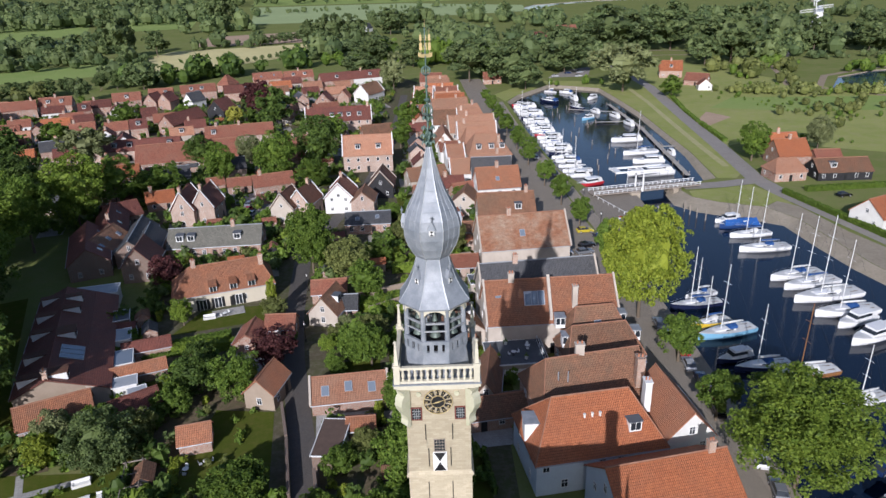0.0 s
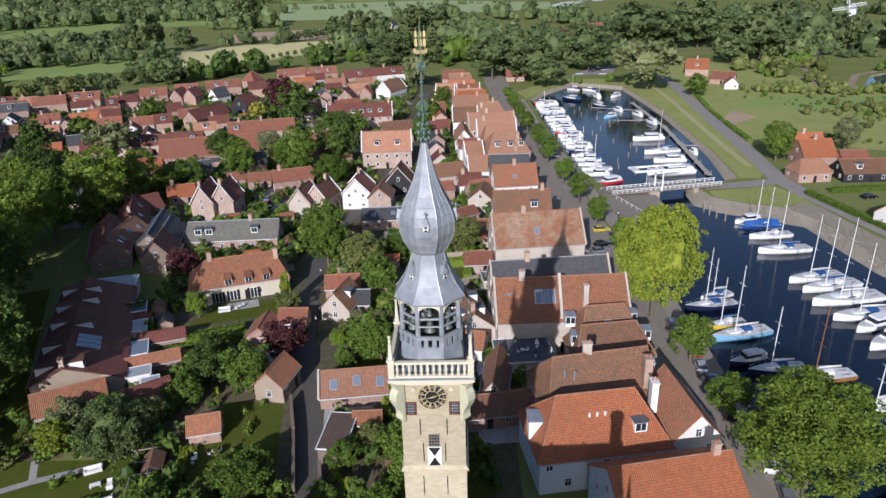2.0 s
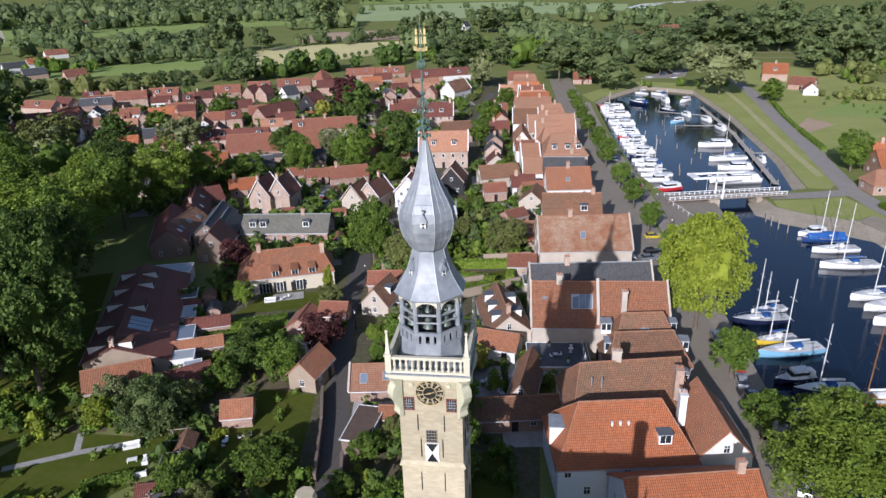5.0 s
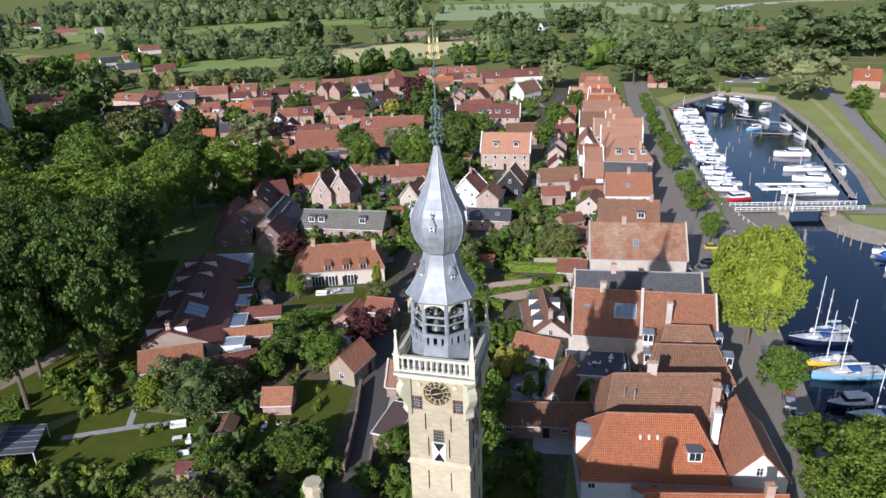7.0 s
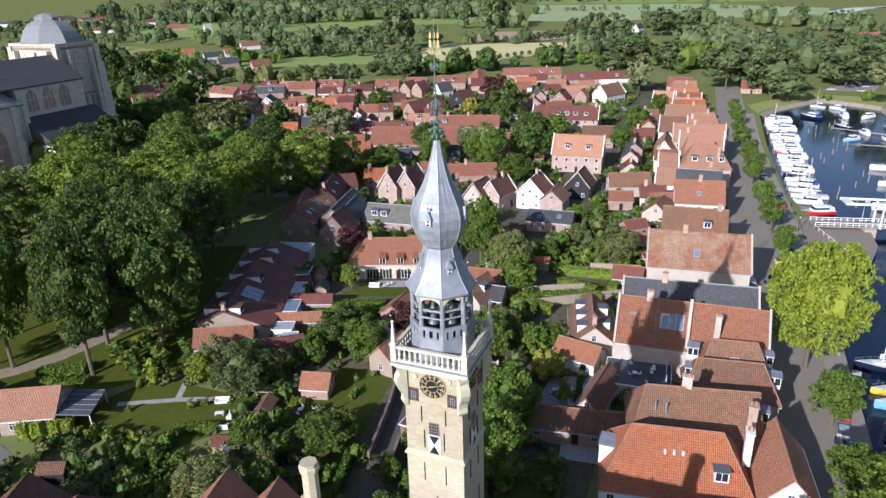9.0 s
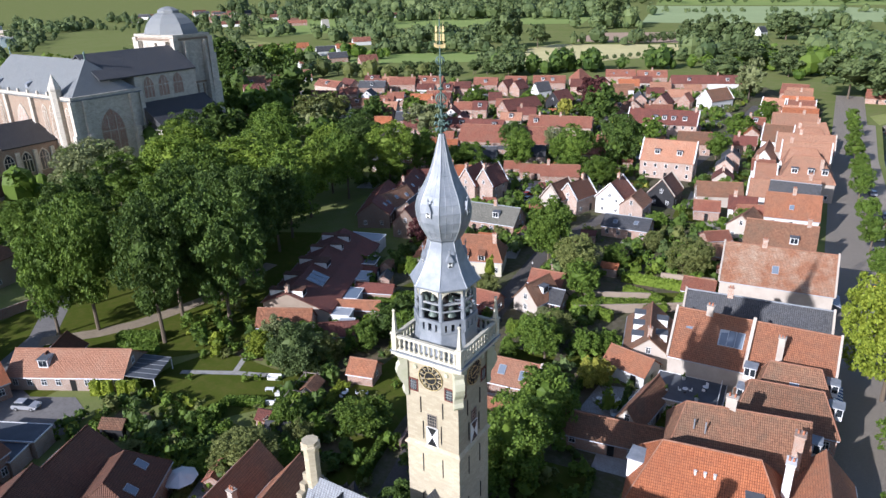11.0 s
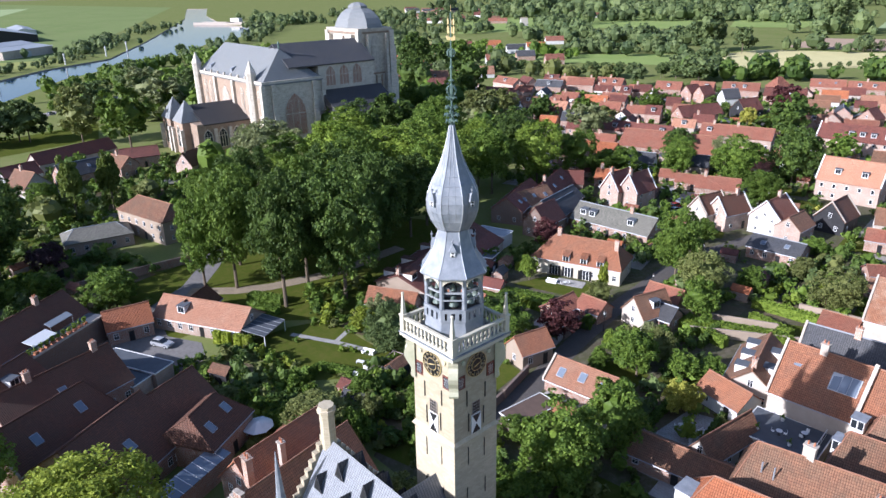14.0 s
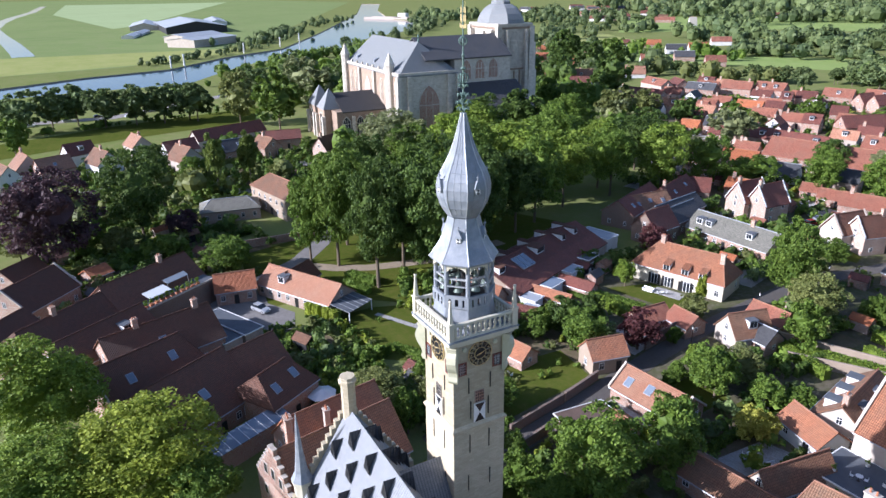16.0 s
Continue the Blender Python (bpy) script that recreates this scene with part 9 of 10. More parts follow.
sofa(-49.8, 24.6, 25, 2.4)
sofa(-45.4, 18.8, 205, 2.2)
sofa(-46.0, 21.8, -70, 1.8)
low_table = thing("garden_table", -48.0, 21.6, 0.03, 25, "low white table between garden sofas", "table")
part("tabletop", Shape().box(-0.7, -0.4, 0.38, 0.7, 0.4, 0.44), white_paint, low_table)
for sx in (-0.6, 0.6):
    for sy in (-0.3, 0.3):
        part("leg", Shape().box(sx - 0.04, sy - 0.04, 0, sx + 0.04, sy + 0.04, 0.38), white_paint, low_table)
for x, y, r, kind in ((-53.6, 21.5, 0.9, "mid"), (-52.0, 22.7, 0.9, "mid"), (-62.7, 17.3, 0.7, "green"), (-56.0, 11.9, 1.2, "bright"), (-58.6, 12.4, 0.9, "green"), (-62.5, 25.6, 1.3, "olive"), (-64.6, 25.0, 1.2, "bright"), (-60.6, 11.2, 1.0, "mid"), (-53.0, 11.2, 1.3, "olive"), (-66.4, 23.6, 1.1, "green")):
    tree(x, y, r * 0.9, r, r, kind, "clipped garden bushes")
sofa(-46.5, 72.6, 15, 2.4)
sofa(5.2, 47.6, 40, 2.0)
sofa(3.5, 46.0, 80, 1.4)


def pergola(x0, y0, x1, y1):
    length = math.hypot(x1 - x0, y1 - y0)
    ob = thing("pergola", (x0 + x1) / 2, (y0 + y1) / 2, 0, math.degrees(math.atan2(y1 - y0, x1 - x0)), "weathered wooden garden pergola", "pergola")
    n = 6
    for k in range(n):
        px = -length / 2 + k * length / (n - 1)
        for v in (-1.1, 1.1):
            part("post", Shape().box(px - 0.07, v - 0.07, 0, px + 0.07, v + 0.07, 2.3), worn_wood, ob)
        part("crossbeam", Shape().box(px - 0.05, -1.5, 2.3, px + 0.05, 1.5, 2.45), worn_wood, ob)
    for v in (-1.1, 1.1):
        part("rail_beam", Shape().box(-length / 2 - 0.3, v - 0.05, 2.45, length / 2 + 0.3, v + 0.05, 2.58), worn_wood, ob)


pergola(-42.8, 26.4, -39.2, 13.4)

# ---- far buildings ----
pale_metal = plain("pale_corrugated_metal", (0.40, 0.42, 0.43), (0.48, 0.49, 0.49), 0.06, 0.5, 0.2)
for x, y, turn, L, W, ze, zr, wall in ((-768, 116, 130, 71, 36, 8, 10, "cream"), (-835, 118, 130, 66, 30, 7, 10, "cream"), (-1060, 150, 178, 170, 80, 9, 16, "timber"), (-1150, 100, 172, 120, 40, 6, 11, "cream"), (-960, 62, 165, 70, 14, 3, 5, "white"), (-1010, 78, 165, 70, 14, 3, 5, "white"), (-1220, 220, 172, 140, 30, 5, 9, "white")):
    barn = thing("farm_shed", x, y, 0, turn, "long farm shed with a pale grey metal roof", "farm shed", "farm sheds")
    part("wall", Shape().loft([[(g, v, z) for v, z in ((-W / 2, -0.3), (W / 2, -0.3), (W / 2, ze - 0.3), (0, zr - 0.5), (-W / 2, ze - 0.3))] for g in (-L / 2, L / 2)]), WALL[wall], barn)
    part("roof", roof_shape(L, W, ze, zr, (0, 0), 0.8, 0.3), pale_metal, barn)
    part("shed_door", Shape().box(-3, -W / 2 - 0.1, 0, 3, -W / 2 + 0.05, ze * 0.7), gutter_zinc, barn)
for px, py in ((-560, 62), (-548, 50), (-640, 130), (-690, 180), (-735, 215)):
    ob = solid("river_beacon", Shape().rod((0, 0, -2), (0, 0, 9), 0.7, 0.6, 8).lathe([(0.8, 9), (0.8, 10), (0.1, 10.6)], 8), WALL["white"], "white pole standing in the river", "beacon", "", "river beacons")
    ob.matrix_world = pose(px, py, -0.8)
mill = thing("windmill", 438, 770, 0, 20, "white tower windmill with four sails", "windmill")
part("tower", Shape().lathe([(5, 0), (3.4, 14), (3.2, 14.4)], 12), WALL["white"], mill)
part("cap", Shape().lathe([(3.5, 14.4), (3.2, 16.5), (1.5, 18), (0.1, 18.3)], 12), worn_wood, mill)
for k in range(4):
    a = radians(20 + 90 * k)
    c, s = math.cos(a), math.sin(a)
    part("sail", Shape().hexa([(r * c - w * s, -4.3, 15.5 + r * s + w * c) for r, w in ((1, 0), (11, 0), (11, 1.6), (1, 1.6))], [(r * c - w * s, -4.1, 15.5 + r * s + w * c) for r, w in ((1, 0), (11, 0), (11, 1.6), (1, 1.6))]), white_paint, mill)
lock = thing("lock", -1120, 520, 0, 25, "concrete river lock with low gates", "lock")
part("lock_wall", Shape().box(-70, -14, -3, 70, -8, 3), WALL["cream"], lock)
part("lock_wall", Shape().box(-70, 8, -3, 70, 14, 3), WALL["cream"], lock)
part("lock_gate", Shape().box(-4, -8, -3, 0, 8, 3.5), iron, lock)
part("lock_house", Shape().box(-12, 14, 0, 6, 24, 9), WALL["white"], lock)
far_rng = random.Random(8)
for k in range(34):
    px, py = far_rng.uniform(-1250, -650), far_rng.uniform(760, 1150)
    house(px, py, far_rng.uniform(20, 70), far_rng.uniform(14, 30), 10, 5, far_rng.uniform(8, 10), far_rng.choice(("red", "darkred", "slate", "brown")), far_rng.choice(("brick", "white", "pink")))


# ---- street furniture and small things ----
def street_lamp(x, y):
    ob = thing("street_lamp", x, y, 0.05, 0, "black iron street lamp with a glass lantern", "lamp", "street lamps")
    part("post", Shape().lathe([(0.16, 0), (0.16, 0.4), (0.07, 0.55), (0.05, 3.4), (0.09, 3.5)], 8), iron, ob)
    part("lantern", Shape().lathe([(0.1, 3.5), (0.2, 4.0), (0.22, 4.02)], 6), lamp_glass, ob)
    part("hood", Shape().lathe([(0.25, 4.02), (0.12, 4.25), (0.03, 4.4)], 6), iron, ob)


for k in range(13):
    street_lamp(44.2 - 0.00045 * (12 + 21 * k) ** 1.75 * 0.5, 12 + 21 * k)
for x, y in ((-25.2, 62), (-28.4, 84), (-29.8, 108), (-24.4, 142)):
    street_lamp(x, y)


def flag_pole(x, y, z, tall):
    ob = thing("flag_pole", x, y, z, 30, "white flag pole with a red, white and blue flag", "flag pole", "flag poles")
    part("pole", Shape().rod((0, 0, 0), (0, 0, tall), 0.06, 0.03, 6), white_paint, ob)
    for k, paint in enumerate((red_paint, white_paint, sail_cover)):
        part("flag_stripe", Shape().hexa([(0.05, -0.01, tall - 0.45 - 0.4 * k), (1.6, 0.25, tall - 0.75 - 0.4 * k), (1.6, 0.28, tall - 0.75 - 0.4 * k), (0.05, 0.02, tall - 0.45 - 0.4 * k)], [(0.05, -0.01, tall - 0.06 - 0.4 * k), (1.6, 0.25, tall - 0.36 - 0.4 * k), (1.6, 0.28, tall - 0.36 - 0.4 * k), (0.05, 0.02, tall - 0.06 - 0.4 * k)]), paint, ob)


flag_pole(43.8, 76, 0.1, 8)
flag_pole(44.0, 103, 0.1, 8)
flag_pole(58.5, 148, 0.1, 7)


def awning(x, y, turn, long):
    ob = thing("awning", x, y, 2.3, turn, "blue and white striped shop awning over the pavement", "awning", "awnings")
    n = int(long / 0.5)
    for k in range(n):
        a, b = -long / 2 + k * long / n, -long / 2 + (k + 1) * long / n
        part("stripe", Shape().hexa([(a, 0, 0.75), (b, 0, 0.75), (b, -1.9, 0.05), (a, -1.9, 0.05)], [(a, 0, 0.8), (b, 0, 0.8), (b, -1.9, 0.1), (a, -1.9, 0.1)]), sail_cover if k % 2 else white_paint, ob)


awning(31.7, 61, 93, 6)
awning(29.62, 97.4, 96, 6)
awning(25.12, 116.3, 93, 5)


def terrace_set(x, y, turn, floor=0.04):
    ob = thing("cafe_table", x, y, floor, turn, "small white terrace table with slim legs", "table", "terrace tables")
    part("tabletop", Shape().lathe([(0.45, 0.70), (0.45, 0.74)], 12), white_paint, ob)
    part("pedestal", Shape().lathe([(0.25, 0), (0.05, 0.06), (0.04, 0.70)], 8), iron, ob)
    for k in range(2):
        seat = thing("chair", x + 0.8 * math.cos(turn + k * 3.1), y + 0.8 * math.sin(turn + k * 3.1), floor, math.degrees(turn + k * 3.1), "white garden chair by a small table", "chair", "terrace chairs")
        part("seat", Shape().box(-0.22, -0.22, 0.42, 0.22, 0.22, 0.46), white_paint, seat)
        part("backrest", Shape().box(0.18, -0.22, 0.46, 0.22, 0.22, 0.9), white_paint, seat)
        for sx in (-0.2, 0.2):
            for sy in (-0.2, 0.2):
                part("leg", Shape().rod((sx, sy, 0), (sx, sy, 0.42), 0.02, None, 4), iron, seat)


for x, y, turn in ((7.4, 46.5, 0.3), (5.6, 44.2, 1.2), (4.0, 42.0, 2.2), (6.8, 40.5, 0.8), (-33.6, 28.0, 0.5), (-36.0, 26.4, 1.7), (-50.6, -3.0, 0.4), (-43.6, 73.6, 1.0), (0.6, 45.2, 0.9), (2.2, 38.6, 2.0)):
    terrace_set(x, y, turn)
for x, y, turn in ((12.6, 49.6, 0.4), (15.2, 51.6, 1.5)):
    terrace_set(x, y, turn, 3.12)
for x, y in ((11.6, 53.2), (14.6, 48.2), (10.0, 48.6)):
    pot = thing("planter", x, y, 3.12, 10, "pale planter with a small shrub on the roof terrace", "planter", "roof planters")
    part("pot", Shape().lathe([(0.22, 0), (0.3, 0.5), (0.26, 0.5), (0.24, 0.42)], 10), white_paint, pot)
    bush = part("shrub", CROWNS["shrub"][1], None, pot)
    bush.matrix_basis = Matrix.Translation((0, 0, 0.8)) @ Matrix.Diagonal((0.4, 0.4, 0.42, 1))
    bush.material_slots[0].link = "OBJECT"
    bush.material_slots[0].material = LEAF["green"]
fence = thing("roof_railing", 17.4, 50.7, 3.12, 94, "white-framed glass railing on the roof terrace", "railing")
for k in range(3):
    a, b = -3.4 + 2.3 * k, -3.4 + 2.3 * k + 2.15
    panel = part("railing_frame", Shape().box(a, -0.04, 0, a + 0.1, 0.04, 1.1).box(b - 0.1, -0.04, 0, b, 0.04, 1.1).box(a + 0.1, -0.04, 1.0, b - 0.1, 0.04, 1.1).box(a + 0.1, -0.04, 0, b - 0.1, 0.04, 0.1), white_paint, fence)
    part("pane", Shape().box(a + 0.1, -0.01, 0.1, b - 0.1, 0.01, 1.0), glass, panel)
for x, y, turn, colour in ((42.0, 63.5, 86, "grey"), (41.8, 84.5, 88, "white"), (41.6, 89.5, 88, "silver"), (40.6, 109, 92, "blue"), (40.0, 126, 93, "grey"), (39.4, 132, 94, "black"), (43.6, 18.6, 78, "grey"), (43.0, 40.0, 84, "red"), (38.0, 147, 95, "white"), (36.6, 176, 96, "black"),
                           (-340, -16, 100, "black"), (-343, 10, 112, "silver"), (-360, 38, 122, "white"), (-372, 52, 122, "grey"), (-330, -46, 97, "white"), (-55, 140, 80, "red"), (-56, 145, 80, "grey"), (60, 12, 30, "silver"), (62, 17, 30, "white")):
    car(x, y, turn, colour)


def near_house(x, y):
    return min((ob for ob in bpy.data.objects if ob.type == "EMPTY" and ob.name.split(".")[0] in ("house", "cottage")), key=lambda ob: (ob.location.x - x) ** 2 + (ob.location.y - y) ** 2)


def fixed(name, shape, material, host, label=""):
    """A part placed in world metres on its house."""
    ob = part(name, shape, material, host, label)
    ob.matrix_basis = host.matrix_world.inverted()
    return ob


def box_dormer(host, x, y, z0, z1, wide, deep, glazed=True):
    ob = fixed("dormer", Shape().box(x - wide / 2, y - deep / 2, z0, x + wide / 2, y + deep / 2, z1), white_paint, host, "white box dormer with a zinc roof")
    part("dormer_roof", Shape().box(x - wide / 2 - 0.15, y - deep / 2 - 0.15, z1, x + wide / 2 + 0.15, y + deep / 2 + 0.15, z1 + 0.12), lead, ob)
    if glazed:
        for k in (-0.25, 0.25):
            part("pane", Shape().box(x + k * wide - 0.2 * wide, y - deep / 2 - 0.03, z0 + 0.35 * (z1 - z0), x + k * wide + 0.2 * wide, y - deep / 2 + 0.02, z1 - 0.15), glass, ob)


def stack(host, x, y, z0, z1, wide, deep, material):
    ob = fixed("chimney", Shape().box(x - wide / 2, y - deep / 2, z0, x + wide / 2, y + deep / 2, z1).box(x - wide / 2 - 0.1, y - deep / 2 - 0.1, z1, x + wide / 2 + 0.1, y + deep / 2 + 0.1, z1 + 0.15), material, host)
    for k in (-0.25, 0.25):
        part("chimney_pot", Shape().lathe([(0.13, 0), (0.1, 0.4), (0.13, 0.45)], 8, 0, (x + k * wide, y, z1 + 0.15)), terracotta, ob)


hip_house, row_house, wide_house = near_house(20.1, 26.2), near_house(21.5, 35.6), near_house(20.0, 60.4)
box_dormer(hip_house, 12.2, 25.2, 5.4, 8.2, 2.2, 2.6, False)
stack(hip_house, 28.4, 28.0, 7.0, 11.6, 0.9, 1.5, white_paint)
stack(row_house, 20.6, 35.7, 10.6, 13.1, 1.3, 0.8, WALL["cream"])
stack(row_house, 28.8, 33.0, 7.5, 12.2, 1.1, 1.4, chimney_brick)
box_dormer(near_house(26.9, 52.6), 20.9, 53.0, 6.6, 8.6, 1.6, 1.8)
box_dormer(near_house(26.4, 47.0), 20.9, 46.6, 6.6, 8.6, 1.6, 1.8)
box_dormer(near_house(26.9, 52.6), 31.6, 54.4, 6.4, 8.3, 1.8, 1.8)
box_dormer(near_house(26.4, 47.0), 32.4, 48.4, 6.4, 8.3, 1.8, 1.8)
box_dormer(row_house, 30.4, 38.6, 6.2, 8.3, 1.8, 1.8)
for x in (17.0, 18.4):
    fixed("flue", Shape().rod((x, 32.4, 8.0), (x, 32.4, 10.6), 0.1, None, 7), gutter_zinc, row_house)
# the wide glazed roof light, a skylight and two stacks on the broad orange roof
light = fixed("roof_light", Shape().hexa([(15.3, 57.0, 8.2), (19.0, 57.2, 8.2), (19.0, 58.9, 10.3), (15.3, 58.7, 10.3)], [(15.3, 56.7, 8.75), (19.0, 56.9, 8.75), (19.0, 58.6, 10.75), (15.3, 58.4, 10.75)]), gutter_zinc, wide_house, "wide glazed roof light")
for k in range(3):
    a, b = 15.5 + 1.15 * k, 15.5 + 1.15 * k + 1.05
    part("pane", Shape().hexa([(a, 56.8, 8.85), (b, 56.85, 8.85), (b, 58.5, 10.7), (a, 58.45, 10.7)], [(a, 56.77, 8.89), (b, 56.82, 8.89), (b, 58.47, 10.74), (a, 58.42, 10.74)]), roof_glass, light)
pane_light = fixed("skylight", Shape().hexa([(10.1, 57.0, 9.0), (11.3, 57.06, 9.0), (11.3, 58.1, 10.2), (10.1, 58.04, 10.2)], [(10.1, 56.9, 9.12), (11.3, 56.96, 9.12), (11.3, 58.0, 10.32), (10.1, 57.94, 10.32)]), gutter_zinc, wide_house)
part("pane", Shape().hexa([(10.2, 56.97, 9.16), (11.2, 57.03, 9.16), (11.2, 57.95, 10.24), (10.2, 57.9, 10.24)], [(10.2, 56.95, 9.19), (11.2, 57.01, 9.19), (11.2, 57.93, 10.27), (10.2, 57.88, 10.27)]), roof_glass, pane_light)
stack(wide_house, 24.2, 57.0, 8.0, 12.2, 0.9, 1.0, WALL["cream"])
fixed("party_wall", Shape().hexa([(19.6, 55.0, 6.6), (20.1, 55.0, 6.6), (20.1, 60.2, 12.2), (19.6, 60.2, 12.2)], [(19.6, 55.0, 7.5), (20.1, 55.0, 7.5), (20.1, 60.2, 13.1), (19.6, 60.2, 13.1)]), WALL["cream"], wide_house)
stack(wide_house, 13.2, 60.0, 11.0, 13.6, 1.0, 0.8, WALL["cream"])


# stepped brick gable and stacks on the two brick houses beside the town hall
guild_house, side_house = near_house(-19.5, -7.0), near_house(-28.3, -4.5)
gable = Shape()
for k in range(7):
    half, top = 4.75 - 0.68 * k, 7.0 + 0.86 * k
    gable.box(-8.42, -half, top - 0.9 if k else -0.2, -7.95, half, top + 0.35)
stepped = part("stepped_gable", gable, WALL["brick"], guild_house, "stepped brick gable with pale copings")
for k in range(7):
    half, top = 4.75 - 0.68 * k, 7.35 + 0.86 * k
    for v in (-1, 1):
        y0, y1 = sorted((v * half, v * max(half - 0.68, 0.0)))
        part("coping", Shape().box(-8.5, y0 - 0.04, top, -7.87, y1 + 0.04, top + 0.12), WALL["cream"], stepped)
for v, z in ((-2.4, 4.6), (2.4, 4.6), (0, 8.2), (-1.9, 8.0), (1.9, 8.0)):
    part("blind_arch", Shape().box(-8.5, v - 0.5, z, -8.4, v + 0.5, z + 1.5), WALL["cream"], stepped)
    part("pane", Shape().box(-8.53, v - 0.36, z + 0.12, -8.49, v + 0.36, z + 1.36), glass, stepped)
stack(guild_house, -22.0, -12.0, 9.0, 13.0, 1.2, 0.8, chimney_brick)
stack(side_house, -25.0, -6.2, 6.4, 10.4, 0.8, 0.7, WALL["cream"])


# glass lean-to along the largest market roof, and a planted roof terrace
lean = thing("glass_lean_to", -35.6, -14.6, 0, 113, "long low lean-to with a pale glass roof", "lean-to")
part("wall", Shape().box(-6.6, -1.3, -0.1, 6.6, 1.3, 3.0), WALL["brick"], lean)
for k in range(9):
    u = -6.6 + k * 1.47
    part("pane", Shape().hexa([(u + 0.05, -1.4, 3.0), (u + 1.47 - 0.05, -1.4, 3.0), (u + 1.47 - 0.05, 1.4, 3.7), (u + 0.05, 1.4, 3.7)], [(u + 0.05, -1.4, 3.06), (u + 1.47 - 0.05, -1.4, 3.06), (u + 1.47 - 0.05, 1.4, 3.76), (u + 0.05, 1.4, 3.76)]), roof_glass, lean)
    part("glazing_bar", Shape().hexa([(u - 0.05, -1.42, 2.98), (u + 0.05, -1.42, 2.98), (u + 0.05, 1.42, 3.68), (u - 0.05, 1.42, 3.68)], [(u - 0.05, -1.42, 3.1), (u + 0.05, -1.42, 3.1), (u + 0.05, 1.42, 3.8), (u - 0.05, 1.42, 3.8)]), white_paint, lean)
terrace = thing("roof_terrace", -85.8, -17.4, 0, 122, "raised brick roof terrace with white awnings", "terrace")
part("wall", Shape().box(-9.8, -2.2, -0.1, 9.8, 2.2, 5.0), WALL["dark"], terrace)
part("deck", Shape().box(-9.7, -2.1, 5.0, 9.7, 2.1, 5.12), tarmac_roof, terrace)
part("parapet", Shape().box(-9.9, -2.35, 5.0, 9.9, -2.05, 5.3, 0.03), WALL["cream"], terrace)
for u0, u1, v0, v1, z in ((-5.6, -0.6, -1.5, 0.9, 6.5), (0.2, 5.4, 0.6, 1.9, 6.9)):
    part("awning", Shape().hexa([(u0, v0, z), (u1, v0, z), (u1, v1, z + 0.5), (u0, v1, z + 0.5)], [(u0, v0, z + 0.08), (u1, v0, z + 0.08), (u1, v1, z + 0.58), (u0, v1, z + 0.58)]), white_paint if u0 < 0 else pale_metal_roof, terrace, "white canvas awning")
    for u in (u0 + 0.1, u1 - 0.1):
        part("awning_post", Shape().rod((u, v0 + 0.1, 5.1), (u, v0 + 0.1, z + 0.03), 0.05, None, 6), steel, terrace)
for k in range(11):
    u = -6.9 + k * 1.24
    planter = thing("planter", -85.8 + u * -0.530 + 1.65 * 0.848, -17.4 + u * 0.848 + 1.65 * 0.530, 5.12, 122, "square planter with a leafy green shrub", "planter", "terrace planters")
    part("pot", Shape().box(-0.35, -0.3, 0, 0.35, 0.3, 0.5, -0.05), terracotta, planter)
    crown = part("shrub", CROWNS["shrub"][k % 4], None, planter)
    crown.matrix_basis = Matrix.Translation((0, 0, 1.0)) @ Matrix.Diagonal((0.62, 0.55, 0.7, 1))
    crown.material_slots[0].link = "OBJECT"
    crown.material_slots[0].material = LEAF["mid"]


# ---- the white windmill beyond the meadows ----
def windmill(x, y, turn):
    ob = thing("windmill", x, y, 0, turn, "white tower windmill with a pale cap among the trees", "windmill")
    part("tower", Shape().lathe([(5.2, -0.3), (4.6, 8), (3.9, 16), (3.4, 22.5), (3.6, 22.8), (3.6, 23.4)], 12), white_paint, ob)
    cap = Shape().loft([[(u * 2.9 * w, v, 23.4 + (1 - u * u) * h) for u in (-1, -0.75, -0.4, 0, 0.4, 0.75, 1)] for v, w, h in ((-4.0, 0.8, 3.4), (-1.5, 1.15, 4.4), (2.0, 1.1, 4.2), (4.4, 0.6, 2.6))])
    part("cap", cap, pale_metal_roof, ob)
    part("windshaft", Shape().rod((0, -3.5, 25.3), (0, -5.6, 25.6), 0.45, 0.4, 8), white_paint, ob)
    for k in range(4):
        a = math.radians(8 + 90 * k)
        c, s = math.cos(a), math.sin(a)
        at = lambda u, v, d: (u * c - v * s, -5.3 - d, 25.6 + u * s + v * c)
        blade = part("sail_arm", Shape().hexa([at(0, -0.2, 0), at(12.5, -0.12, 0), at(12.5, 0.12, 0), at(0, 0.2, 0)], [at(0, -0.2, 0.3), at(12.5, -0.12, 0.25), at(12.5, 0.12, 0.25), at(0, 0.2, 0.3)]), white_paint, ob)
        bars = Shape()
        for j in range(11):
            u = 2.4 + j
            bars.hexa([at(u, -0.3, 0.1), at(u + 0.16, -0.3, 0.1), at(u + 0.16, 1.7, 0.1), at(u, 1.7, 0.1)], [at(u, -0.3, 0.18), at(u + 0.16, -0.3, 0.18), at(u + 0.16, 1.7, 0.18), at(u, 1.7, 0.18)])
        part("sail_lattice", bars, white_paint, blade)
        part("sail_board", Shape().hexa([at(2.2, 1.6, 0.05), at(12.4, 1.6, 0.05), at(12.4, 2.0, 0.05), at(2.2, 2.0, 0.05)], [at(2.2, 1.6, 0.15), at(12.4, 1.6, 0.15), at(12.4, 2.0, 0.15), at(2.2, 2.0, 0.15)]), white_paint, blade)


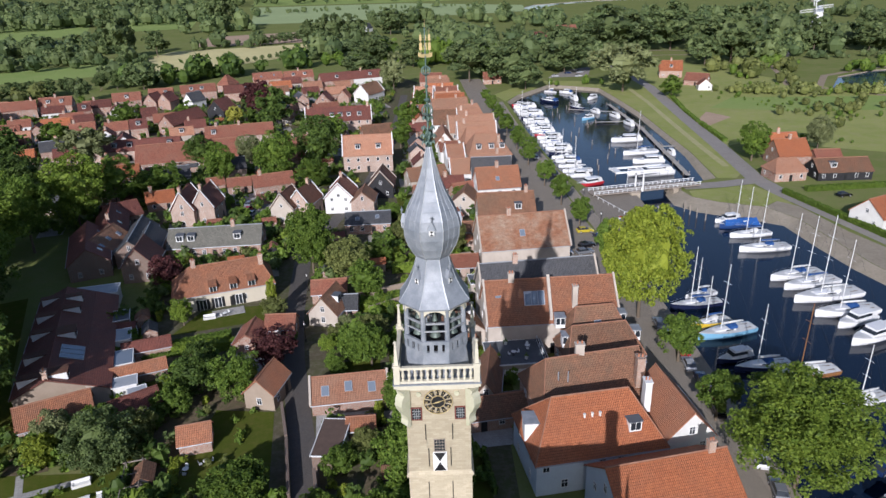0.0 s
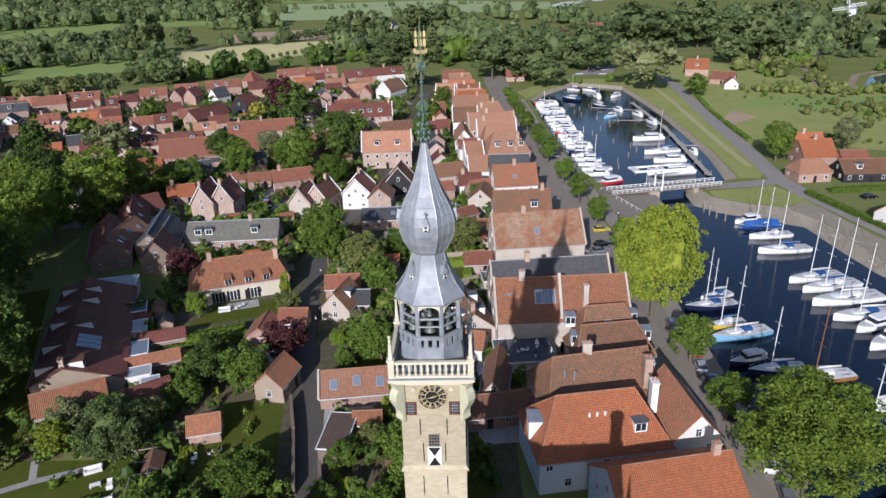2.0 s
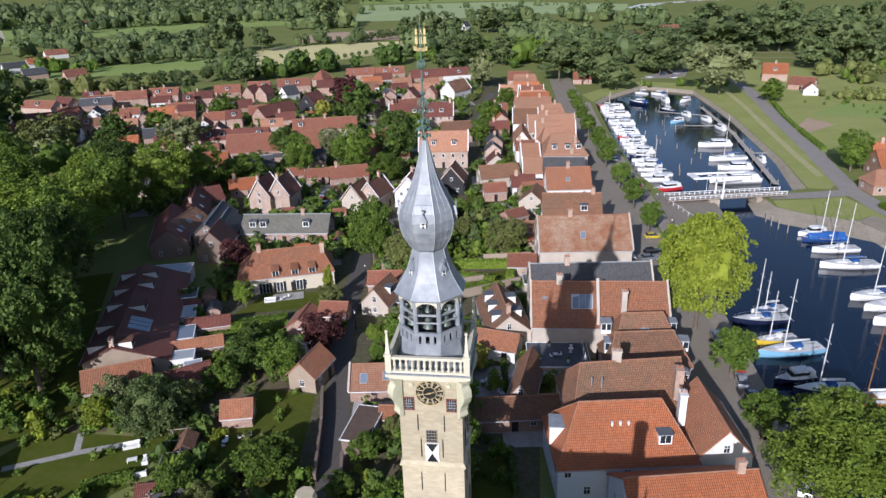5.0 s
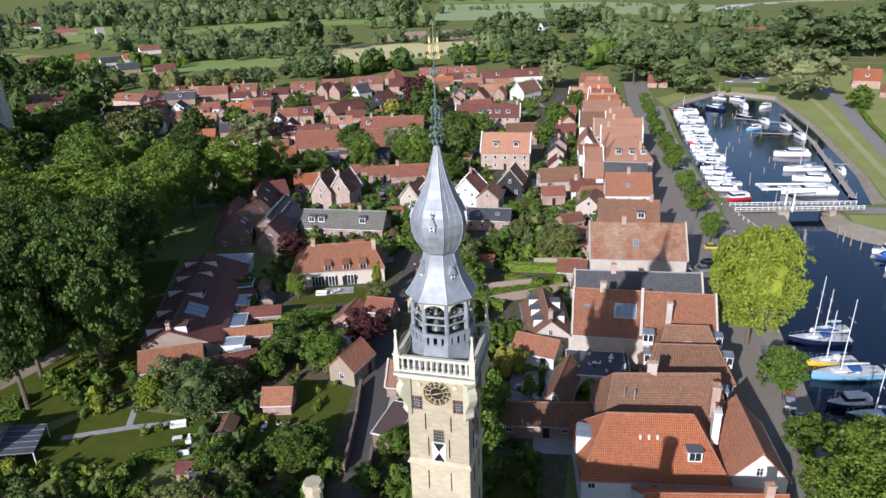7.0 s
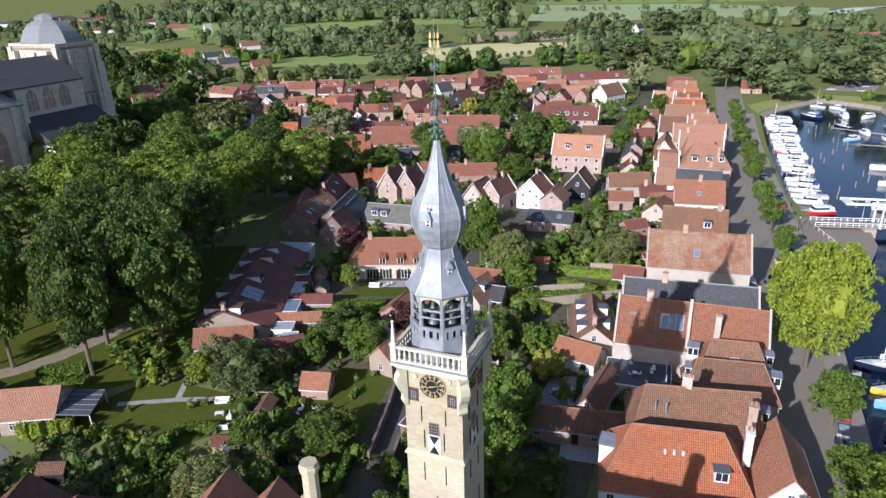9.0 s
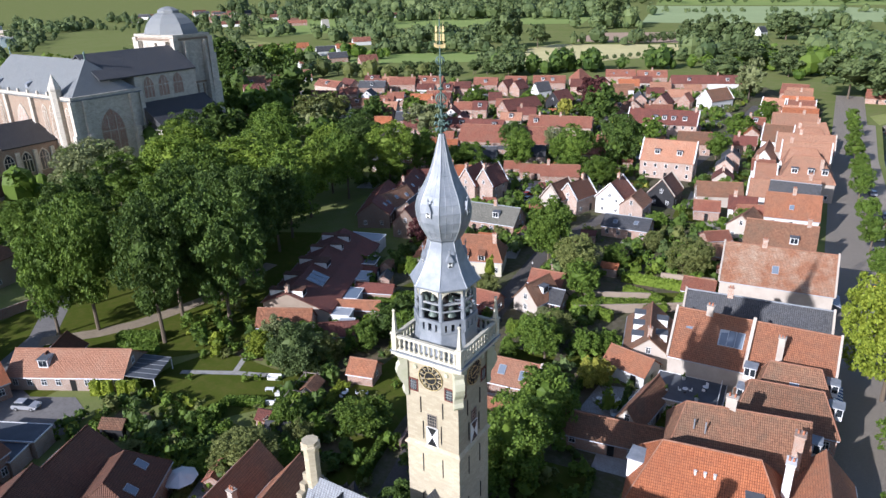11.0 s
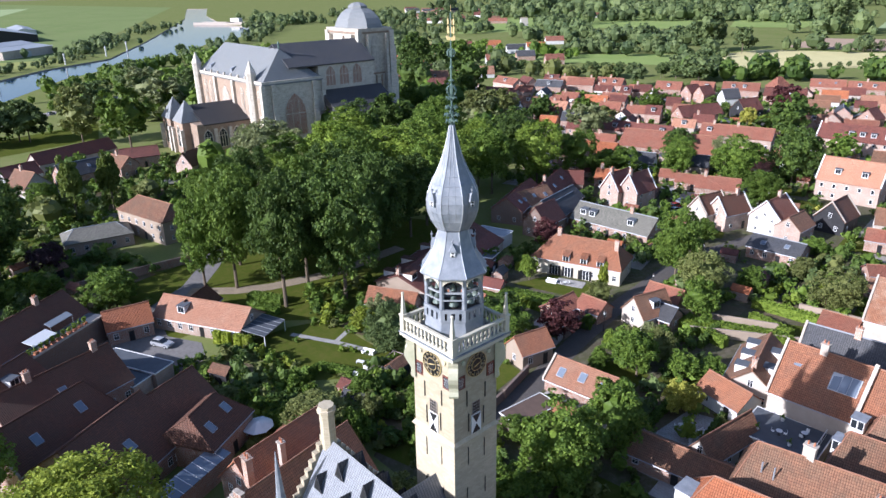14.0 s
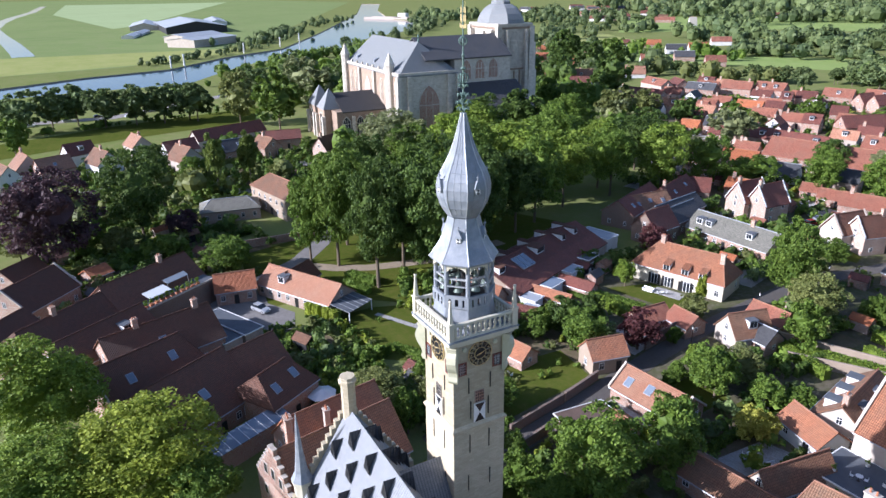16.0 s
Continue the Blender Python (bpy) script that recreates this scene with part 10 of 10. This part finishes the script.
windmill(313, 524, -50)
house(98, 583, 20, 14, 9, 5, 9.5, "darkred", "brick")
house(110, 588, 65, 15, 10, 5, 9.5, "orange", "cream")
house(133, 652, 5, 20, 9, 4.5, 9, "red", "brick")

# clipped hedges between the gardens along the lane
for x0, y0, x1, y1 in ((-49.3, 59.1, -37.2, 60.7), (-16.0, 74.1, -6.3, 72.7), (-8.0, 86.1, 0.6, 83.8), (-12.5, 76.2, 2.0, 81.6), (-10.5, 92.4, 4.5, 93.6), (3.6, 84.5, 4.2, 92.0)):
    hedge(x0, y0, x1, y1, 1.9, 1.7, "mid")


# ---- the pale yellow house: lean-to dormers at the eaves, and tall doors between black shutters ----
def catslide(host, cx, front, ze, slope, wide=1.5, high=1.25, lean=0.28):
    """A small dormer whose tiled roof runs back into the main slope; placed along the front wall."""
    deep = high / (slope - lean)
    base, top = ze - 0.1, ze + high
    cheek = Shape()
    for s in (-1, 1):
        x0, x1 = sorted((cx + s * wide / 2, cx + s * (wide / 2 - 0.1)))
        cheek.hexa([(x0, front, base), (x1, front, base), (x1, front, top), (x0, front, top)], [(x0, front + deep, base + slope * deep), (x1, front + deep, base + slope * deep), (x1, front + deep, top + lean * deep), (x0, front + deep, top + lean * deep)])
    ob = part("dormer", cheek, white_paint, host, "narrow dormer with white cheeks and a sloping tiled roof")
    part("pane", Shape().box(cx - wide / 2 + 0.12, front + 0.02, base + 0.1, cx + wide / 2 - 0.12, front + 0.07, top - 0.12), glass, ob)
    part("glazing_bar", Shape().box(cx - 0.03, front - 0.02, base + 0.1, cx + 0.03, front + 0.02, top - 0.12), white_paint, ob)
    a, b = wide / 2 + 0.1, 0.12
    part("dormer_roof", Shape().hexa([(cx - a, front - 0.2, top - 0.05), (cx + a, front - 0.2, top - 0.05), (cx + a, front + deep + 0.1, top + lean * deep), (cx - a, front + deep + 0.1, top + lean * deep)],
                                     [(cx - a, front - 0.2, top - 0.05 + b), (cx + a, front - 0.2, top - 0.05 + b), (cx + a, front + deep + 0.1, top + lean * deep + b), (cx - a, front + deep + 0.1, top + lean * deep + b)]), TILE["rust"], ob)


def french_door(host, cx, front, wide=1.5, high=2.4):
    ob = part("french_door", Shape().box(cx - wide / 2, front - 0.06, 0.05, cx - wide / 2 + 0.1, front, high).box(cx + wide / 2 - 0.1, front - 0.06, 0.05, cx + wide / 2, front, high).box(cx - wide / 2 + 0.1, front - 0.06, high - 0.1, cx + wide / 2 - 0.1, front, high).box(cx - 0.05, front - 0.06, 0.05, cx + 0.05, front, high - 0.1), white_paint, host)
    for s in (-1, 1):
        x0, x1 = sorted((cx + s * 0.05, cx + s * (wide / 2 - 0.1)))
        part("pane", Shape().box(x0, front - 0.04, 0.1, x1, front - 0.005, high - 0.1), glass, ob)
        x0, x1 = sorted((cx + s * wide / 2, cx + s * (wide / 2 + 0.55)))
        part("shutter", Shape().box(x0, front - 0.1, 0.1, x1, front - 0.02, high), black_paint, ob, "black wooden shutter")


# high dormers astride the ridge of the long terrace, white-cheeked under zinc, with a studio light
long_terrace = near_house(-68.7, 58.7)
FOOTPRINTS.append((-68.7 + 7.0 * 0.932, 58.7 + 7.0 * 0.361, radians(111.2), 18.5, 1.9))
fall = 2.2 / 5.2
low_eave = 6.6 - fall * 8.9
part("lean_to_roof", Shape().hexa([(-18.78, -8.9, low_eave - 0.2), (18.78, -8.9, low_eave - 0.2), (18.78, -5.0, 6.6 - fall * 5.0 - 0.2), (-18.78, -5.0, 6.6 - fall * 5.0 - 0.2)], [(-18.78, -8.9, low_eave), (18.78, -8.9, low_eave), (18.78, -5.0, 6.6 - fall * 5.0 + 0.004), (-18.78, -5.0, 6.6 - fall * 5.0 + 0.004)]), TILE["darkred"], long_terrace)
part("lean_to_wall", Shape().hexa([(-18.5, -8.6, -0.2), (18.5, -8.6, -0.2), (18.5, -5.21, -0.2), (-18.5, -5.21, -0.2)], [(-18.5, -8.6, low_eave - 0.15), (18.5, -8.6, low_eave - 0.15), (18.5, -5.21, 6.6 - fall * 5.21 - 0.25), (-18.5, -5.21, 6.6 - fall * 5.21 - 0.25)]), WALL["cream"], long_terrace)
for u, v, wide in ((13.4, -1, 1.5), (8.0, -1, 1.5), (-1.9, -1, 3.0), (-16.6, -1, 2.2), (15.4, 1, 1.4), (7.6, 1, 1.4), (0.4, 1, 1.4), (-8.4, 1, 1.6), (-15.8, 1, 1.6)):
    front = (3.0 if v < 0 else 4.4) * v
    foot = 6.6 - fall * abs(front) - 0.1
    top = foot + 1.5
    back = max(0.2, (6.6 - top) / fall) * v
    face = [(front, foot), (front, top), (back, min(top, 6.6) - 0.02), (back, 6.6 - fall * abs(back) - 0.2)]
    box = part("dormer", Shape().loft([[(g, y, z) for y, z in (face if v > 0 else face[::-1])] for g in (u - wide / 2, u + wide / 2)]), white_paint, long_terrace, "white-cheeked dormer under a dark flat roof")
    y0, y1 = sorted((front + 0.2 * v, back - 0.2 * v))
    part("dormer_roof", Shape().box(u - wide / 2 - 0.12, y0, top, u + wide / 2 + 0.12, y1, top + 0.12), TILE["umber"], box)
    y0, y1 = sorted((front, front + 0.04 * v))
    part("pane", Shape().box(u - wide / 2 + 0.15, y0, foot + 0.35, u + wide / 2 - 0.15, y1, top - 0.15), glass, box)
lift = fall
for k in range(3):
    u = -11.0 + 1.6 * k
    rise = lambda y, o: 6.6 - lift * abs(y) + o
    studio = part("skylight", Shape().hexa([(u, -4.6, rise(-4.6, 0.02)), (u + 1.5, -4.6, rise(-4.6, 0.02)), (u + 1.5, -1.2, rise(-1.2, 0.02)), (u, -1.2, rise(-1.2, 0.02))], [(u, -4.6, rise(-4.6, 0.16)), (u + 1.5, -4.6, rise(-4.6, 0.16)), (u + 1.5, -1.2, rise(-1.2, 0.16)), (u, -1.2, rise(-1.2, 0.16))]), gutter_zinc, long_terrace)
    part("pane", Shape().hexa([(u + 0.1, -4.5, rise(-4.5, 0.16)), (u + 1.4, -4.5, rise(-4.5, 0.16)), (u + 1.4, -1.3, rise(-1.3, 0.16)), (u + 0.1, -1.3, rise(-1.3, 0.16))], [(u + 0.1, -4.5, rise(-4.5, 0.19)), (u + 1.4, -4.5, rise(-4.5, 0.19)), (u + 1.4, -1.3, rise(-1.3, 0.19)), (u + 0.1, -1.3, rise(-1.3, 0.19))]), roof_glass, studio)

manor = near_house(-46.0, 82.5)
for cx in (-2.2, 1.9, 5.6):
    catslide(manor, cx, -4.75, 3.8, 4.4 / 4.75)
for cx in (-4.6, -1.6, 2.6):
    french_door(manor, cx, -4.75)
terrace_slab = solid("garden_terrace", Shape().box(-3.2, -1.6, -0.02, 3.2, 1.6, 0.12), slab_paving, "pale paved garden terrace by the yellow house", "terrace", "structure")
terrace_slab.matrix_world = pose(-43.4, 75.2, 0, 0, 0, 19)
